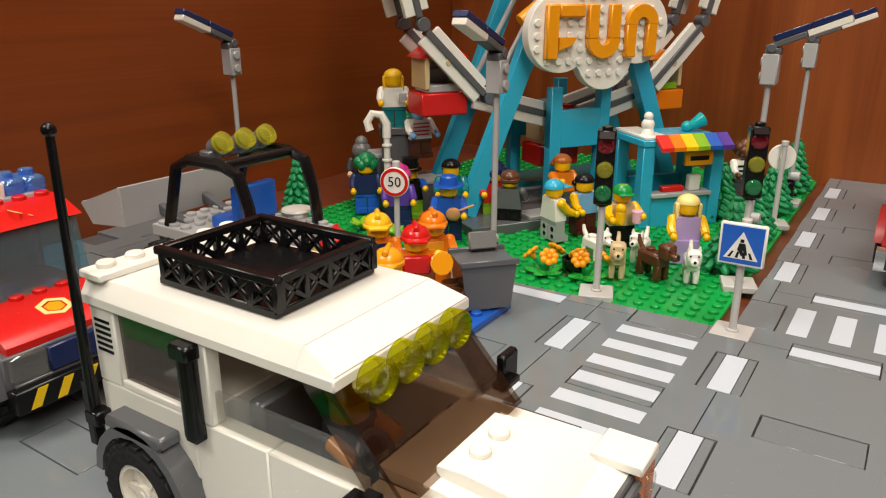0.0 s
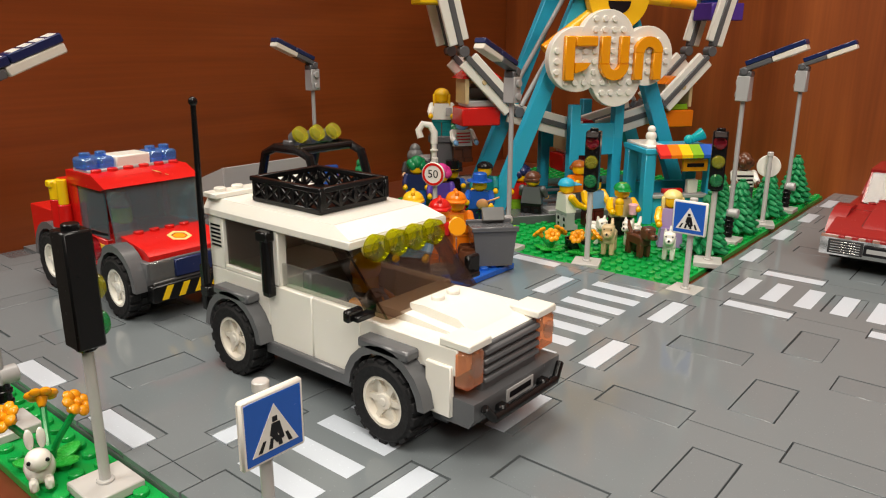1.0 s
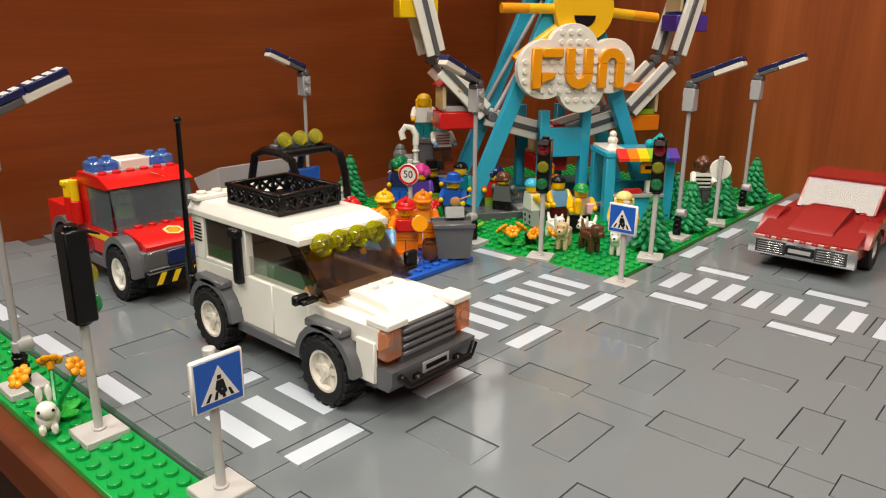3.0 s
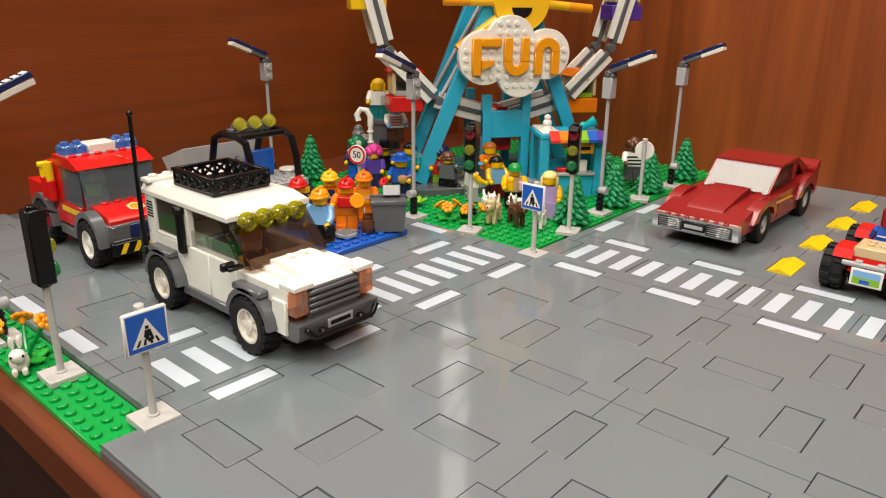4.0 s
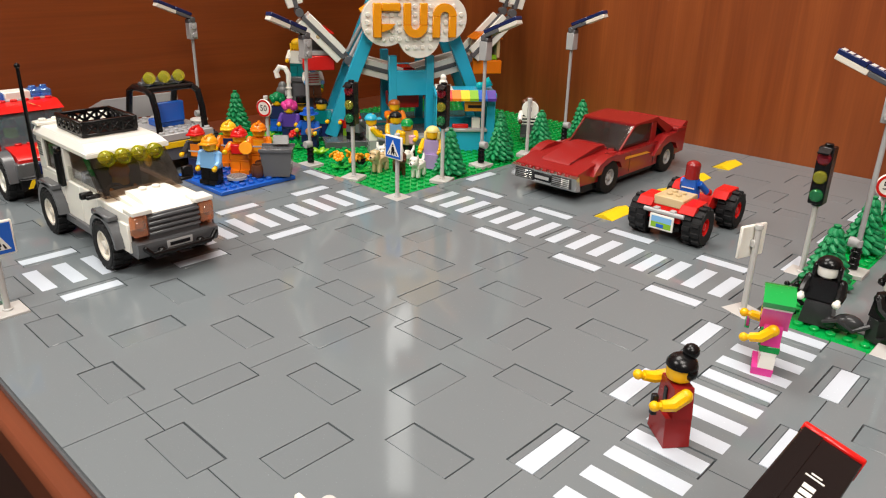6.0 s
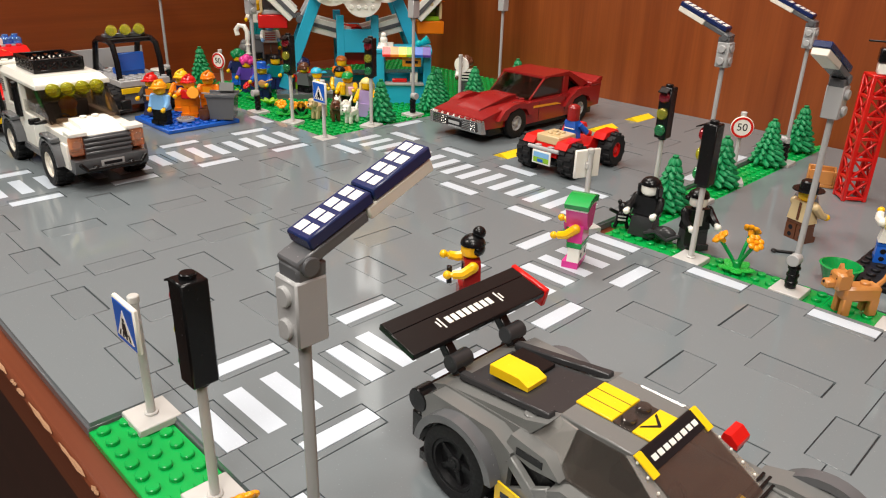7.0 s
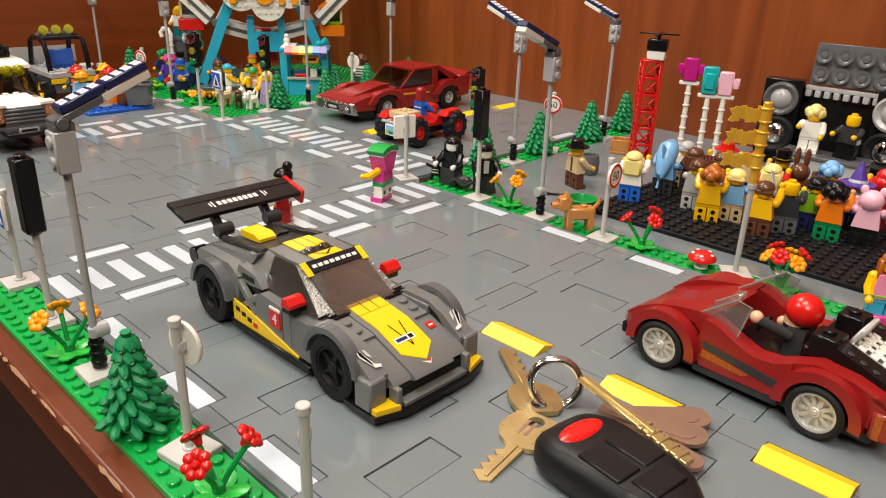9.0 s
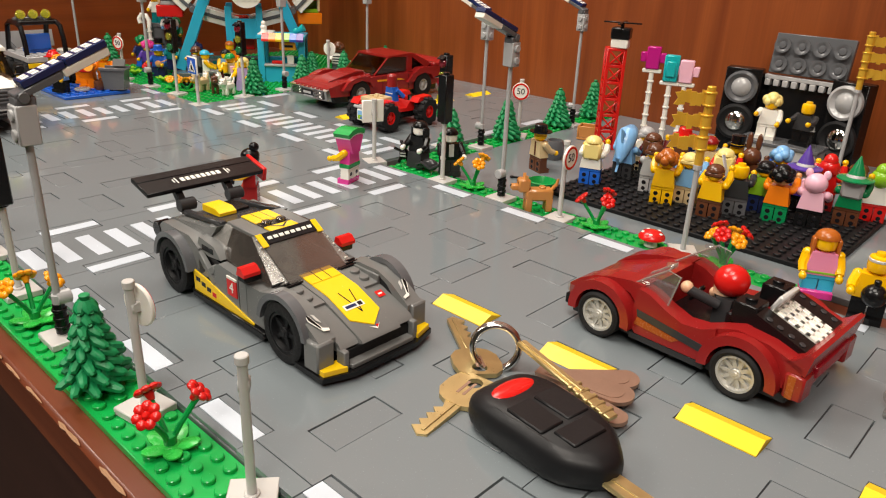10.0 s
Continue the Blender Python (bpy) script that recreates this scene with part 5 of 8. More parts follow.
def racing_car():
    t = thing("racing_car", "dark grey toy racing car with yellow stripe and high black wing", "toy car", 50.0, 1.25, 0)
    t.scale = (0.93, 0.97, 0.96)
    grey = "steel_grey"
    part("floor_pan", Shape("black").box(-8.6, -3.3, 0.35, 8.6, 3.3, 0.9, 0.06), t, "black floor")
    part("splitter", Shape("black").prism([(7.2, -3.9), (9.6, -3.9), (10.2, -2.2), (10.2, 2.2), (9.6, 3.9), (7.2, 3.9)], 0.3, 0.62, "z"), t, "black front splitter")
    b = Shape(grey)
    b.prism([(-8.8, 2.0), (-8.6, 3.9), (-7.8, 4.25), (-3.2, 4.3), (-3.2, 1.0), (-8.4, 1.0)], -2.55, 2.55, "y")
    b.prism([(-3.2, 0.9), (3.7, 0.9), (3.7, 3.05), (-3.2, 3.3)], -2.9, 2.9, "y")
    part("body", b, t, "dark grey body")
    # bonnet: a raised middle spine between two lower slabs that fall to the nose
    part("bonnet", Shape(grey).prism([(3.7, 1.6), (9.2, 1.45), (9.75, 1.72), (9.6, 1.9), (6.4, 3.1), (3.7, 3.5)], -1.35, 1.35, "y"), t, "dark grey sloping bonnet")
    for sy in (-1, 1):
        y0, y1 = both(sy, 1.38, 2.55)
        sl = Shape(grey).prism([(3.7, 1.6), (9.0, 1.45), (9.45, 1.68), (9.2, 1.95), (6.9, 2.78), (6.6, 2.86), (6.6, 3.02), (3.7, 3.42)], y0, y1, "y")
        sl.stud(5.0, sy * 1.98, 3.2).stud(5.85, sy * 1.98, 3.08)
        part("bonnet_side", sl, t, "lower bonnet slab with two studs")
        # a low well wall round the studs
        part("bonnet_rib", Shape(grey).box(4.3, *both(sy, 2.38, 2.55)[:1], 3.0, 6.6, both(sy, 2.38, 2.55)[1], 3.42, 0.04), t)
        for k in range(3):
            part("bonnet_line", Shape("black").box(3.78 + 0.26 * k, both(sy, 1.2, 2.9)[0], 3.3, 3.9 + 0.26 * k, both(sy, 1.2, 2.9)[1], 3.53 - 0.03 * k, 0.02), t)
        # front fender: a rounded crown over the wheel, falling to the corner block
        y0, y1 = both(sy, 2.55, 3.6)
        part("front_fender", Shape(grey).prism([(3.6, 2.6), (3.6, 3.3), (4.7, 3.62), (6.4, 3.62), (7.6, 3.2), (9.0, 2.3), (9.0, 2.0), (7.9, 2.3), (7.2, 3.0), (6.3, 3.42), (5.2, 3.3), (4.4, 2.6)], y0, y1, "y"), t, "dark grey front fender")
        part("corner_block", Shape(grey).box(7.95, both(sy, 2.75, 3.85)[0], 0.62, 9.2, both(sy, 2.75, 3.85)[1], 2.3, 0.1), t, "square dark grey corner block")
        part("canard", Shape(grey).box(9.1, both(sy, 2.25, 2.6)[0], 0.6, 9.8, both(sy, 2.25, 2.6)[1], 1.7, 0.06), t)
        part("splitter_end", Shape("yellow").prism([(9.0, sy * 2.5), (9.95, sy * 2.5), (9.55, sy * 3.75), (9.0, sy * 3.75)], 0.63, 0.92, "z"), t, "yellow splitter corner")
        # printed lamps, lying on the slope of the fender
        hl = Shape("white").at(8.05, sy * 2.95, 2.98, 0, 31, sy * -4)
        hl.prism([(-0.6, sy * 0.42), (-0.2, sy * 0.5), (0.65, sy * 0.1), (0.75, sy * -0.25), (0.6, sy * -0.3), (0.45, sy * 0.02), (-0.5, sy * 0.3)], 0.0, 0.04, "z")
        hl.mat("pale_grey").prism([(-0.5, sy * 0.12), (-0.1, sy * 0.08), (0.15, sy * -0.12), (-0.4, sy * -0.02)], 0.0, 0.04, "z")
        hl.mat("black").prism([(-0.55, sy * 0.4), (-0.25, sy * 0.46), (0.5, sy * 0.14), (0.4, sy * 0.1), (-0.4, sy * 0.3)], 0.03, 0.06, "z")
        part("headlight", hl, t, "white and black printed headlight")
        # doors, rear quarters and the faceted side intake
        y0, y1 = both(sy, 2.85, 3.42)
        part("door", Shape(grey).prism([(-1.5, 0.95), (-1.5, 3.1), (-0.9, 3.45), (2.0, 3.25), (2.0, 0.95)], y0, y1, "y"), t, "dark grey door")
        part("cowl_panel", Shape(grey).prism([(2.05, 0.95), (2.05, 3.2), (3.6, 3.2), (4.05, 2.5), (3.95, 0.95)], y0, y1, "y"), t)
        part("rear_quarter", Shape(grey).prism([(-8.4, 2.3), (-8.5, 3.6), (-7.8, 4.15), (-4.4, 4.15), (-3.4, 3.6), (-3.6, 1.0), (-4.1, 2.0), (-4.9, 3.3), (-6.0, 3.75), (-7.1, 3.3), (-7.8, 2.3)], *both(sy, 2.55, 3.3), "y"), t, "dark grey rear quarter panel")
        iy = both(sy, 2.7, 3.0)
        part("side_intake", Shape("black").prism([(-3.6, 1.0), (-3.4, 3.5), (-1.5, 3.2), (-1.5, 1.0)], *iy, "y"), t, "dark side intake")
        part("intake_blade", Shape(grey).beam((-3.5, sy * 3.15, 3.3), (-1.5, sy * 3.3, 1.9), 0.34, 0.5), t)
        part("intake_blade", Shape(grey).beam((-3.5, sy * 3.15, 1.6), (-1.4, sy * 3.3, 3.0), 0.3, 0.45), t)
        part("shoulder", Shape(grey).prism([(-3.9, 3.6), (-3.6, 4.3), (-1.9, 4.1), (-1.2, 3.45), (-2.6, 3.3)], *both(sy, 2.4, 3.1), "y"), t, "sloped shoulder block")
        part("shoulder_slot", Shape("black").box(-3.3, both(sy, 3.05, 3.13)[0], 3.55, -2.0, both(sy, 3.05, 3.13)[1], 3.9, 0.03), t)
        y0, y1 = both(sy, 3.42, 3.5)
        fl = part("flash", Shape("yellow").prism([(-3.9, 0.85), (-3.9, 2.2), (-2.3, 2.0), (2.7, 0.95), (2.7, 0.85)], y0, y1, "y"), t, "yellow side flash")
        o = Shape("ink")
        for k in range(4):
            o.mat("ink" if k < 3 else "red").box(-3.6 + 0.62 * k, both(sy, 3.49, 3.52)[0], 1.52 - 0.14 * k, -3.14 + 0.62 * k, both(sy, 3.49, 3.52)[1], 1.8 - 0.14 * k, 0.005)
        part("print", o, fl, "dark printed bars")
        pn = part("number_panel", Shape("red").box(0.05, y0, 1.9, 1.05, y1, 3.0, 0.01).mat("white").box(0.05, both(sy, 3.42, 3.505)[0], 2.93, 1.05, both(sy, 3.42, 3.505)[1], 3.08, 0.005), t, "red square with a white 4")
        letters("4", 0.9, 0.01, "white", pn, pose(0.55, sy * 3.51, 2.42, 90, 0, 0 if sy < 0 else 180), "number", "white number 4")
        mr = part("mirror", Shape("red").prism([(1.9, 3.85), (2.7, 3.85), (2.7, 4.05), (2.35, 4.35), (2.05, 4.35)], *both(sy, 2.85, 3.9), "y"), t, "red wing mirror")
        part("mount", Shape("black").box(1.8, both(sy, 2.7, 3.8)[0], 3.45, 2.6, both(sy, 2.7, 3.8)[1], 3.84, 0.06), mr)
        part("door_line", Shape("ink").box(1.2, both(sy, 3.42, 3.44)[0], 1.3, 1.25, both(sy, 3.42, 3.44)[1], 3.2, 0.005), t)
        part("sill", Shape("black").box(-3.9, both(sy, 3.0, 3.65)[0], 0.45, 3.9, both(sy, 3.0, 3.65)[1], 0.84, 0.06), t, "black side sill")
        for x in (-6.0, 6.0):
            wheel(t, x, sy * 3.2, 1.78, 1.35, "matt_black", 5, 0, knob=0.04, rim_r=0.68)
            arch(t, x, *both(sy, 3.3, 3.92), 1.78, 1.92, 0.34, "dark_grey", "wheel_arch", 8, 172, steps=16)
    # cabin: clear rear corners, smoked screen with a pale edge, flat roof
    part("roof", Shape(grey).box(-2.3, -1.9, 5.05, 0.95, 1.9, 5.32, 0.05), t, "dark grey flat roof")
    part("roof_hatch", Shape("smoke_dark").box(-0.6, -0.95, 5.33, 0.2, 0.95, 5.4, 0.02).stud(-0.2, -0.5, 5.4).stud(-0.2, 0.5, 5.4), t, "smoked roof tile with two studs")
    part("stripe", Shape("yellow").box(-2.3, -0.95, 5.33, -0.63, 0.95, 5.44, 0.03), t, "yellow roof stripe")
    part("stripe", Shape("yellow").box(0.23, -0.95, 5.33, 1.0, 0.95, 5.43, 0.02), t, "yellow roof stripe")
    part("roof_print", Shape("ink").prism([(0.3, -0.6), (0.85, -0.04), (0.85, 0.04), (0.3, 0.6), (0.3, 0.46), (0.7, 0.0), (0.3, -0.46)], 5.432, 5.44, "z"), t, "dark printed chevron")
    for k in (-1, 1):
        part("roof_line", Shape("ink").box(-2.3, k * 0.33 - 0.02, 5.435, -0.65, k * 0.33 + 0.02, 5.447, 0.003), t)
    hood = [(4.1, 3.42), (4.25, 3.46), (1.1, 5.36), (0.95, 5.3)]
    part("windscreen", Shape("screen_glass").prism(hood, -1.95, 1.95, "y"), t, "smoked windscreen")
    for sy in (-1, 1):
        pil = Shape("edge_glass")
        lo0, lo1, hi0, hi1 = (4.15, sy * 1.97, 3.44), (3.7, sy * 2.75, 3.42), (1.02, sy * 1.97, 5.33), (0.75, sy * 2.1, 5.3)
        pil.add([lo0, lo1, hi1, hi0, (4.05, sy * 1.97, 3.36), (3.6, sy * 2.68, 3.34), (0.66, sy * 2.03, 5.22), (0.92, sy * 1.97, 5.25)], [[0, 1, 2, 3], [7, 6, 5, 4], [0, 4, 5, 1], [1, 5, 6, 2], [2, 6, 7, 3], [3, 7, 4, 0]])
        part("screen_pillar", pil, t, "pale clear screen pillar")
        dots = Shape("white")
        for k in range(6):
            f = (k + 0.5) / 6
            dots.ball(3.95 - 3.0 * f, sy * (2.35 - 0.32 * f), 3.5 + 1.88 * f, 0.06, n=6, m=4)
        part("rivet", dots, t, "row of tiny pale rivets")
        part("side_window", Shape("screen_glass").add([(-1.5, sy * 2.72, 3.42), (3.5, sy * 2.78, 3.42), (0.7, sy * 2.1, 5.26), (-1.3, sy * 2.1, 5.22), (-1.5, sy * 2.62, 3.42), (3.4, sy * 2.68, 3.42), (0.66, sy * 2.0, 5.22), (-1.3, sy * 2.0, 5.18)], [[0, 1, 2, 3], [7, 6, 5, 4], [0, 4, 5, 1], [1, 5, 6, 2], [2, 6, 7, 3], [3, 7, 4, 0]]), t, "smoked side window")
        part("rear_pillar", Shape("edge_glass").add([(-3.2, sy * 2.5, 4.1), (-1.55, sy * 2.72, 3.45), (-1.35, sy * 2.1, 5.2), (-2.3, sy * 1.95, 5.2), (-3.2, sy * 2.4, 4.1), (-1.55, sy * 2.62, 3.45), (-1.35, sy * 2.0, 5.2), (-2.3, sy * 1.85, 5.2)], [[0, 1, 2, 3], [7, 6, 5, 4], [0, 4, 5, 1], [1, 5, 6, 2], [2, 6, 7, 3], [3, 7, 4, 0]]), t, "grey clear rear corner")
    part("window_band", Shape("ink").prism([(1.75, 4.99), (1.78, 5.03), (1.08, 5.45), (1.0, 5.42)], -1.7, 1.7, "y").mat("yellow").prism([(1.9, 4.91), (1.93, 4.96), (1.08, 5.46), (1.0, 5.42)], -2.08, -1.7, "y").prism([(1.9, 4.91), (1.93, 4.96), (1.08, 5.46), (1.0, 5.42)], 1.7, 2.08, "y"), t, "black sun band with yellow ends")
    bar = Shape("white").at(1.46, 0, 5.235, 0, 31, 0)
    for k in range(8):
        bar.box(-0.11, -1.5 + 0.39 * k, 0.0, 0.11, -1.22 + 0.39 * k, 0.03, 0.005)
    part("print", bar, t, "white printed bars")
    cab = Shape("dark_grey").box(-2.0, -2.3, 1.0, 3.0, 2.3, 3.1, 0.1).box(-1.8, -1.6, 3.0, -1.0, 1.6, 4.7, 0.15).mat("brown").ball(0.4, -0.7, 4.2, 0.62).mat("black").box(-0.2, -1.5, 3.0, 0.9, 0.2, 3.9, 0.15).at(2.2, -0.8, 3.6, 0, 60).lathe([(0.5, 0), (0.56, 0.08), (0.5, 0.16), (0.38, 0.08), (0.5, 0)], 14, False)
    part("interior", cab, t, "dark seats and steering wheel")
    # bonnet stripe in three printed tiles, then its pointed end
    st = Shape("yellow").prism([(3.75, 3.52), (4.95, 3.34), (4.95, 3.41), (3.75, 3.59)], -1.05, 1.05, "y")
    st.prism([(5.0, 3.33), (6.4, 3.12), (8.3, 2.4), (8.3, 2.46), (6.4, 3.19), (5.0, 3.4)], -1.05, 1.05, "y")
    tip = [(8.3, -1.05, 2.46), (9.1, 0.0, 2.16), (8.3, 1.05, 2.46), (8.3, -1.05, 2.39), (9.1, 0.0, 2.09), (8.3, 1.05, 2.39)]
    st.add(tip, [[0, 1, 2], [5, 4, 3], [0, 3, 4, 1], [1, 4, 5, 2]])
    part("stripe", st, t, "yellow bonnet stripe")
    ln = Shape("ink").at(4.35, 0, 3.5, 0, 8.5)
    ln.box(-0.6, -0.35, 0.0, 0.6, -0.31, 0.02, 0.003).box(-0.6, 0.31, 0.0, 0.6, 0.35, 0.02, 0.003)
    ln.at(7.2, 0, 2.885, 0, 20.5).prism([(-0.8, -0.42), (0.9, -0.05), (1.0, 0.0), (0.9, 0.05), (-0.8, 0.42), (-0.8, 0.36), (0.85, 0.0), (-0.8, -0.36)], 0.0, 0.02, "z")
    part("print", ln, t, "thin dark printed lines")
    part("print", Shape("white").at(7.55, -0.1, 2.76, 0, 20.5).box(-0.2, -0.72, 0, 0.2, 0.6, 0.015, 0.005).mat("dark_blue").box(-0.11, -0.62, 0.01, 0.11, 0.1, 0.024, 0.005).mat("ink").box(-0.14, 0.2, 0.01, 0.14, 0.5, 0.024, 0.005), t, "small white printed patch with bars")
    part("print", Shape("red").at(7.3, 1.95, 2.68, 0, 20.5).box(-0.25, -0.25, 0, 0.25, 0.25, 0.02, 0.005).mat("white").box(-0.06, -0.14, 0.015, 0.06, 0.14, 0.028, 0.005), t, "small red printed square")
    part("badge", Shape("white").at(9.22, 0, 2.07, 0, 20.5).prism([(-0.12, -0.35), (0.2, 0.0), (-0.12, 0.35), (0.05, 0.0)], 0, 0.03, "z").mat("red").prism([(-0.1, 0.05), (0.12, 0.02), (-0.06, 0.26)], 0.025, 0.04, "z"), t, "small white and red badge")
    part("grille", Shape("matt_black").box(8.8, -2.3, 0.63, 9.4, 2.3, 1.5, 0.05), t, "black front opening")
    part("nose_lip", Shape(grey).box(9.2, -2.2, 0.62, 9.95, 2.2, 0.9, 0.05), t, "dark grey lower lip")
    # engine deck with its bars and the yellow tile
    part("engine_deck", Shape("charcoal").prism([(-7.8, 4.22), (-2.5, 4.25), (-2.4, 5.05), (-4.6, 4.75)], -1.5, 1.5, "y"), t, "dark engine deck")
    for sy in (-1, 1):
        part("deck_bar", Shape("charcoal").beam((-7.6, sy * 1.75, 4.45), (-2.6, sy * 1.95, 5.1), 0.42, 0.3), t)
        part("deck_edge", Shape(grey).prism([(-7.8, 4.2), (-3.2, 4.2), (-2.4, 5.1), (-3.4, 4.75)], *both(sy, 1.55, 2.5), "y").stud(-3.5, sy * 2.05, 4.62), t, "grey deck edge with a stud")
    part("deck_vent", Shape("black").box(-6.9, 0.3, 4.6, -5.0, 1.3, 4.85, 0.04), t)
    part("deck_tile", Shape("yellow").prism([(-6.6, 4.7), (-4.5, 4.8), (-4.5, 5.0), (-5.0, 5.2), (-6.6, 5.15)], -1.15, 0.05, "y"), t, "yellow sloped deck tile")
    part("rear_light_bar", Shape("black").box(-8.9, -2.5, 3.2, -8.5, 2.5, 3.8, 0.05), t)
    part("rear_bumper", Shape("black").box(-9.2, -3.2, 1.2, -8.4, 3.2, 2.6, 0.08), t)
    for sy in (-1, 1):
        part("tail_pod", Shape("black").at(-8.7, sy * 2.9, 3.35, 90).cyl(0, 0, -0.45, 0.45, 0.55), t)
    wg = part("wing", Shape("black").at(-9.6, 0.4, 5.85, 0, 14).box(-1.15, -4.2, 0, 1.15, 4.2, 0.3, 0.04).box(-1.1, -4.18, 0.28, -0.35, 4.18, 0.34, 0.02), t, "wide black rear wing")
    part("end_plate", Shape("red").at(-9.6, 0.4, 5.85, 0, 14).box(-1.2, 4.2, -0.6, 1.2, 4.5, 0.4, 0.06).mat("black").box(-1.21, 4.18, -0.1, 0.2, 4.51, 0.1, 0.02), wg, "red end plate")
    lg = Shape("white").at(-9.6, 0.4, 5.85, 0, 14)
    for k in range(8):
        lg.box(-0.02, -1.5 + 0.37 * k, 0.29, 0.42, -1.24 + 0.37 * k, 0.32, 0.005)
    for k in (-1, 1):
        lg.box(-0.15, 0.0 + k * 1.8 - 0.04, 0.29, 0.55, k * 1.8 + 0.04, 0.32, 0.005).box(0.0, k * 2.0 - 0.04, 0.29, 0.4, k * 2.0 + 0.04, 0.32, 0.005)
    part("print", lg, wg, "white printed bars")
    for y in (-1.6, 1.9):
        part("wing_mount", Shape("black").beam((-7.9, y, 4.3), (-9.3, y, 5.85), 0.5, 0.5).mat("charcoal").at(-8.2, y + 0.25, 4.75, 90).cyl(0, 0, -0.5, 0.6, 0.42), wg)
    return t


racing_car()


# -- dark red open sports car --
def sports_car():
    t = thing("sports_car", "dark red open toy sports car with a helmeted driver doll", "toy car", 69.3, 15.7, 0, 177)
    red = "dark_red"
    part("floor_pan", Shape("charcoal").box(-6.4, -3.1, 0.5, 6.2, 3.1, 1.0, 0.06), t)
    b = Shape(red)
    b.prism([(6.7, 1.1), (6.75, 1.9), (6.2, 2.4), (2.6, 3.75), (1.6, 3.75), (1.6, 1.0), (6.4, 0.95)], -1.75, 1.75, "y")
    b.box(-2.9, -2.3, 1.0, 1.6, 2.3, 1.7, 0.05)
    b.prism([(-6.5, 1.0), (-7.0, 1.4), (-7.0, 2.7), (-5.6, 3.0), (-2.9, 3.2), (-2.9, 1.0)], -2.3, 2.3, "y")
    part("body", b, t, "dark red body")
    for sy in (-1, 1):
        # curved front wing, dipping door and swelling rear haunch
        prof = [(6.5, 1.5), (6.55, 2.2), (5.9, 2.75), (4.9, 3.25), (3.8, 3.55), (2.6, 3.75), (1.8, 3.7), (1.8, 2.6), (2.2, 2.6), (2.6, 3.0), (3.3, 3.2), (4.3, 3.1), (5.3, 2.6), (5.8, 1.9), (5.9, 1.5)]
        part("front_wing", Shape(red).prism(prof, *both(sy, 1.78, 3.1), "y"), t, "dark red curved front wing")
        door = [(1.8, 1.0), (2.3, 1.6), (1.9, 3.65), (1.2, 3.5), (0.2, 3.0), (-0.8, 2.65), (-1.8, 2.75), (-2.6, 3.1), (-2.6, 1.5), (-2.2, 1.0)]
        part("door", Shape(red).prism(door, *both(sy, 2.3, 3.45), "y"), t, "dark red dipped door")
        hn = [(-2.6, 1.8), (-2.6, 3.1), (-3.6, 3.45), (-5.2, 3.3), (-6.9, 2.75), (-6.9, 1.4), (-6.1, 1.4), (-5.7, 2.4), (-4.9, 3.0), (-3.6, 3.05), (-2.9, 2.6)]
        part("rear_haunch", Shape(red).prism(hn, *both(sy, 2.3, 3.3), "y"), t, "dark red rear haunch")
        part("rear_corner", Shape(red).box(-7.15, both(sy, 2.2, 3.4)[0], 1.0, -6.2, both(sy, 2.2, 3.4)[1], 2.35, 0.1), t, "dark red bumper block")
        part("tail_flash", Shape("burnt_orange").box(-6.75, both(sy, 3.38, 3.44)[0], 1.05, -6.4, both(sy, 3.38, 3.44)[1], 2.3, 0.02), t, "orange printed strip")
        part("flash", Shape("charcoal").prism([(1.75, 2.05), (1.85, 2.45), (-2.5, 1.9), (-2.5, 1.45)], *both(sy, 3.45, 3.49), "y"), t, "dark side flash")
        part("flash", Shape("burnt_orange").prism([(1.9, 1.55), (1.75, 2.0), (-0.8, 1.65), (-0.4, 1.4)], *both(sy, 3.45, 3.48), "y"), t, "orange side flash")
        part("sill", Shape("charcoal").box(-2.3, both(sy, 2.6, 3.4)[0], 0.55, 2.2, both(sy, 2.6, 3.4)[1], 0.98, 0.05), t)
        gl = Shape("clear_glass").add([(2.6, sy * 2.95, 3.55), (2.55, sy * 1.3, 3.7), (0.95, sy * 1.5, 4.9), (0.75, sy * 2.75, 4.9), (2.5, sy * 2.9, 3.5), (2.45, sy * 1.3, 3.64), (0.9, sy * 1.5, 4.82), (0.7, sy * 2.7, 4.82)], [[0, 1, 2, 3], [7, 6, 5, 4], [0, 4, 5, 1], [1, 5, 6, 2], [2, 6, 7, 3], [3, 7, 4, 0]])
        gl.add([(2.6, sy * 2.97, 3.55), (0.75, sy * 2.78, 4.9), (0.0, sy * 2.78, 4.75), (0.35, sy * 3.0, 3.1), (2.5, sy * 2.89, 3.55), (0.75, sy * 2.7, 4.9), (0.0, sy * 2.7, 4.75), (0.35, sy * 2.92, 3.1)], [[0, 1, 2, 3], [7, 6, 5, 4], [0, 4, 5, 1], [1, 5, 6, 2], [2, 6, 7, 3], [3, 7, 4, 0]])
        gl.cyl(0.95, sy * 2.1, 4.86, 5.05, 0.3)
        ws = part("windscreen", gl, t, "clear angled screen with a stud on top")
        part("screen_edge", Shape("edge_glass").sweep([(2.6, sy * 2.97, 3.55), (0.75, sy * 2.77, 4.92), (0.0, sy * 2.77, 4.77), (0.35, sy * 2.98, 3.1)], 0.05, 6), ws)
        part("screen_edge", Shape("edge_glass").sweep([(0.75, sy * 2.75, 4.92), (0.95, sy * 1.5, 4.92), (2.55, sy * 1.3, 3.7)], 0.05, 6), ws)
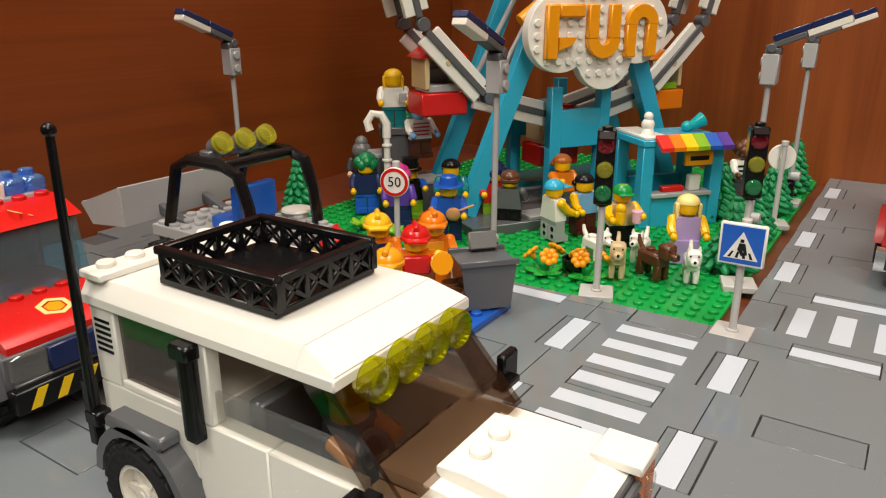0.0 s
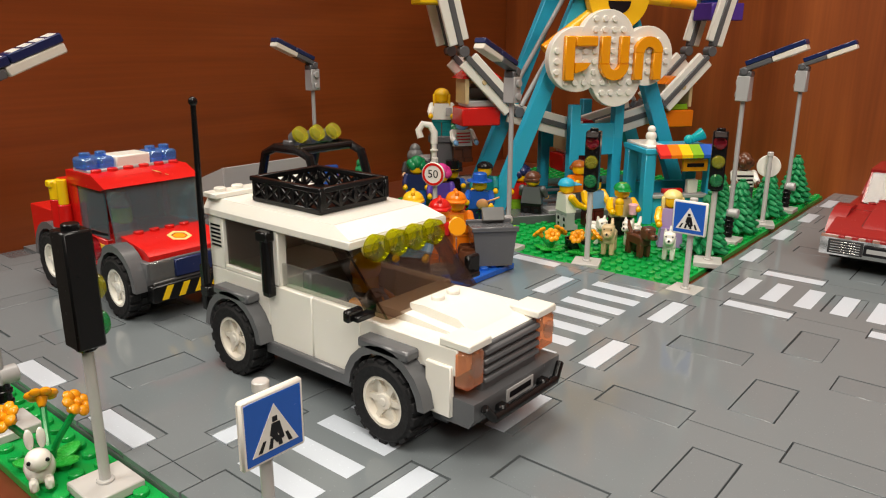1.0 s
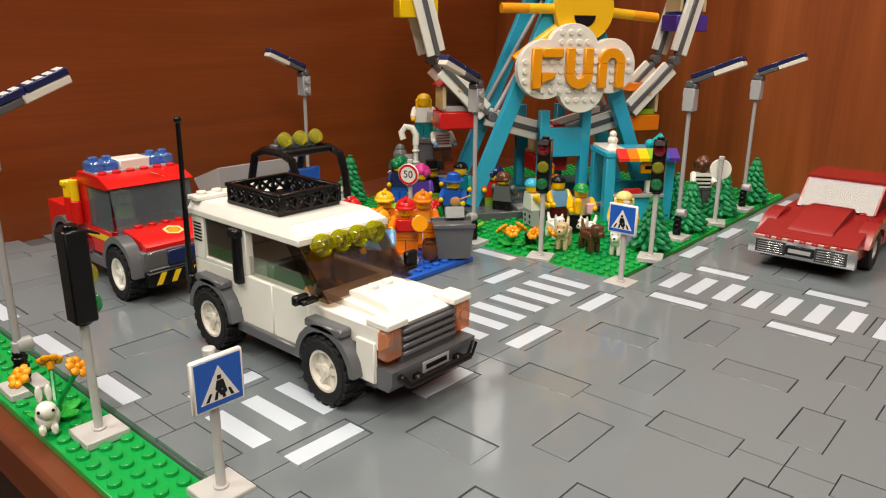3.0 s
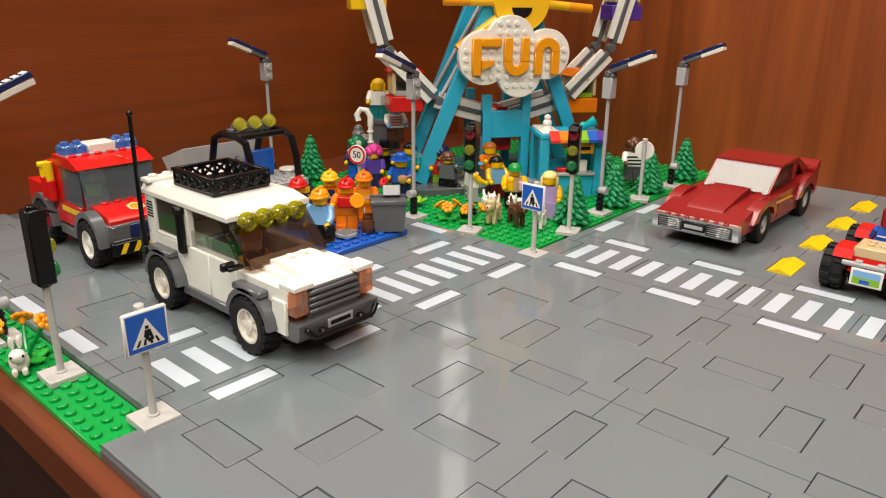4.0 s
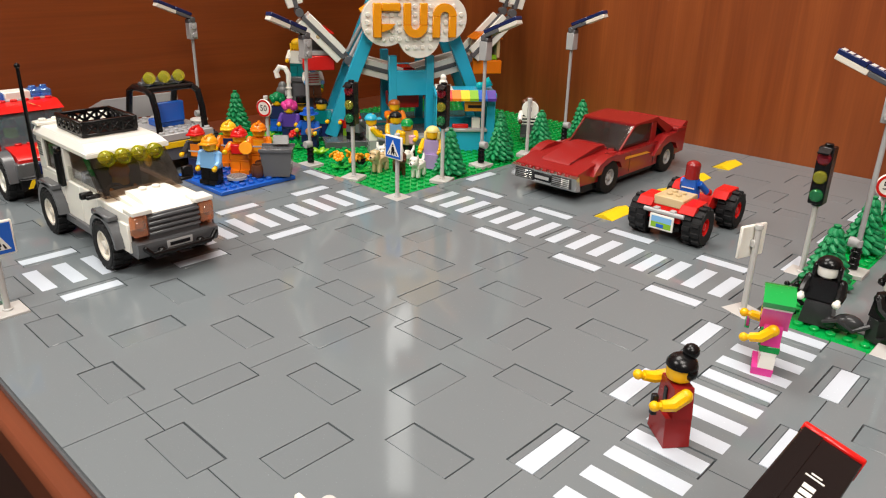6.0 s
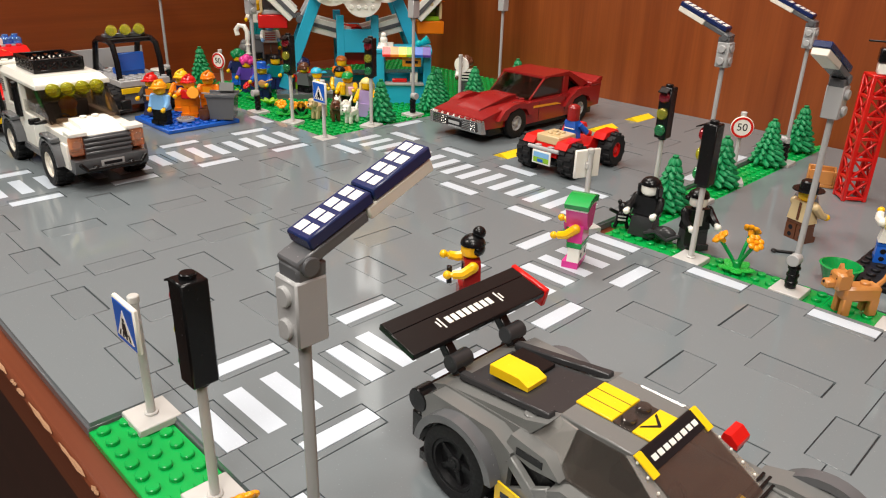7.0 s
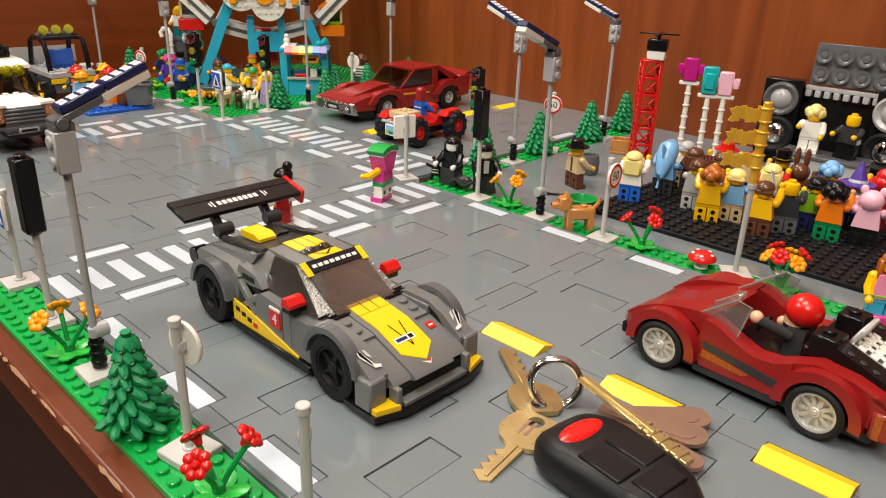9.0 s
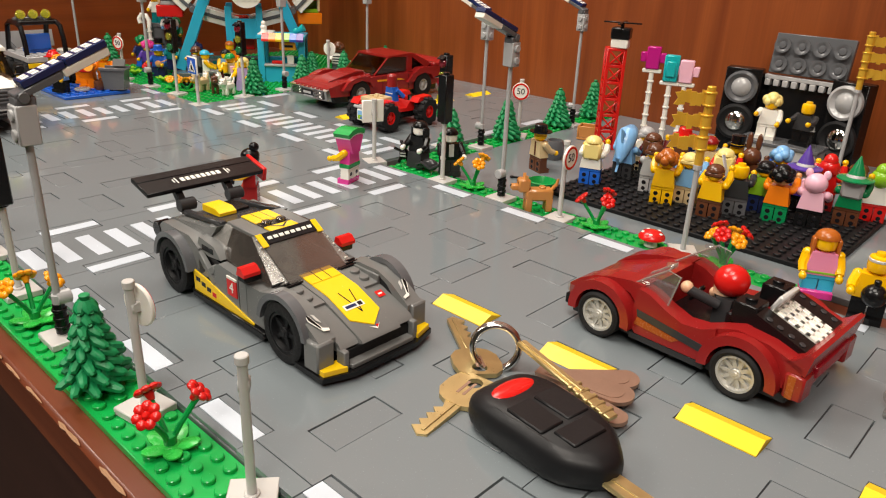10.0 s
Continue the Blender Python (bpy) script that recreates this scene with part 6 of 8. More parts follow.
        part("headlight", Shape("clear_glass").box(6.2, both(sy, 1.85, 3.12)[0], 1.6, 6.72, both(sy, 1.85, 3.12)[1], 2.15, 0.06).mat("trans_orange").box(6.3, both(sy, 1.9, 3.05)[0], 1.62, 6.66, both(sy, 1.9, 3.05)[1], 1.85, 0.04), t, "clear and orange headlight")
        for x in (4.0, -4.1):
            wheel(t, x, sy * 3.3, 1.36, 1.3, "rim_silver", 10, 0, knob=0.04, rim_r=0.74)
            arch(t, x, *both(sy, 2.9, 3.9), 1.36, 1.5, 0.52, red, "wheel_arch", -6, 186, "rounded dark red wheel arch", 18)
        # black rear slopes with a row of small holes
        part("rear_slope", Shape("black").prism([(-3.9, 3.3), (-3.9, 4.15), (-6.6, 3.15), (-6.6, 2.85)], *both(sy, 1.15, 2.35), "y"), t, "black sloped rear deck")
        holes = Shape("charcoal").at(-5.3, sy * 2.0, 3.65, 0, -20.3)
        for k in range(4):
            holes.cyl(-1.0 + 0.62 * k, 0.0, -0.02, 0.03, 0.17, n=10)
        part("vent_hole", holes, t)
        part("engine_block", Shape("black").box(-3.95, both(sy, 0.95, 2.3)[0], 3.2, -2.7, both(sy, 0.95, 2.3)[1], 4.4, 0.06).stud(-3.3, sy * 1.6, 4.38), t, "black brick with a stud")
    sl = Shape("pale_grey")
    for k in range(6):
        sl.at(-2.6 - 0.28 * k, -3.1, 3.13 + 0.05 * k, 0, 12).box(-0.09, -0.14, 0, 0.07, 0.2, 0.06, 0.02)
    part("vent", sl, t, "row of pale printed louvres")
    part("cockpit", Shape("black").box(-2.7, -2.2, 1.72, 1.4, 2.2, 2.0, 0.05).box(-2.9, -2.2, 1.9, -2.4, 2.2, 3.6, 0.08), t)
    v = Shape("white").at(-5.5, 0, 3.5, 0, -20).box(-1.3, -1.05, -0.2, 1.4, 1.05, -0.02, 0.02)
    for k in range(5):
        v.box(-1.3 + 0.6 * k, -1.05, -0.15, -1.0 + 0.6 * k, 1.05, 0.12, 0.04)
    for k in range(4):
        v.box(-1.3, -1.05 + 0.6 * k, -0.15, 1.4, -0.75 + 0.6 * k, 0.12, 0.04)
    part("engine_grille", v, t, "white lattice engine cover")
    part("grille_flap", Shape("pale_grey").at(-4.1, 0, 3.9, 0, -25).box(-0.15, -1.0, 0.0, 0.15, 1.0, 1.0, 0.1), t, "pale grey raised flap")
    part("tail_lip", Shape(red).prism([(-6.0, 2.85), (-6.5, 3.1), (-7.05, 3.6), (-7.25, 3.5), (-7.05, 2.4)], -3.3, 3.3, "y"), t, "dark red upturned tail lip")
    part("tail_light", Shape("trans_red").box(-7.22, -2.1, 1.9, -6.95, 2.1, 2.5, 0.05), t, "translucent red tail lamp")
    part("bumper", Shape("black").box(6.0, -3.1, 0.8, 6.8, 3.1, 1.45, 0.06), t)
    d = Shape("charcoal").prism([(-0.9, 1.9), (0.9, 1.9), (0.7, 3.5), (-0.7, 3.5)], -2.0, -1.1, "x").rod((-1.4, -0.8, 3.1), (-0.3, -1.4, 2.7), 0.28).rod((-1.4, 0.8, 3.1), (0.1, 1.5, 3.7), 0.28)
    d.mat("red").ball(-1.5, 0, 4.35, 0.95, 0.92, 0.88).mat("peach").cyl(-1.2, 0, 3.5, 4.2, 0.58).ball(-0.1, -1.4, 2.7, 0.3).ball(0.2, 1.5, 3.8, 0.34)
    part("driver_doll", d, t, "plain toy driver with a round red helmet")
    part("steering_wheel", Shape("black").at(0.2, 0, 2.9, 0, 60).lathe([(0.55, 0), (0.6, 0.08), (0.55, 0.16), (0.42, 0.08), (0.55, 0)], 14, False), t)
    return t


sports_car()

# ---- ferris wheel: local x along the wheel's plane, local -y towards the viewer's side ----
def ferris_wheel():
    t = thing("ferris_wheel", "toy ferris wheel with azure legs, white rims and a cloud sign", "ferris wheel", -22.4, 45.6, -0.4, 57)
    CZ, R = 22.7, 15.0
    part("platform", Shape("dark_grey").box(-11, -6.5, 0, 11, 6.5, 0.8, 0.05).mat("teal").box(-10.5, 2.0, 0.8, 10.5, 6.3, 1.6, 0.05).mat("light_grey").box(-6, -6.4, 0.8, 6, -4.4, 1.1, 0.04), t, "dark grey and teal platform")
    for y in (-3.2, 3.2):
        for sx in (-1, 1):
            leg = Shape("azure").beam((sx * 10.0, y, 0.9), (sx * 1.2, y, CZ - 0.3), 1.5, 0.95, 0.06, up=(0, 1, 0))
            part("leg", leg, t, "azure slanted leg")
        for sx in (-1, 1):
            part("post", Shape("azure").box(sx * 2.3 - 0.5, y - 0.45, 0.8, sx * 2.3 + 0.5, y + 0.45, 10.4, 0.06), t, "azure upright")
        part("cross_panel", Shape("azure").box(-2.8, y - 0.4, 5.6, 2.8, y + 0.4, 8.6, 0.06), t, "azure panel")
    part("axle", Shape("light_grey").at(0, 0, CZ, 90).cyl(0, 0, -4.2, 4.2, 0.8).cyl(0, 0, -2.6, 2.6, 1.6), t)
    n = 12
    for y in (-1.9, 1.9):
        rim = part("rim", Shape("dark_grey").at(0, y, CZ, 90).lathe([(1.4, -0.3), (1.8, -0.3), (1.8, 0.3), (1.4, 0.3), (1.4, -0.3)], 20, False), t, "wheel rim")
        for k in range(n):
            a0, a1 = 2 * math.pi * (k + 0.07) / n, 2 * math.pi * (k + 0.93) / n
            p = [(R * math.cos(a), y, CZ + R * math.sin(a)) for a in (a0, a1)]
            part("segment", Shape("dark_grey").beam(*p, 0.5, 0.85, 0.05, up=(0, 1, 0)), rim)
            q = [(rr * math.cos(a), y, CZ + rr * math.sin(a)) for rr in (R + 0.55, R - 0.55) for a in (a0 + 0.02, a1 - 0.02)]
            part("tile", Shape("white").beam(q[0], q[1], 0.85, 0.45, 0.06, up=(0, 1, 0)), rim, "white rim tile")
            part("tile", Shape("white").beam(q[2], q[3], 0.85, 0.45, 0.06, up=(0, 1, 0)), rim, "white rim tile")
            c = 2 * math.pi * k / n
            part("joint", Shape("dark_grey").at(R * math.cos(c), y, CZ + R * math.sin(c), 90).cyl(0, 0, -0.5, 0.5, 0.5), rim)
            if k % 2 == 0:
                part("spoke", Shape("light_grey").rod((1.5 * math.cos(c), y, CZ + 1.5 * math.sin(c)), ((R - 0.6) * math.cos(c), y, CZ + (R - 0.6) * math.sin(c)), 0.22), rim)
    for k, (key, seat) in enumerate((("red", "white"), ("red", "light_grey"), ("yellow", "dark_blue"), ("blue", "white"), ("orange", "red"), ("dark_red", "white"), ("purple", "blue"), ("orange", "lime"))):
        a = radians(-92 - 45 * k)
        cx, cz = R * math.cos(a), CZ + R * math.sin(a)
        g = part("gondola", Shape("tan").box(cx - 1.6, -1.4, cz - 2.0, cx - 1.2, 1.4, cz + 0.4, 0.05).box(cx + 1.2, -1.4, cz - 2.0, cx + 1.6, 1.4, cz + 0.4, 0.05).rod((cx, -2.2, cz), (cx, 2.2, cz), 0.25), t, "swinging gondola")
        part("tub", Shape(key).box(cx - 1.9, -1.5, cz - 4.0, cx + 1.9, 1.5, cz - 2.3, 0.1), g, key.replace("_", " ") + " gondola tub")
        part("seat", Shape(seat).box(cx - 1.4, -1.2, cz - 2.3, cx + 1.4, 1.2, cz - 1.7, 0.1).box(cx - 1.4, 0.7, cz - 1.8, cx + 1.4, 1.2, cz - 0.6, 0.1), g)
        part("canopy", Shape(key).prism([(cx - 2.0, cz + 0.3), (cx + 2.0, cz + 0.3), (cx + 1.0, cz + 1.0), (cx - 1.0, cz + 1.0)], -1.5, 1.5, "y"), g)
    # the cloud sign, hung before the hub
    cl = Shape("white")
    lobes = ((-3.7, 0.2, 3.1), (3.9, 0.5, 2.9), (-0.6, 1.9, 3.0), (0.6, -1.7, 2.7), (0.0, 0.0, 3.3))
    for k, (u, w, r) in enumerate(lobes):
        cl.at(u, -4.6 - 0.008 * k, 14.4 + w, 90).cyl(0, 0, 0, 0.9, r, n=32)
        cl.at()
    sign = part("cloud_sign", cl, t, "white cloud-shaped sign")
    sign.scale, sign.location = (0.92, 1, 0.92), (0, 0, 14.0 * 0.08 * U)
    st = Shape("white")
    for i in range(-7, 8):
        for j in range(-5, 6):
            if any((i - u) ** 2 + (j - w) ** 2 < (r - 0.45) ** 2 for u, w, r in lobes):
                st.at(i, -5.5, 14.4 + j, 90).cyl(0, 0, -0.05, 0.2, 0.3, n=10)
    ob = part("stud_field", st, sign, "white studs all over the cloud")
    ob["kind"] = "stuff"
    y0, y1, z0, z1 = -6.1, -5.55, 12.6, 16.8
    part("letter_f", Shape("amber").box(-5.4, y0, z0, -4.3, y1, z1, 0.12).box(-4.28, y0, z1 - 1.0, -1.9, y1, z1, 0.12).prism([(-4.28, 14.3), (-2.6, 14.3), (-3.1, 13.7), (-4.28, 13.3)], y0, y1, "y"), sign, "orange moulded letter F")

    def bow(cx, up):
        out, inn = [], []
        for k in range(11):
            a = math.pi * k / 10
            out.append((cx + 1.55 * math.cos(a), up * 1.55 * math.sin(a)))
            inn.append((cx + 0.55 * math.cos(a), up * 0.55 * math.sin(a)))
        return out, inn

    for name, cx, up in (("letter_u", 0.0, -1), ("letter_n", 3.75, 1)):
        out, inn = bow(cx, up)
        zc = z0 + 1.55 if up < 0 else z1 - 1.55
        s = Shape("amber")
        for k in range(10):
            s.prism([(out[k][0], zc + out[k][1]), (out[k + 1][0], zc + out[k + 1][1]), (inn[k + 1][0], zc + inn[k + 1][1]), (inn[k][0], zc + inn[k][1])], y0, y1, "y")
        for sx in (-1, 1):
            xa, xb = sorted((cx + sx * 0.55, cx + sx * 1.55))
            s.box(xa, y0, min(zc, z1 if up < 0 else z0), xb, y1, max(zc, z1 if up < 0 else z0), 0.08)
        part(name, s, sign, "orange moulded letter " + ("U" if up < 0 else "n"))
    # the smiling sun on the hub
    s = Shape("sun_yellow").at(0.8, -3.9, 20.2, 90).cyl(0, 0, 0, 0.9, 3.1, n=30)
    sun = part("sun", s, t, "yellow round sun face")
    m = [(1.15 * math.cos(math.pi + math.pi * k / 10), 1.1 * math.sin(math.pi + math.pi * k / 10)) for k in range(11)]
    part("smile", Shape("ink").at(0.8, 0, 19.6).prism(m, -4.86, -4.8, "y"), sun, "dark half-round mouth shape")
    for a in (-145, -5, 45, 90, 135, 180):
        c, sn = math.cos(radians(a)), math.sin(radians(a))
        ry = Shape("sun_yellow").rod((0.8 + 2.6 * c, -4.0, 20.2 + 2.6 * sn), (0.8 + 5.6 * c, -4.0, 20.2 + 5.6 * sn), 0.5).mat("amber").rod((0.8 + 5.6 * c, -4.0, 20.2 + 5.6 * sn), (0.8 + 8.4 * c, -4.0, 20.2 + 8.4 * sn), 0.5)
        part("ray", ry, sun, "yellow ray with an orange tip")
    return t


ferris_wheel()


def ticket_stall():
    t = thing("ticket_stall", "azure toy ticket stall with a rainbow awning", "stall", -13.0, 46.2, -0.4, 48)
    for sx in (-1, 1):
        for sy in (-1, 1):
            part("post", Shape("azure").box(sx * 3.0 - 0.5, sy * 2.0 - 0.5, 0, sx * 3.0 + 0.5, sy * 2.0 + 0.5, 6.4, 0.06), t, "azure corner post")
    part("counter", Shape("azure").box(-2.5, -2.4, 0, 2.5, -1.6, 2.4, 0.06).mat("light_grey").box(-2.6, -2.7, 2.4, 2.6, -1.5, 2.75, 0.06), t, "azure counter with a grey top")
    part("back_wall", Shape("azure").box(-2.5, 1.7, 0, 2.5, 2.3, 3.2, 0.06), t)
    part("roof", Shape("azure").box(-3.6, -2.6, 6.4, 3.6, 2.6, 6.9, 0.06).mat("white").box(-3.4, -2.4, 6.9, -1.4, 2.4, 7.15, 0.05), t, "azure and white roof plate")
    for k, key in enumerate(("rainbow_red", "orange", "yellow", "lime", "blue", "purple")):
        x = -2.2 + 1.02 * k
        part("awning_strip", Shape(key).prism([(-2.6, 6.95), (-2.6, 7.3), (-3.7, 6.5), (-3.7, 6.2)], x - 0.5, x + 0.5, "x"), t, key.replace("rainbow_", "") + " awning strip")
    pl = part("sign", Shape("amber").box(-0.2, -3.0, 4.9, 2.2, -2.7, 6.0, 0.06), t, "orange sign with a dark bar")
    part("print", Shape("ink").box(0.2, -3.04, 5.3, 1.8, -2.98, 5.65, 0.005), pl)
    part("ticket_box", Shape("red").box(-1.5, -2.3, 2.75, 0.4, -1.7, 3.2, 0.08), t, "red box on the counter")
    part("till", Shape("white").box(0.8, -2.3, 2.75, 1.8, -1.7, 4.0, 0.08), t, "white till on the counter")
    part("ice_cream", Shape("white").cyl(-2.6, -1.2, 7.1, 7.7, 0.55, 0.4).ball(-2.6, -1.2, 7.9, 0.5).ball(-2.6, -1.2, 8.5, 0.36), t, "white swirl on the roof")
    part("megaphone", Shape("turquoise").rod((2.0, 0.5, 7.2), (3.2, 0.3, 7.9), 0.3, 0.6).ball(1.9, 0.5, 7.3, 0.45), t, "turquoise horn on the roof")
    return t


ticket_stall()


# ---- toy dolls: each one plain mesh; local front is -y ----
def doll(x, y, rz, torso, legs, hair="", hat="", skin="skin", z=-0.2, arms=(40, 40), label="", sleeves="", extra=None, sit=False, dress="", grip=""):
    s = Shape(legs)
    arm, hand = sleeves or torso, grip or skin
    up = 0.0
    if dress:
        s.mat(dress).prism([(-0.98, 0), (0.98, 0), (0.8, 1.55), (-0.8, 1.55)], -0.75, 0.55, "y")
    elif sit:
        s.box(-0.95, -1.6, 0, -0.05, 0.3, 0.55, 0.06).box(0.05, -1.6, 0, 0.95, 0.3, 0.55, 0.06).box(-0.95, -0.4, 0.4, 0.95, 0.4, 0.75, 0.05)
        up = -0.8
    else:
        for a, b in ((-0.95, -0.04), (0.04, 0.95)):
            s.prism([(-0.72, 0), (0.38, 0), (0.42, 1.1), (0.36, 1.3), (-0.36, 1.3), (-0.42, 0.4), (-0.72, 0.4)], a, b, "x")
            s.mat("ink").at((a + b) / 2, 0.33, 0.35, -90).cyl(0, 0, 0, 0.07, 0.2, n=10).at((a + b) / 2, 0.38, 0.9, -90).cyl(0, 0, 0, 0.05, 0.2, n=10).at().mat(legs)
        s.box(-0.96, -0.42, 1.25, 0.96, 0.42, 1.55, 0.05)
    z0 = 1.55 + up
    s.mat(torso).prism([(-0.97, z0), (0.97, z0), (0.74, z0 + 1.55), (-0.74, z0 + 1.55)], -0.48, 0.48, "y")
    for sx, ang in ((-1, arms[0]), (1, arms[1])):
        sh = Vector((sx * 0.95, 0, z0 + 1.3))
        d = Vector((sx * 0.2, -math.sin(radians(ang)), -math.cos(radians(ang)))).normalized()
        elbow = sh + d * 0.75
        d2 = Vector((sx * -0.05, -math.sin(radians(ang + 28)), -math.cos(radians(ang + 28)))).normalized()
        wrist = elbow + d2 * 0.55
        s.mat(arm).ball(*sh, 0.34, n=9, m=6).sweep([sh, elbow, wrist], [0.33, 0.31, 0.27], 8)
        s.mat(hand).sweep([wrist, wrist + d2 * 0.15], 0.17, 7).ball(*(wrist + d2 * 0.32), 0.26, n=9, m=6)
    zh = z0 + 1.55
    s.mat(skin).at(0, 0, zh).lathe([(0.3, 0), (0.42, 0.12), (0.58, 0.2), (0.64, 0.4), (0.64, 0.95), (0.58, 1.1), (0.34, 1.16), (0.3, 1.36)], 16).at()
    if hair in ("", None):
        pass
    else:
        key, style = hair
        s.mat(key)
        if style == "short":
            s.ball(0, 0.06, zh + 0.84, 0.76, 0.76, 0.6, 14, 8, 0, 90).at(0, 0.3, zh + 0.42).box(-0.72, -0.1, 0, 0.72, 0.46, 0.45, 0.15).at()
        elif style == "long":
            s.ball(0, 0.06, zh + 0.86, 0.78, 0.76, 0.62, 14, 8, 0, 90).box(-0.82, -0.05, zh - 0.7, 0.82, 0.72, zh + 0.85, 0.2).box(-0.86, -0.35, zh - 0.3, -0.6, 0.3, zh + 0.9, 0.12).box(0.6, -0.35, zh - 0.3, 0.86, 0.3, zh + 0.9, 0.12)
        elif style == "bun":
            s.ball(0, 0.06, zh + 0.85, 0.76, 0.76, 0.6, 14, 8, 0, 90).ball(0, 0.4, zh + 1.55, 0.4).ball(0, 0.3, zh + 0.6, 0.74, 0.5, 0.5)
        elif style == "puff":
            for k in range(9):
                a = k * 0.7
                s.ball(0.6 * math.cos(a), 0.15 + 0.55 * math.sin(a), zh + 0.8 + 0.25 * (k % 2), 0.45, n=9, m=6)
            s.ball(0, 0.1, zh + 1.1, 0.7)
    if hat:
        key, style = hat
        s.mat(key)
        if style == "helmet":
            s.ball(0, 0.05, zh + 0.86, 0.78, 0.8, 0.66, 16, 8, 0, 90).at(0, 0.02, zh + 0.82).lathe([(0.76, -0.12), (0.84, -0.1), (0.84, 0.04), (0.76, 0.12)], 18, False).at().prism([(-0.62, -0.7), (-0.5, -1.08), (0.5, -1.08), (0.62, -0.7)], zh + 0.76, zh + 0.87, "z").box(-0.16, -0.62, zh + 1.2, 0.16, 0.66, zh + 1.6, 0.12)
        elif style == "cap":
            s.ball(0, 0.05, zh + 0.75, 0.74, 0.76, 0.66, 14, 8, 0, 90).box(-0.55, -1.2, zh + 0.72, 0.55, -0.5, zh + 0.84, 0.06)
        elif style == "brim":
            s.at(0, 0, zh + 0.8).lathe([(0.7, 0.02), (1.15, 0.08), (1.12, 0.16), (0.68, 0.14), (0.62, 0.72), (0.5, 0.82), (0.05, 0.78)], 18).at()
        elif style == "witch":
            s.at(0, 0, zh + 0.85).lathe([(0.6, 0.0), (1.4, -0.05), (1.4, 0.05), (0.72, 0.2), (0.5, 0.8), (0.26, 1.4), (0.05, 1.9)], 16).at()
        elif style == "top":
            s.at(0, 0, zh + 0.85).lathe([(0.6, 0.0), (0.95, 0.0), (0.95, 0.1), (0.62, 0.12), (0.66, 0.95), (0.1, 0.97)], 16).at()
        elif style == "peaked":
            s.at(0, 0, zh + 0.7).lathe([(0.66, 0), (0.66, 0.25), (0.95, 0.5), (0.9, 0.62), (0.1, 0.68)], 16).at().mat("black").box(-0.5, -1.0, zh + 0.68, 0.5, -0.5, zh + 0.8, 0.05)
        elif style == "hood":
            s.ball(0, 0.1, zh + 0.6, 0.86, 0.86, 0.85, 14, 10).ball(0, 0.15, zh + 1.2, 0.6, 0.6, 0.7)
        elif style == "ears":
            s.ball(0, 0.08, zh + 0.6, 0.88, 0.85, 0.82, 14, 10).ball(-0.65, 0, zh + 1.35, 0.3, 0.2, 0.4).ball(0.65, 0, zh + 1.35, 0.3, 0.2, 0.4).ball(0, -0.85, zh + 0.5, 0.26, 0.18, 0.2)
        elif style == "rabbit":
            s.ball(0, 0.08, zh + 0.6, 0.84, 0.82, 0.82, 14, 10).ball(-0.4, 0.1, zh + 1.9, 0.26, 0.2, 0.85).ball(0.4, 0.1, zh + 1.9, 0.26, 0.2, 0.85)
        elif style == "shark":
            # a shark's head and back arched over the doll, snout forward, fin and tail behind
            s.sweep([(0, 1.5, zh - 1.3), (0, 1.0, zh - 0.5), (0, 0.45, zh + 0.45), (0, -0.15, zh + 1.05), (0, -0.95, zh + 1.25), (0, -1.6, zh + 1.15)], [0.25, 0.62, 0.92, 0.95, 0.68, 0.2], 12)
            s.prism([(0.5, zh + 1.1), (1.7, zh + 1.9), (1.35, zh + 0.6)], -0.1, 0.1, "x").prism([(1.3, zh - 1.0), (2.3, zh - 0.7), (1.7, zh - 1.5), (2.0, zh - 2.1)], -0.1, 0.1, "x")
            s.mat("white").ball(0, -0.75, zh + 0.75, 0.55, 0.75, 0.3, 12, 8)
        elif style == "melon":
            # a slice standing on its point: pink flesh, pale band and a thick green rind on top
            s.mat("hot_pink").prism([(-0.62, zh - 0.3), (0.62, zh - 0.3), (1.2, zh + 1.1), (0.6, zh + 1.28), (0.0, zh + 1.34), (-0.6, zh + 1.28), (-1.2, zh + 1.1)], -0.72, 0.72, "y")
            s.mat("white").prism([(-1.22, zh + 1.08), (-0.62, zh + 1.26), (0.0, zh + 1.32), (0.62, zh + 1.26), (1.22, zh + 1.08), (1.27, zh + 1.2), (0.64, zh + 1.4), (0.0, zh + 1.46), (-0.64, zh + 1.4), (-1.27, zh + 1.2)], -0.74, 0.74, "y")
            s.mat("grass_green").prism([(-1.27, zh + 1.19), (-0.64, zh + 1.39), (0.0, zh + 1.45), (0.64, zh + 1.39), (1.27, zh + 1.19), (1.45, zh + 1.55), (0.75, zh + 1.82), (0.0, zh + 1.9), (-0.75, zh + 1.82), (-1.45, zh + 1.55)], -0.8, 0.8, "y")
            s.mat("ink")
            for k in range(6):
                s.ball(-0.6 + 0.6 * (k % 3), -0.73, zh + 0.85 - 0.65 * (k // 3), 0.06, 0.03, 0.1, 7, 4)
            s.mat("skin").ball(0.1, -0.72, zh + 0.5, 0.36, 0.06, 0.3, 12, 6)
    if extra:
        extra(s, z0)
    return single("toy_doll", s, label or "plain toy block doll standing on the plate", "toy doll", x, y, z, rz, "toy dolls")


def vest(key, bar="light_grey"):
    def draw(s, z0):
        s.mat(key).box(-0.5, -0.53, z0 + 0.15, 0.5, -0.45, z0 + 1.4, 0.02).mat(bar).box(-0.75, -0.55, z0 + 0.6, 0.75, -0.47, z0 + 0.75, 0.01)
    return draw


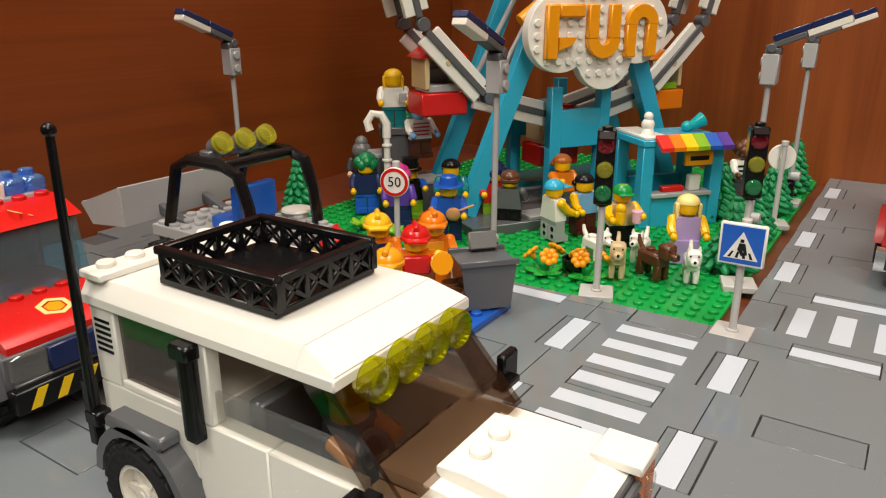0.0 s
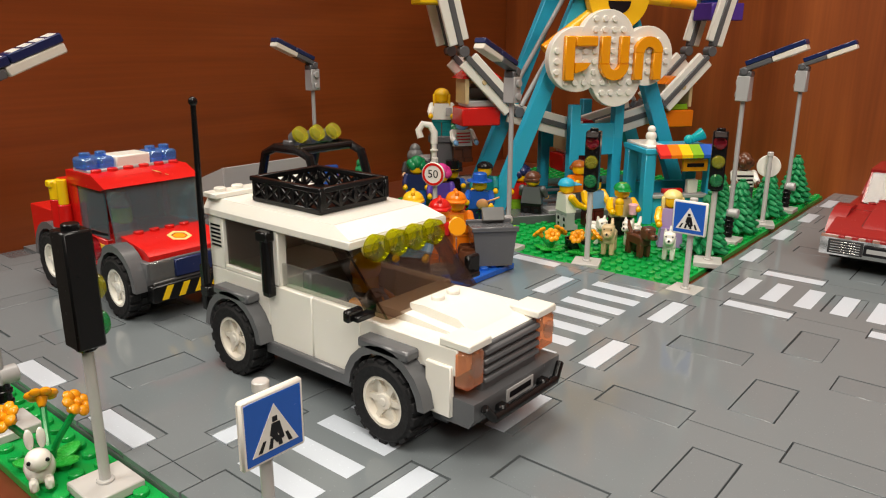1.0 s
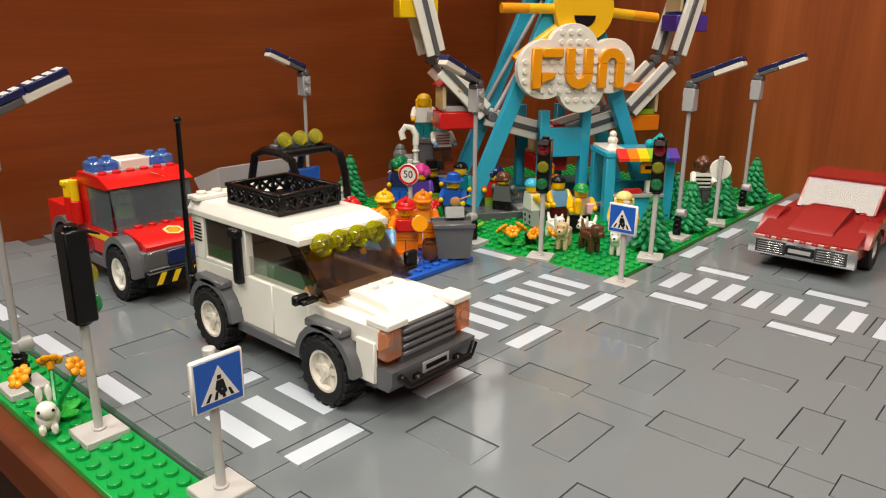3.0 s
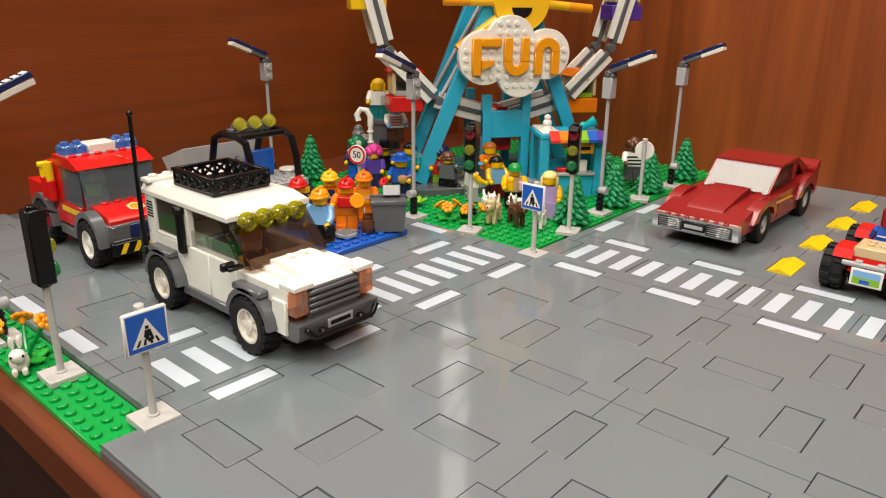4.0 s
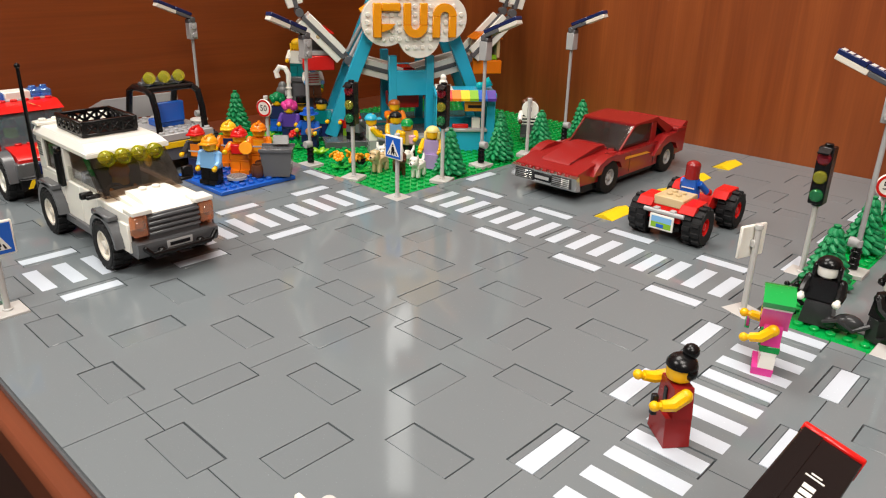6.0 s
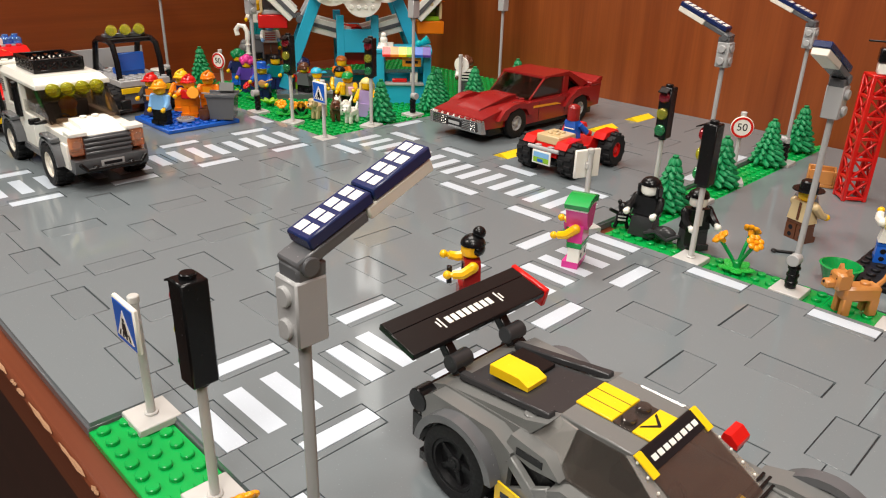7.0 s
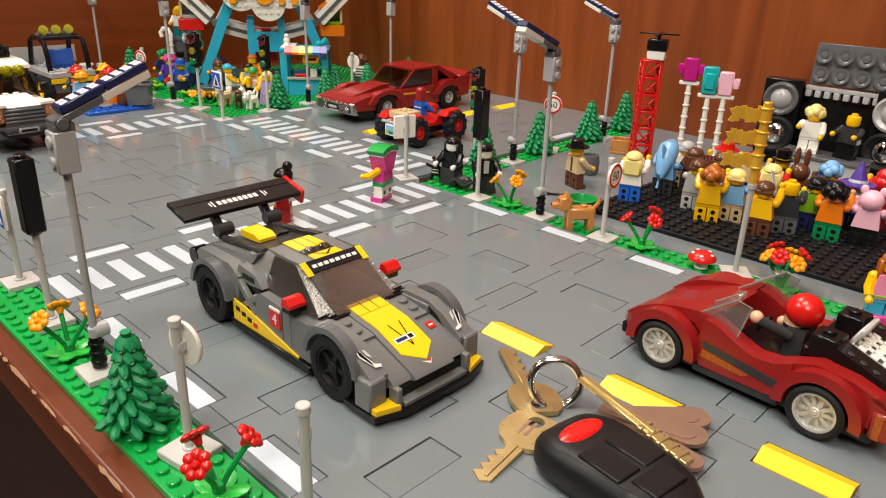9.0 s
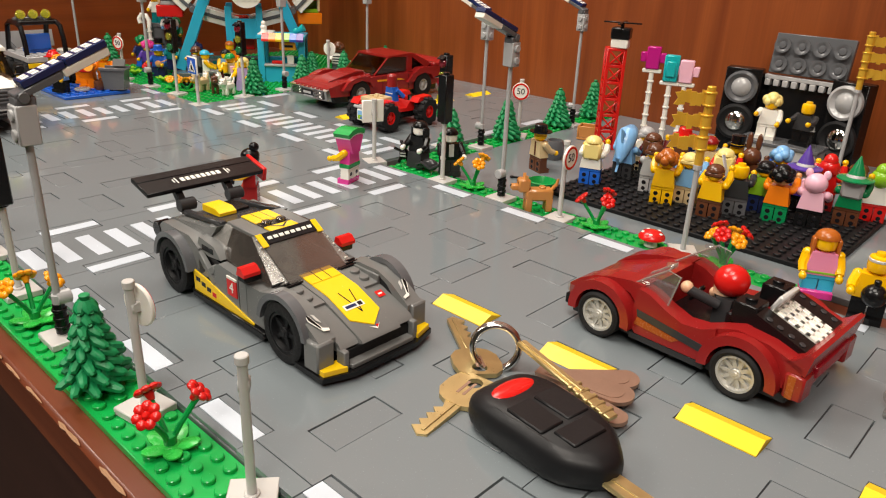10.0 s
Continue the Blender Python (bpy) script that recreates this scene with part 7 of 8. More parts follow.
# workers on their blue plate
single("work_plate", Shape("blue").box(-4.2, -4.2, 0, 4.2, 4.2, 0.4, 0.05).studs(-4, -4, 8, 8, 0.4), "blue studded plate under the road workers", "plate", -18.2, 18.0, 0.02)
doll(-16.8, 14.6, 25, "sky", "black", hat=("amber", "helmet"), z=0.6, arms=(10, 25), label="plain toy worker in a light blue shirt and orange helmet")
doll(-21.0, 15.6, 30, "charcoal", "dark_blue", hat=("red", "helmet"), z=0.6, extra=vest("orange"), label="plain toy worker in a dark vest and red helmet")
doll(-21.0, 19.2, 40, "orange", "orange", hat=("sun_yellow", "helmet"), z=0.6, extra=vest("dark_blue"), label="plain toy worker in orange with a yellow helmet")
doll(-17.9, 18.5, 40, "orange", "orange", hat=("red", "helmet"), z=0.6, arms=(60, 95), extra=lambda s, z0: s.mat("red").box(-0.75, -0.75, z0 + 0.5, 0.75, -0.4, z0 + 1.5, 0.1).mat("amber").rod((0.9, -1.0, z0 + 1.2), (1.2, -1.9, z0 + 1.5), 0.3, 0.65), label="plain toy worker in orange holding a yellow horn")
doll(-18.6, 21.2, 45, "orange", "orange", hat=("orange", "helmet"), z=0.6, extra=vest("amber"), label="plain toy worker in orange overalls and helmet", hair=("brown", "short"))
bin_thing = thing("dumpster", "dark grey toy waste container on the blue plate", "container", -15.2, 21.0, 0.6, 48)
part("body", Shape("dark_grey").prism([(-1.25, 0), (1.25, 0), (1.55, 2.55), (-1.55, 2.55)], -1.15, 1.15, "y"), bin_thing)
for sy in (-1, 1):
    part("rim", Shape("dark_grey").box(-1.65, sy * 1.2 - 0.12, 2.45, 1.65, sy * 1.2 + 0.12, 2.8, 0.05), bin_thing)
part("lid", Shape("steel_grey").at(0.3, 0.9, 2.7, -25).box(-0.8, -0.2, 0, 0.8, 0.1, 1.0, 0.06), bin_thing, "tilted grey lid")
for x, y in ((-15.7, 18.9), (-16.6, 19.9)):
    single("barrel", Shape("brown").lathe([(0.5, 0), (0.62, 0.3), (0.62, 0.9), (0.52, 1.2), (0.44, 1.2), (0.44, 0.9)], 16), "small brown toy barrel on the blue plate", "barrel", x, y, 0.6, group="barrels")
g = Shape("light_grey").cyl(0, 0, 0, 0.3, 0.98, n=24).mat("dark_grey")
for k in range(-3, 4):
    g.box(-0.75, k * 0.22 - 0.05, 0.28, 0.75, k * 0.22 + 0.05, 0.33, 0.01)
single("manhole_lid", g, "round grey ribbed tile on the blue plate", "lid", -16.4, 17.0, 0.6)
doll(-27.5, 19.5, 30, "black", "black", hat=("white", "peaked"), z=0, extra=vest("charcoal", "white"), label="plain toy officer in black with a white cap")

# people of the fairground
doll(-24.3, 31.7, 35, "blue", "dark_blue", hat=("blue", "brim"), z=-0.2, arms=(55, 40), extra=lambda s, z0: s.mat("nougat").ball(0.3, -0.85, z0 + 0.5, 0.55, 0.22, 0.5).beam((0.3, -0.85, z0 + 0.6), (1.8, -1.0, z0 + 1.2), 0.2, 0.15), label="plain toy musician in blue with a brown guitar")
doll(-21.9, 36.6, 200, "dark_grey", "black", hair=("brown", "short"), label="plain toy doll in a grey jacket with brown hair")
doll(-17.8, 35.7, 150, "white", "light_grey", hat=("azure", "cap"), sleeves="skin", label="plain toy doll in a white vest with a blue cap")
doll(-16.6, 38.4, 60, "sky", "maroon", hair=("black", "short"), sleeves="skin", label="plain toy doll in pale blue with black hair")
doll(-13.2, 37.0, 40, "tan", "black", hat=("green", "cap"), sleeves="skin", arms=(50, 60), extra=lambda s, z0: s.mat("soft_pink").cyl(0.7, -1.25, z0 + 0.4, z0 + 1.3, 0.32, 0.4).mat("skin").cyl(-0.4, -1.0, z0 + 0.3, z0 + 1.2, 0.35).ball(-0.4, -1.0, z0 + 1.4, 0.38), label="plain toy doll with a green cap holding a pink cup")
doll(-8.4, 36.2, 30, "lilac", "lilac", hair=("pale_yellow", "long"), dress="lilac", sleeves="skin", label="plain toy doll in a lilac dress with long blond hair")
doll(-23.8, 37.6, 40, "red", "lime", hair=("dark_blue", "puff"), arms=(60, 60), label="plain toy doll in red and lime with dark blue hair")
doll(-29.8, 34.6, 40, "black", "lime", hat=("black", "top"), z=-0.2, arms=(50, 70), sleeves="blue", label="plain toy doll in black and blue with a top hat")
doll(-26.2, 35.0, 35, "teal", "dark_blue", hair=("black", "short"), z=0.4, label="plain toy doll in teal on the wheel platform")
doll(-33.8, 39.6, 50, "dark_green", "dark_grey", hair=("dark_green", "puff"), z=2.6, label="plain toy doll in dark green beside the boarding steps")
doll(-19.6, 41.0, 60, "orange", "dark_grey", hair=("ginger", "short"), z=0.5, arms=(70, 40), label="plain toy doll in orange beside the wheel")
doll(-8.4, 53.2, 40, "white", "dark_grey", hair=("brown", "puff"), skin="brown", z=0.6, extra=lambda s, z0: [s.mat("ink").box(-0.8, -0.52, z0 + 0.2 + 0.4 * k, 0.8, -0.47, z0 + 0.38 + 0.4 * k, 0.01) for k in range(3)], label="plain toy doll in a black and white striped top")
single("attendant_stand", Shape("dark_grey").box(-1.1, -1.1, 0, 1.1, 1.1, 6.3, 0.06).box(-1.3, -1.3, 6.3, 1.3, 1.3, 6.9, 0.06), "dark grey post with a small standing plate", "stand", -32.8, 36.6, -0.2, 40)
doll(-32.8, 36.6, 40, "white", "teal", hair=("sun_yellow", "long"), z=6.7, extra=lambda s, z0: s.mat("light_grey").box(0.4, -1.2, z0 + 0.4, 1.0, -1.0, z0 + 1.2, 0.05), label="plain toy attendant in white and teal on the platform")
doll(-30.8, 37.3, 60, "white", "brown", hair=("black", "short"), skin="sky", z=4.2, extra=lambda s, z0: [s.mat("red").box(-0.7, -0.52, z0 + 0.3 + 0.3 * k, 0.7, -0.47, z0 + 0.42 + 0.3 * k, 0.01) for k in range(4)], label="plain toy doll in a red and white striped top")
doll(-36.0, 36.2, 40, "charcoal", "blue", hat=("steel_grey", "hood"), z=0.6, skin="peach", label="plain toy doll in a grey hood and blue trousers")
doll(-33.5, 33.6, 40, "dark_blue", "blue", hair=("dark_green", "puff"), z=0.0, label="plain toy doll in dark blue with green hair")
doll(-29.5, 32.6, 40, "purple", "dark_blue", hair=("hot_pink", "puff"), z=-0.2, label="plain toy doll in purple with pink hair")
stairs = Shape("dark_grey").box(-3.2, -2.4, 0, 3.2, 2.4, 2.4, 0.05).box(-3.2, 0.0, 2.4, 0.2, 2.4, 4.4, 0.05).mat("light_grey").box(-3.3, -2.5, 2.4, 3.3, 0.0, 2.7, 0.05).box(-3.3, 0.0, 4.4, 0.3, 2.5, 4.7, 0.05)
single("boarding_steps", stairs, "dark grey stepped boarding platform of the wheel", "platform", -31.6, 37.6, -0.2, 57)
s = Shape("white").cyl(0, 0, 0, 6.4, 0.3, 0.26)
for k in range(5):
    s.cyl(0, 0, 0.8 + 1.2 * k, 1.0 + 1.2 * k, 0.4)
s.sweep([(0, 0, 6.3), (0.0, 0.1, 7.4), (-0.4, 0.15, 8.1), (-1.1, 0.1, 8.2), (-1.5, 0, 7.6), (-1.3, -0.1, 6.9)], 0.34, 8)
single("white_crook", s, "white ribbed crook-shaped post at the boarding steps", "post", -31.9, 34.4, -0.2, 40)
fence = thing("low_fence", "dark grey low toy railing before the wheel", "railing", -24.5, 38.6, -0.4, 57)
for k in range(4):
    part("post", Shape("dark_grey").box(-5 + 3.2 * k, -0.2, 0, -4.6 + 3.2 * k, 0.2, 2.2, 0.05), fence)
part("rail", Shape("dark_grey").box(-5, -0.15, 1.0, 5, 0.15, 1.25, 0.05), fence)
part("rail", Shape("dark_grey").box(-5, -0.15, 2.0, 5, 0.15, 2.25, 0.05), fence)


def toy_dog(x, y, rz, key, label, size=1.0, ears=True, z=-0.2, horns=""):
    s = Shape(key)
    k = size
    s.box(-0.45 * k, -1.0 * k, 0.75 * k, 0.45 * k, 0.9 * k, 1.55 * k, 0.16)
    for sx in (-1, 1):
        s.box(sx * 0.28 * k - 0.17 * k, -0.95 * k, 0, sx * 0.28 * k + 0.17 * k, -0.5 * k, 0.95 * k, 0.07).box(sx * 0.28 * k - 0.17 * k, 0.42 * k, 0, sx * 0.28 * k + 0.17 * k, 0.88 * k, 0.95 * k, 0.07)
    s.box(-0.42 * k, -1.5 * k, 1.35 * k, 0.42 * k, -0.7 * k, 2.25 * k, 0.14).box(-0.25 * k, -1.95 * k, 1.45 * k, 0.25 * k, -1.4 * k, 1.85 * k, 0.1)
    if ears:
        for sx in (-1, 1):
            s.prism([(sx * 0.15 * k, 2.2 * k), (sx * 0.42 * k, 2.2 * k), (sx * 0.34 * k, 2.52 * k)], -1.1 * k, -0.9 * k, "y")
    s.sweep([(0, 0.85 * k, 1.45 * k), (0, 1.15 * k, 1.8 * k), (0, 1.25 * k, 2.2 * k)], [0.17, 0.15, 0.1], 7)
    s.stud(0, 0.2 * k, 1.53 * k).mat("ink").ball(0, -1.95 * k, 1.75 * k, 0.1, n=7, m=4).ball(-0.24 * k, -1.48 * k, 1.98 * k, 0.07, n=7, m=4).ball(0.24 * k, -1.48 * k, 1.98 * k, 0.07, n=7, m=4)
    return single("toy_dog", s, label, "toy dog", x, y, z, rz, "toy dogs")


toy_dog(-11.2, 31.2, 20, "tan", "tan toy dog on the green baseplate", 1.1, False)
toy_dog(-9.2, 32.0, 60, "brown", "dark brown toy dog on the green baseplate", 1.1, False)
toy_dog(-7.0, 32.8, 20, "white", "white pointed-ear toy dog on the green baseplate")
toy_dog(-13.6, 33.2, 60, "white", "white toy dog on the green baseplate", 0.95)
toy_dog(-10.8, 34.6, 0, "white", "white toy dog on the green baseplate", 0.95)
toy_dog(49.8, 27.3, -40, "caramel", "caramel toy dog on the grass strip", 1.25)
s = Shape("white").ball(0, 0, 0.6, 0.5, 0.75, 0.55).ball(0, -0.6, 1.15, 0.36).prism([(0.3, 0.9), (1.2, 1.6), (0.8, 0.5)], -0.15, 0.15, "x").mat("orange").cyl(0, -0.95, 1.05, 1.2, 0.1).mat("red").ball(0, -0.55, 1.5, 0.2)
single("toy_chicken", s, "white toy hen on the green baseplate", "toy hen", -9.6, 56.0, -0.2, 60)
single("flower_pot", Shape("black").lathe([(0.5, 0), (0.85, 0.3), (0.9, 0.9), (0.75, 0.9), (0.7, 0.5)], 16), "black rounded toy pot on the green baseplate", "pot", -13.6, 30.2, -0.2)
s = Shape("white").ball(0, 0.15, 0.55, 0.55, 0.72, 0.6).ball(0, -0.5, 1.2, 0.45, 0.48, 0.42).ball(-0.2, -0.3, 1.95, 0.16, 0.12, 0.42).ball(0.2, -0.3, 1.95, 0.16, 0.12, 0.42).ball(0, 0.85, 0.5, 0.22).box(-0.4, -0.8, 0, -0.1, -0.4, 0.5, 0.1).box(0.1, -0.8, 0, 0.4, -0.4, 0.5, 0.1).mat("ink").ball(-0.3, -0.85, 1.3, 0.08, n=7, m=4).ball(0.3, -0.85, 1.3, 0.08, n=7, m=4)
single("toy_rabbit", s, "white toy rabbit sitting on the grass strip", "toy rabbit", -12.8, -10.7, -0.2, 70)
for x, y in ((-28.0, 29.5), (-31.0, 30.0), (-20.5, 30.2)):
    s = Shape("lime")
    for k in range(6):
        s.at(0.5 * math.cos(k * 1.05), 0.5 * math.sin(k * 1.05), 0.5, 0, -30, math.degrees(k * 1.05)).ball(0, 0, 0, 0.7, 0.35, 0.14, 9, 5)
    single("leaf_plant", s.at(), "lime green toy leaf plant on the baseplate", "toy plant", x, y, -0.3, group="leaf plants")

# ---- figures on the crossing and along the grass strips ----
def melon(s, z0):
    s.mat("hot_pink").prism([(-0.72, 0), (0.38, 0), (0.42, 0.45), (-0.72, 0.45)], -0.97, 0.97, "x")
    s.mat("green").box(-0.99, -0.52, z0 - 0.1, 0.99, 0.52, z0 + 0.3, 0.05)
    s.mat("green").box(-0.72, -0.6, z0 + 0.1, 0.72, -0.4, z0 + 1.3, 0.06).mat("hot_pink").prism([(-1.9, z0 + 0.6), (-1.0, z0 + 0.9), (-1.3, z0 + 0.2)], -1.35, -1.2, "y").mat("green").prism([(-1.95, z0 + 0.55), (-1.9, z0 + 0.65), (-1.2, z0 + 0.2), (-1.3, z0 + 0.1)], -1.4, -1.15, "y")
    s.mat("ink")
    for k in range(5):
        s.box(-0.45 + 0.4 * (k % 3), -0.65, z0 + 0.35 + 0.5 * (k // 3), -0.33 + 0.4 * (k % 3), -0.6, z0 + 0.5 + 0.5 * (k // 3), 0.01)


doll(34.3, 19.8, -70, "hot_pink", "white", hat=("green", "melon"), z=0.02, arms=(70, 50), skin="skin", sleeves="skin", extra=melon, label="plain toy doll in a pink and green melon slice costume")
doll(33.5, 10.1, 320, "dark_red", "dark_red", hair=("black", "bun"), dress="dark_red", sleeves="skin", z=0.02, arms=(75, 60), extra=lambda s, z0: s.mat("ink").box(-0.2, -0.56, z0 + 0.2, 0.1, -0.46, z0 + 1.2, 0.02).box(0.5, -1.5, z0 + 0.2, 0.8, -1.2, z0 + 1.3, 0.05), label="plain toy doll in a dark red dress with black tied hair")
doll(34.3, 28.6, 5, "black", "black", hair=("black", "long"), skin="white", dress="charcoal", label="plain pale toy doll in black with long black hair")
doll(38.0, 29.0, 60, "black", "charcoal", hair=("black", "short"), skin="white", extra=lambda s, z0: s.mat("pale_grey").box(-0.25, -0.52, z0 + 0.3, 0.25, -0.46, z0 + 1.5, 0.02), label="plain pale toy doll in a black suit with a pale shirt")
s = Shape("black").ball(0, 0, 0.9, 0.5, 0.4, 0.6).ball(0, -0.1, 1.75, 0.4).rod((-0.3, 0, 0.6), (-0.5, -0.1, 0), 0.16).rod((0.3, 0, 0.6), (0.5, -0.1, 0), 0.16).rod((-0.4, 0, 1.2), (-1.0, -0.2, 1.5), 0.14).rod((0.4, 0, 1.2), (0.9, -0.2, 0.8), 0.14).ball(-0.3, 0, 2.1, 0.18).ball(0.3, 0, 2.1, 0.18).mat("pale_grey").box(-0.3, -0.42, 0.7, 0.3, -0.36, 0.85, 0.01).box(-0.3, -0.42, 1.0, 0.3, -0.36, 1.1, 0.01)
single("toy_bear", s, "small black and grey toy bear on the kerb", "toy bear", 32.4, 28.4, -0.2, 30)
s = Shape("charcoal").ball(0, 0, 0.7, 0.9, 0.5, 0.6).sweep([(-1.4, -0.3, 0.5), (-0.6, -0.5, 0.9), (0.3, -0.4, 0.4), (1.2, -0.2, 0.9)], 0.16, 7).ball(-1.0, 0, 0.5, 0.4)
single("black_creature", s, "small black moulded toy creature on the kerb", "toy", 36.2, 28.2, -0.2, 10)
doll(42.6, 37.0, 160, "tan", "brown", hat=("black", "brim"), z=-0.3, extra=lambda s, z0: s.mat("brown").box(-0.1, 0.46, z0 + 0.1, 0.1, 0.54, z0 + 1.5, 0.01), label="plain toy doll in tan with a black brimmed hat")
single("green_basket", Shape("green").lathe([(0.7, 0), (0.9, 0.3), (1.25, 1.3), (1.35, 1.45), (1.2, 1.5), (1.1, 1.3), (0.75, 0.3)], 18), "bright green round toy basket behind the grass strip", "basket", 47.6, 30.8, -0.28)
single("barrel", Shape("dark_grey").lathe([(0.8, 0), (1.0, 0.5), (1.0, 1.4), (0.85, 2.0), (0.7, 2.0), (0.7, 1.6)], 18), "dark grey toy barrel on the plain ground", "barrel", 41.0, 42.0, -0.28, group="barrels")
single("crate", Shape("caramel").box(-1.2, -1, 0, 1.2, 1, 0.3).box(-1.2, -1, 0.3, -1.0, 1, 1.6).box(1.0, -1, 0.3, 1.2, 1, 1.6).box(-1, -1, 0.3, 1, -0.8, 1.6).box(-1, 0.8, 0.3, 1, 1, 1.6), "brown open toy crate beside the red tower", "crate", 38.6, 52.4, -0.28, 20)
s = Shape("matt_black").box(-0.9, -0.12, 0, 0.9, 0.12, 0.16, 0.04).box(0.3, -0.5, 0, 0.55, 0.12, 0.16, 0.04).ball(-0.9, 0, 0.1, 0.22, 0.3, 0.1)
single("dropped_tool", s, "small black toy tool lying on the ground", "tool", 43.2, 33.6, -0.28, 30)

# ---- red lattice tower with a helicopter drone ----
tower = thing("lattice_tower", "bright red open lattice toy tower", "tower", 41.9, 50.4, -0.3, 40)
tower.scale = (0.92, 0.92, 0.93)
for sx in (-1, 1):
    for sy in (-1, 1):
        part("upright", Shape("red").box(sx * 0.95 - 0.18, sy * 0.95 - 0.18, 0, sx * 0.95 + 0.18, sy * 0.95 + 0.18, 11.6, 0.05), tower)
for k in range(6):
    z = 0.3 + 1.9 * k
    s = Shape("red")
    for sgn in (-1, 1):
        s.beam((-0.9 * sgn, -0.95, z), (0.9 * sgn, -0.95, z + 1.8), 0.25, 0.2).beam((-0.95, -0.9 * sgn, z), (-0.95, 0.9 * sgn, z + 1.8), 0.25, 0.2).beam((0.95, -0.9 * sgn, z), (0.95, 0.9 * sgn, z + 1.8), 0.25, 0.2)
    s.box(-1.1, -1.1, z - 0.15, 1.1, -0.8, z + 0.15, 0.04).box(-1.1, 0.8, z - 0.15, 1.1, 1.1, z + 0.15, 0.04).box(-1.1, -0.8, z - 0.15, -0.8, 0.8, z + 0.15, 0.04).box(0.8, -0.8, z - 0.15, 1.1, 0.8, z + 0.15, 0.04)
    part("brace", s, tower)
part("cap", Shape("red").box(-1.1, -1.1, 11.5, 1.1, 1.1, 11.8, 0.05), tower)
d = thing("camera_drone", "small black and white toy rotor craft on the tower", "toy drone", 42.4, 50.3, 10.7, 20)
part("body", Shape("white").box(-0.9, -0.7, 0, 0.9, 0.7, 0.9, 0.1), d, "white blocky body")
part("hull", Shape("black").box(-1.0, -0.8, 0.9, 1.0, 0.8, 2.1, 0.15).box(-0.4, 0.8, 1.2, 0.4, 1.6, 1.7, 0.1), d, "black hull")
part("rotor", Shape("black").cyl(0, 0, 2.1, 2.6, 0.2).box(-2.0, -0.15, 2.5, 2.0, 0.15, 2.65, 0.04).box(-0.15, -2.0, 2.5, 0.15, 2.0, 2.65, 0.04), d, "black crossed rotor")

# ---- balloon posts ----
for x, y, z, key in ((45.6, 52.0, 9.2, "magenta"), (47.8, 52.0, 8.2, "turquoise"), (49.2, 52.6, 8.2, "soft_pink")):
    t = thing("balloon_post", key.replace("_", " ") + " block balloon on a white ribbed post", "balloon post", x, y, -0.3, 20, "balloon posts")
    p = Shape("white").cyl(0, 0, 0, z - 0.3, 0.26)
    for k in range(int(z / 1.2)):
        p.cyl(0, 0, 0.5 + 1.2 * k, 0.7 + 1.2 * k, 0.36)
    part("post", p, t)
    part("holder", Shape("white").box(-1.0, -0.3, z - 0.5, 1.0, 0.3, z - 0.1, 0.08), t)
    part("balloon", Shape(key).box(-0.7, -0.45, z - 0.1, 0.7, 0.45, z + 2.2, 0.1).box(-1.3, -0.4, z + 0.6, -0.7, 0.4, z + 1.6, 0.08).box(0.7, -0.4, z + 0.6, 1.3, 0.4, z + 1.6, 0.08) if key != "turquoise" else Shape(key).box(-0.75, -0.5, z - 0.1, 0.75, 0.5, z + 2.6, 0.12).box(-0.5, -0.7, z + 0.4, 0.5, 0.7, z + 2.0, 0.1), t)


# ---- golden flag standards ----
def standard(x, y, rz, high, label):
    t = thing("flag_standard", label, "flag", x, y, -0.38, rz, "flag standards")
    part("base", Shape("pale_grey").box(-1, -1, 0, 1, 1, 0.4, 0.05), t)
    part("pole", Shape("light_grey").cyl(0, 0, 0.3, high - 5.4, 0.2).cyl(0, 0, high - 5.7, high - 5.3, 0.32), t, "grey pole")
    part("shaft", Shape("gold").cyl(0, 0, high - 5.4, high + 0.2, 0.3), t, "golden shaft")
    for k in range(3):
        z = high - 4.3 + 1.55 * k
        f = Shape("gold")
        for m in range(6):
            # a thin cloth of six slats, waving sideways
            x0, x1 = -0.2 - 0.36 * m, -0.2 - 0.36 * (m + 1)
            lift = 0.09 * math.sin(m * 1.9 + k)
            tip = 0.22 if m == 5 else 0.0
            f.prism([(x0, z + lift + 0.08), (x0, z + lift + 1.0), (x1, z + lift + 1.04 - 0.1 * (m % 2)), (x1 + tip, z + lift + 0.55), (x1, z + lift + 0.05 + 0.1 * (m % 2))], -0.1 + lift, 0.08 + lift, "y")
        f.cyl(0, 0, z + 0.1, z + 1.0, 0.38).cyl(0, 0, z + 0.05, z + 0.2, 0.44).cyl(0, 0, z + 0.9, z + 1.05, 0.44)
        part("pennant", f, t, "golden notched pennant")
    return t


standard(62.5, 28.2, 35, 12.2, "golden triple pennant on a grey pole behind the kerb")
standard(63.6, 60.5, 200, 14.2, "golden triple pennant beside the loudspeaker wall")

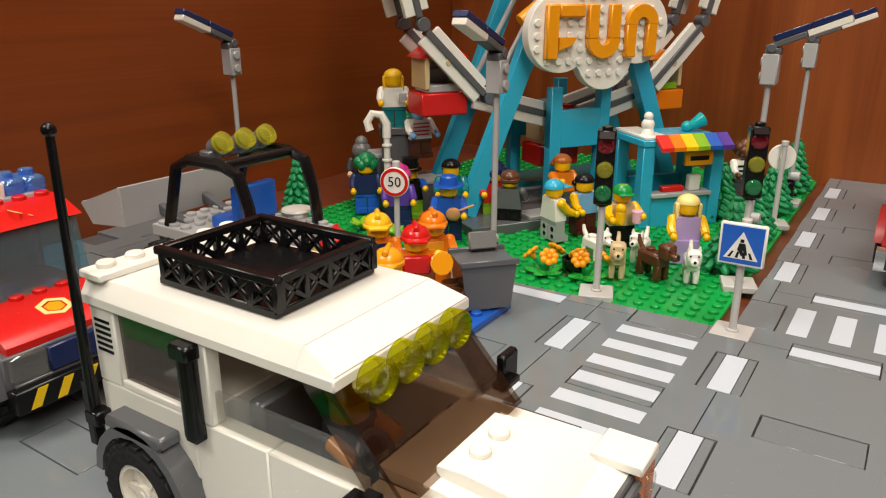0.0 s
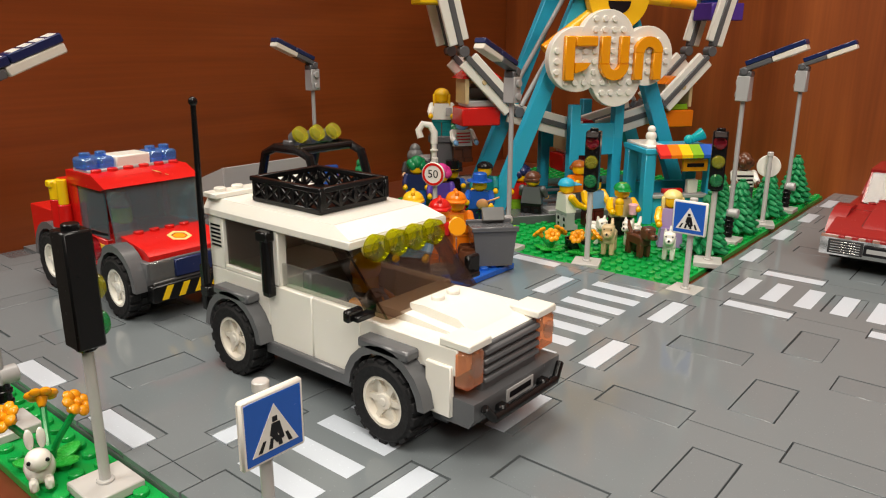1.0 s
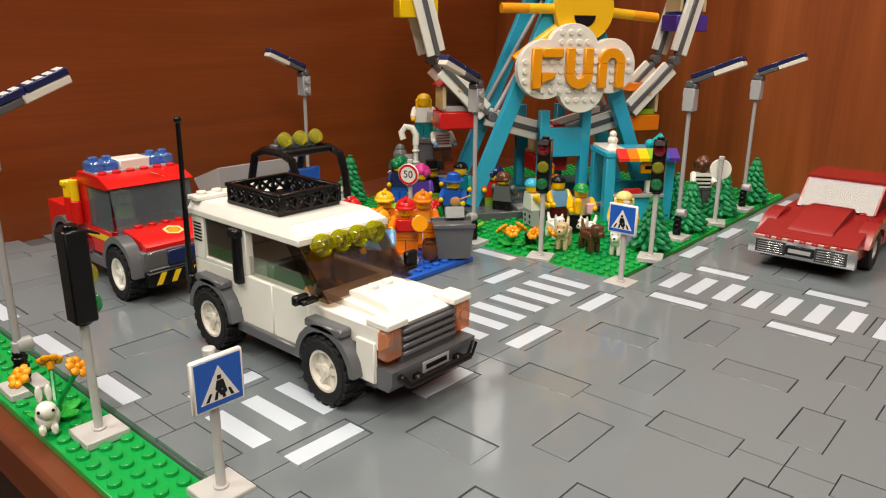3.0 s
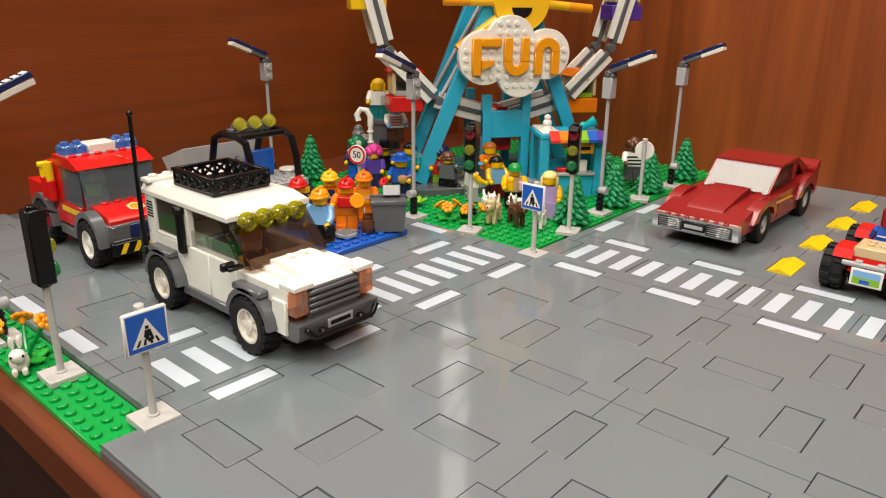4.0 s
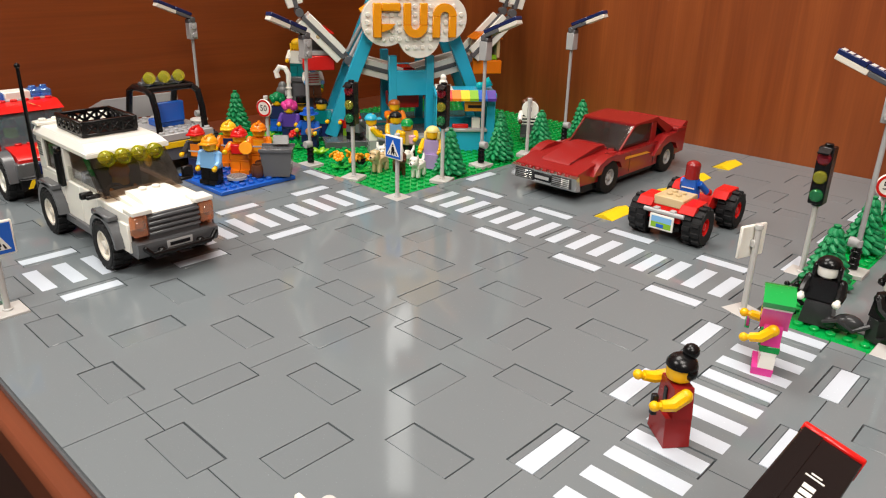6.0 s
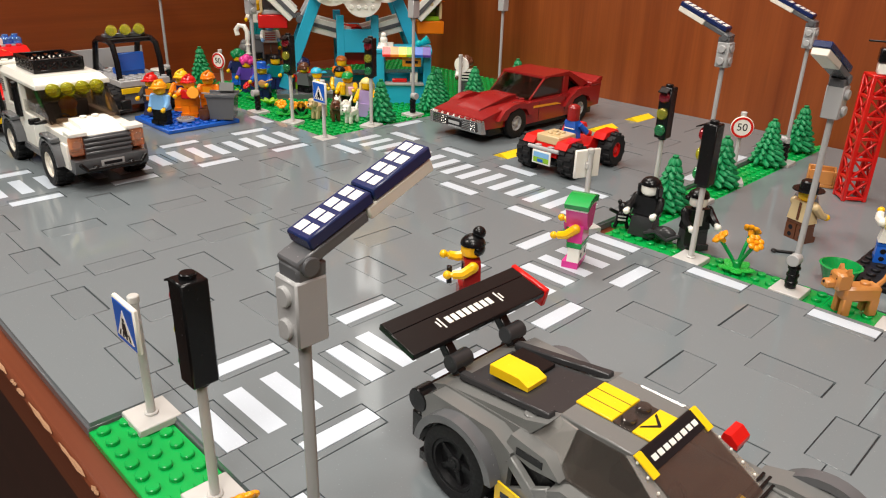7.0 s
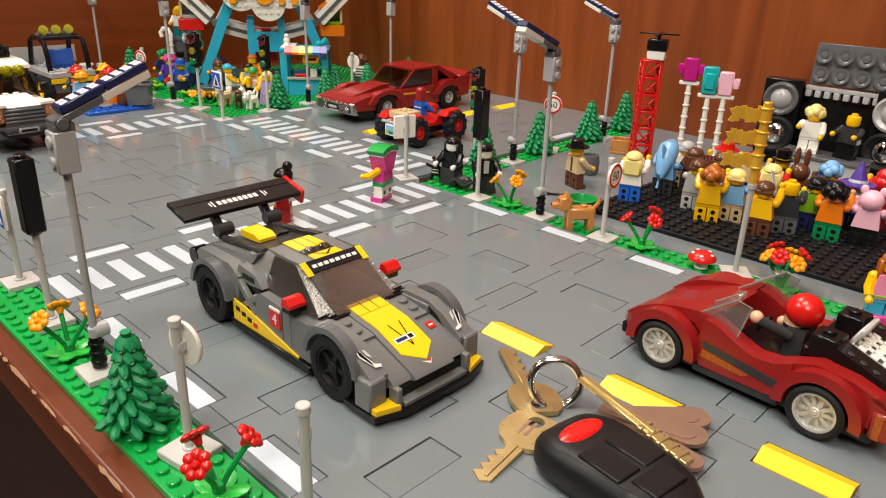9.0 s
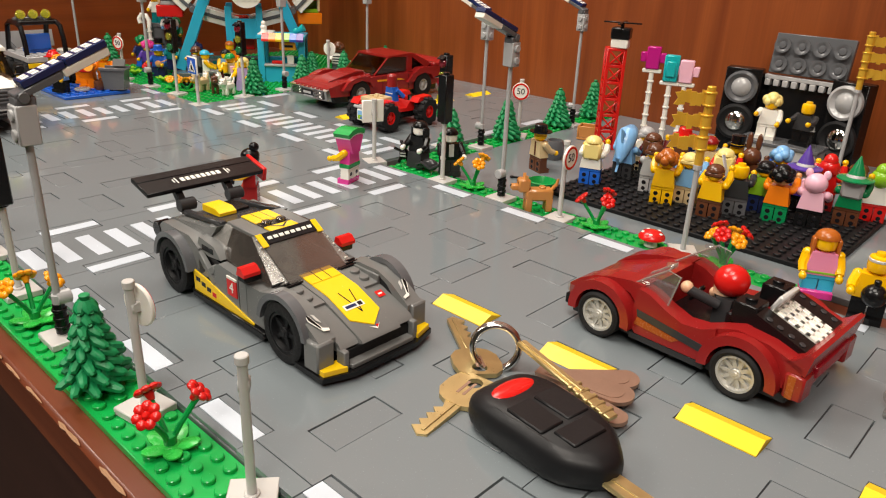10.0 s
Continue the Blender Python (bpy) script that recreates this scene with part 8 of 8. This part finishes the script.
# ---- concert ground ----
single("concert_plate", Shape("matt_black").box(47.4, 31.8, 0, 71.4, 47.8, 0.35, 0.04).studs(47.4, 31.8, 24, 16, 0.35), "black studded baseplate under the crowd", "baseplate", z=-0.28)
CROWD = [
    (49.0, 36.4, 200, "white", "blue", ("pale_yellow", "long"), "", "skin", "plain toy doll in white and blue with blond hair"),
    (50.0, 40.6, 190, "sky", "charcoal", "", ("sky", "shark"), "skin", "plain toy doll in a blue shark costume"),
    (50.2, 44.0, 200, "white", "tan", ("light_grey", "short"), "", "skin", "plain toy doll in white with grey hair"),
    (52.0, 42.0, 190, "maroon", "charcoal", ("brown", "long"), "", "skin", "plain toy doll in maroon with long brown hair"),
    (54.4, 42.4, 180, "dark_grey", "black", ("brown", "long"), "", "skin", "plain toy doll in grey with dark brown hair"),
    (56.2, 36.6, 200, "skin", "skin", ("ginger", "puff"), "", "skin", "plain yellow toy doll with a ginger mane"),
    (57.6, 38.2, 190, "sky", "tan", ("pale_yellow", "short"), "", "skin", "plain toy doll in pale blue and tan"),
    (60.6, 36.4, 190, "skin", "brown", ("brown", "short"), "", "skin", "plain toy doll with a bare yellow chest and brown legs"),
    (61.8, 38.6, 200, "charcoal", "dark_grey", "", "", "skin", "plain toy doll in dark armour with a grey blade"),
    (59.0, 42.0, 190, "red", "skin", ("pale_yellow", "long"), "", "skin", "plain toy doll in red with long blond hair"),
    (60.4, 44.4, 190, "brown", "brown", "", ("brown", "rabbit"), "brown", "plain toy doll in a brown rabbit costume"),
    (63.0, 41.0, 190, "lime", "dark_blue", ("black", "short"), "", "skin", "plain toy doll in lime green with black hair"),
    (64.8, 39.6, 190, "orange", "dark_green", ("black", "puff"), "", "nougat", "plain toy doll in orange with black hair"),
    (65.2, 43.6, 190, "purple", "black", ("light_grey", "long"), ("purple", "witch"), "skin", "plain toy doll in a purple pointed hat"),
    (67.2, 40.4, 190, "soft_pink", "black", "", ("soft_pink", "ears"), "soft_pink", "plain toy doll in a pink pig costume"),
    (66.4, 46.2, 190, "red", "dark_red", "", ("red", "hood"), "skin", "plain toy doll in a red hood"),
    (69.2, 43.4, 190, "dark_green", "brown", ("light_grey", "long"), ("dark_green", "witch"), "skin", "plain toy doll in a green pointed hat"),
    (62.4, 46.0, 190, "blue", "black", ("sky", "puff"), "", "skin", "plain toy doll with pale blue hair"),
    (56.0, 45.6, 190, "tan", "dark_blue", "", ("dark_red", "cap"), "skin", "plain toy doll in tan with a dark red cap"),
    (53.2, 45.9, 190, "dark_blue", "black", "", ("red", "brim"), "skin", "plain toy doll in dark blue with a red hat"),
    (58.2, 46.4, 190, "charcoal", "charcoal", "", ("black", "top"), "skin", "plain toy doll in black with a top hat"),
    (70.4, 46.4, 200, "white", "red", "", ("lime", "hood"), "lime", "plain toy doll in a lime green hood"),
    (54.0, 38.6, 190, "light_grey", "light_grey", ("brown", "short"), "", "skin", "plain toy doll in pale grey"),
    (68.6, 46.6, 190, "nougat", "brown", ("brown", "short"), "", "peach", "plain toy doll in light brown"),
]
for x, y, rz, torso, legs, hair, hat, skin, label in CROWD:
    doll(x, y, rz, torso, legs, hair, hat, skin, 0.1, (60 + (int(x * 7) % 5) * 18, 40 + (int(y * 5) % 4) * 25), label, extra=(lambda s, z0: s.mat("light_grey").beam((0.9, -1.0, z0 + 1.0), (1.6, -1.6, z0 + 3.0), 0.35, 0.1)) if x == 61.8 else None)
doll(72.0, 27.6, 25, "pink", "azure", ("ginger", "long"), "", "skin", 0.0, (15, 20), "plain toy gymnast in a pink leotard with ginger hair", sleeves="skin", extra=lambda s, z0: s.mat("hot_pink").box(-0.97, -0.74, z0 - 1.55, 0.97, 0.42, z0 - 1.05, 0.04).mat("lime").box(-0.95, -0.52, z0 + 0.1, 0.95, 0.5, z0 + 0.25, 0.02))
doll(75.4, 26.2, 10, "skin", "black", "", "", "skin", 0.0, (50, 60), "plain bare-chested toy doll holding a black round weight", extra=lambda s, z0: s.mat("black").ball(0.2, -1.25, z0 + 0.6, 0.72).cyl(0.2, -1.25, z0 + 1.2, z0 + 1.6, 0.2).mat("pale_grey").cyl(0, 0, z0 + 2.35, z0 + 2.55, 0.67))

# loudspeaker wall, turntable and singers
wall = thing("loudspeaker_wall", "dark grey wall of loudspeaker panels on a grey brick row", "loudspeakers", 57.8, 63.4, -0.3, 0)
part("support", Shape("black").box(-5.4, -0.2, 0, 5.4, 1.4, 8.6, 0.08), wall)
part("panel", Shape("dark_grey").at(0, -0.3, 8.9, -8).box(-4.0, -0.4, 0, 4.0, 0.3, 4.2, 0.08), wall, "dark grey loudspeaker panel")
for i in range(4):
    for j in range(2):
        s = Shape("dark_grey").at(-3.0 + 2.0 * i, -0.72, 10.0 + 1.95 * j, 82)
        s.lathe([(0.85, 0.0), (0.85, 0.14), (0.66, 0.14), (0.4, 0.02), (0.36, 0.16), (0.1, 0.2)], 18)
        part("cone", s, wall)
part("grille_row", Shape("light_grey").box(-4.2, -0.8, 8.3, 4.2, 0.1, 8.75, 0.06), wall)
for k in range(9):
    part("grille_tooth", Shape("light_grey").box(-4.1 + 0.94 * k, -0.9, 7.6, -3.5 + 0.94 * k, -0.2, 8.3, 0.06), wall)
for sx in (-1, 1):
    sp = thing("speaker_tower", "black loudspeaker tower with round grey and silver cones", "loudspeaker", 57.2 + sx * 5.6, 62.2, -0.3, sx * -12)
    part("cabinet", Shape("black").box(-1.9, -0.8, 0, 1.9, 1.0, 9.2, 0.1), sp)
    for z, r, key in ((7.2, 1.75, "dark_grey" if sx < 0 else "light_grey"), (3.4, 1.95, "rubber")):
        c = Shape(key).at(0, -0.8, z, 90)
        c.lathe([(r, 0.0), (r, 0.5), (r * 0.85, 0.6), (r * 0.62, 0.25), (r * 0.5, 0.3), (0.1, 0.45)], 24)
        q = part("cone", c, sp)
        part("dust_cap", Shape("reflector" if key == "rubber" else "light_grey").at(0, -1.05, z, 90).lathe([(r * 0.6, 0), (r * 0.45, 0.3), (0.1, 0.45)], 20), q, "silver dome")
single("stage_block", Shape("light_grey").box(-4, -1.6, 0, 4, 1.6, 2.6, 0.08).mat("dark_grey").box(-4.2, -1.8, 2.4, 4.2, 1.8, 2.75, 0.06), "grey toy stage block before the loudspeakers", "stage", 58.2, 58.4, -0.3)
doll(56.4, 58.4, 10, "white", "white", ("pale_yellow", "puff"), "", "skin", 2.46, (70, 30), "plain toy singer in white with blond hair")
doll(60.0, 58.6, -10, "charcoal", "black", "", "", "skin", 2.46, (60, 60), "plain toy singer in black")
single("turntable", Shape("blue").box(-1.6, -0.8, 0, 1.6, 0.8, 0.4, 0.05).mat("yellow").box(-1.3, -0.6, 0.4, 1.3, 0.6, 1.0, 0.1), "blue and yellow toy box on the ground", "box", 55.0, 54.0, -0.28, 10)
single("drum", Shape("white").cyl(0, 0, 0, 1.4, 1.0).mat("yellow").cyl(0, 0, 1.4, 1.6, 1.05).mat("red").cyl(0, 0, 1.58, 1.64, 0.6), "yellow and red topped toy drum", "drum", 60.6, 54.0, -0.28)


# ---- the car keys lying on the road ----
keys = thing("car_keys", "black car key fob with brass keys on a steel ring", "keys", 0, 0, 0)
ring = Shape("chrome").at(63.3, 5.3, 1.15, 78, 0, 40)
for dz in (-0.14, 0.14):
    pts = [(1.2 * math.cos(2 * math.pi * k / 36), 1.2 * math.sin(2 * math.pi * k / 36), dz) for k in range(37)]
    ring.sweep(pts, 0.17, 10)
part("ring", ring, keys, "double steel split ring")


def fob():
    """A rounded wedge with raised buttons; local x runs from the ring to the blade."""
    n, rows = 28, 9
    s = Shape("fob_black").at(69.1, 1.9, 0.05, 0, 0, -8)
    verts, faces = [], []
    for j in range(rows):
        f = j / (rows - 1)
        z = 1.75 * f
        k = (1 - (2 * f - 1) ** 4 * 0.16) if f < 0.5 else (1 - ((f - 0.5) * 2) ** 3 * 0.2)
        for i in range(n):
            a = 2 * math.pi * i / n
            c, sn = math.cos(a), math.sin(a)
            ex = 0.55
            px = 3.75 * math.copysign(abs(c) ** ex, c)
            w = 2.1 - 0.25 * (px / 3.9)
            if px > 2.2:
                w -= (px - 2.2) * 0.55
            py = w * math.copysign(abs(sn) ** ex, sn)
            verts.append((px * k, py * k, z * (1 + 0.06 * math.cos(px * 0.5))))
    for j in range(rows - 1):
        faces += [[j * n + i, j * n + (i + 1) % n, (j + 1) * n + (i + 1) % n, (j + 1) * n + i] for i in range(n)]
    faces += [list(range(n))[::-1], [(rows - 1) * n + i for i in range(n)]]
    s.add(verts, faces)
    body = part("fob", s, keys, "worn black plastic fob")
    T = (69.1, 1.9, 1.8, 0, 0, -8)
    b = Shape("fob_black").at(*T)
    b.box(-1.2, 0.15, -0.05, 0.9, 1.5, 0.16, 0.1)
    part("button", b, body)
    part("button", Shape("fob_black").at(*T).box(-1.2, -1.5, -0.05, 0.9, -0.1, 0.16, 0.1), body)
    part("button", Shape("fob_black").at(*T).box(1.1, -1.0, -0.05, 2.3, 1.0, 0.14, 0.1), body)
    part("panic_button", Shape("red").at(*T).ball(-2.3, 0.0, 0.0, 0.55, 1.25, 0.16, 18, 6), body, "faded red oval button")
    bl = Shape("brass").at(74.6, 1.0, 0.55, 0, 0, -8).box(-2.2, -0.5, 0, 3.2, 0.5, 0.28, 0.06).box(-2.2, -0.12, 0.24, 3.0, 0.12, 0.33, 0.03)
    part("blade", bl, keys, "brassy car key blade")


fob()


def house_key(x, y, z, rz, mat, length, label, rx=0, ry=0):
    s = Shape(mat).at(x, y, z, rx, ry, rz)
    # a squared head with cut corners, opened by a round hole, in two halves
    half = [(-1.35, 0.0), (-1.35, 0.75), (-1.0, 1.15), (-0.35, 1.3), (0.5, 1.25), (1.0, 0.9), (1.2, 0.45), (1.2, 0.0), (-0.32, 0.0)]
    hole = [(-0.72 + 0.4 * math.cos(math.pi * k / 8), 0.4 * math.sin(math.pi * k / 8)) for k in range(1, 8)]
    rim = half + hole + [(-1.12, 0.0)]
    s.prism(rim, 0, 0.26, "z").prism([(u, -w) for u, w in rim], 0, 0.26, "z")
    edge = [(1.0, -0.45), (1.0, 0.5), (1.0 + length, 0.5), (1.25 + length, 0.1)]
    for k in range(7, -1, -1):
        edge.append((1.25 + length * (0.16 + 0.1 * k), -0.5 if k % 2 else -0.15))
    s.prism(edge, 0.03, 0.23, "z")
    s.box(1.2, 0.08, 0.2, 0.9 + length, 0.24, 0.29, 0.02)
    k = part("key", s, keys, label)
    part("stamp", Shape("copper").at(x, y, z, rx, ry, rz).box(-0.7, -0.35, 0.255, 0.4, -0.2, 0.275, 0.005).box(-0.7, 0.0, 0.255, 0.4, 0.15, 0.275, 0.005), k)
    return k


house_key(62.6, 4.6, 0.12, 146, "brass", 3.6, "brassy house key with cut teeth", 4, 0)
house_key(64.1, 2.2, 0.10, -84, "brass", 2.7, "brassy house key with cut teeth", 0, 3)
for x, y, z, rz, long, wide in ((67.6, 7.6, 0.22, 38, 2.5, 0.75), (67.9, 6.7, 0.42, 10, 2.5, 0.8), (68.4, 5.9, 0.24, -12, 2.6, 0.6)):
    # a worn leaf of coppery metal, rounded at its end
    leaf = [(-long, -wide * 0.6), (long - wide, -wide)] + [(long - wide + wide * math.cos(radians(a)), wide * math.sin(radians(a))) for a in range(-75, 90, 15)] + [(-long, wide * 0.6)]
    part("key_leaf", Shape("copper").at(x, y, z, 3, -2, rz).prism(leaf, 0, 0.2, "z").prism([(u * 0.8, w * 0.7) for u, w in leaf], 0.19, 0.23, "z"), keys, "worn coppery flat key")
bar = Shape("brass").at(67.6, 5.3, 1.15, 0, 5, -13).box(-3.4, -0.3, 0, 3.2, 0.3, 0.24, 0.05).box(-3.3, -0.12, 0.22, 1.2, 0.12, 0.33, 0.03)
for k in range(5):
    bar.box(0.5 + 0.52 * k, -0.42, -0.02, 0.78 + 0.52 * k, 0.42, 0.3 - 0.02 * (k % 2), 0.06)
part("key", bar, keys, "brassy key lying on its edge")
single("glass_bead", Shape("clear_glass").ball(0, 0, 0.5, 0.7, 0.7, 0.5).box(-0.3, -1.6, 0.0, 0.5, -0.4, 0.5, 0.1), "clear plastic stand piece on the road", "clear piece", 79.4, 17.0, 0.0)
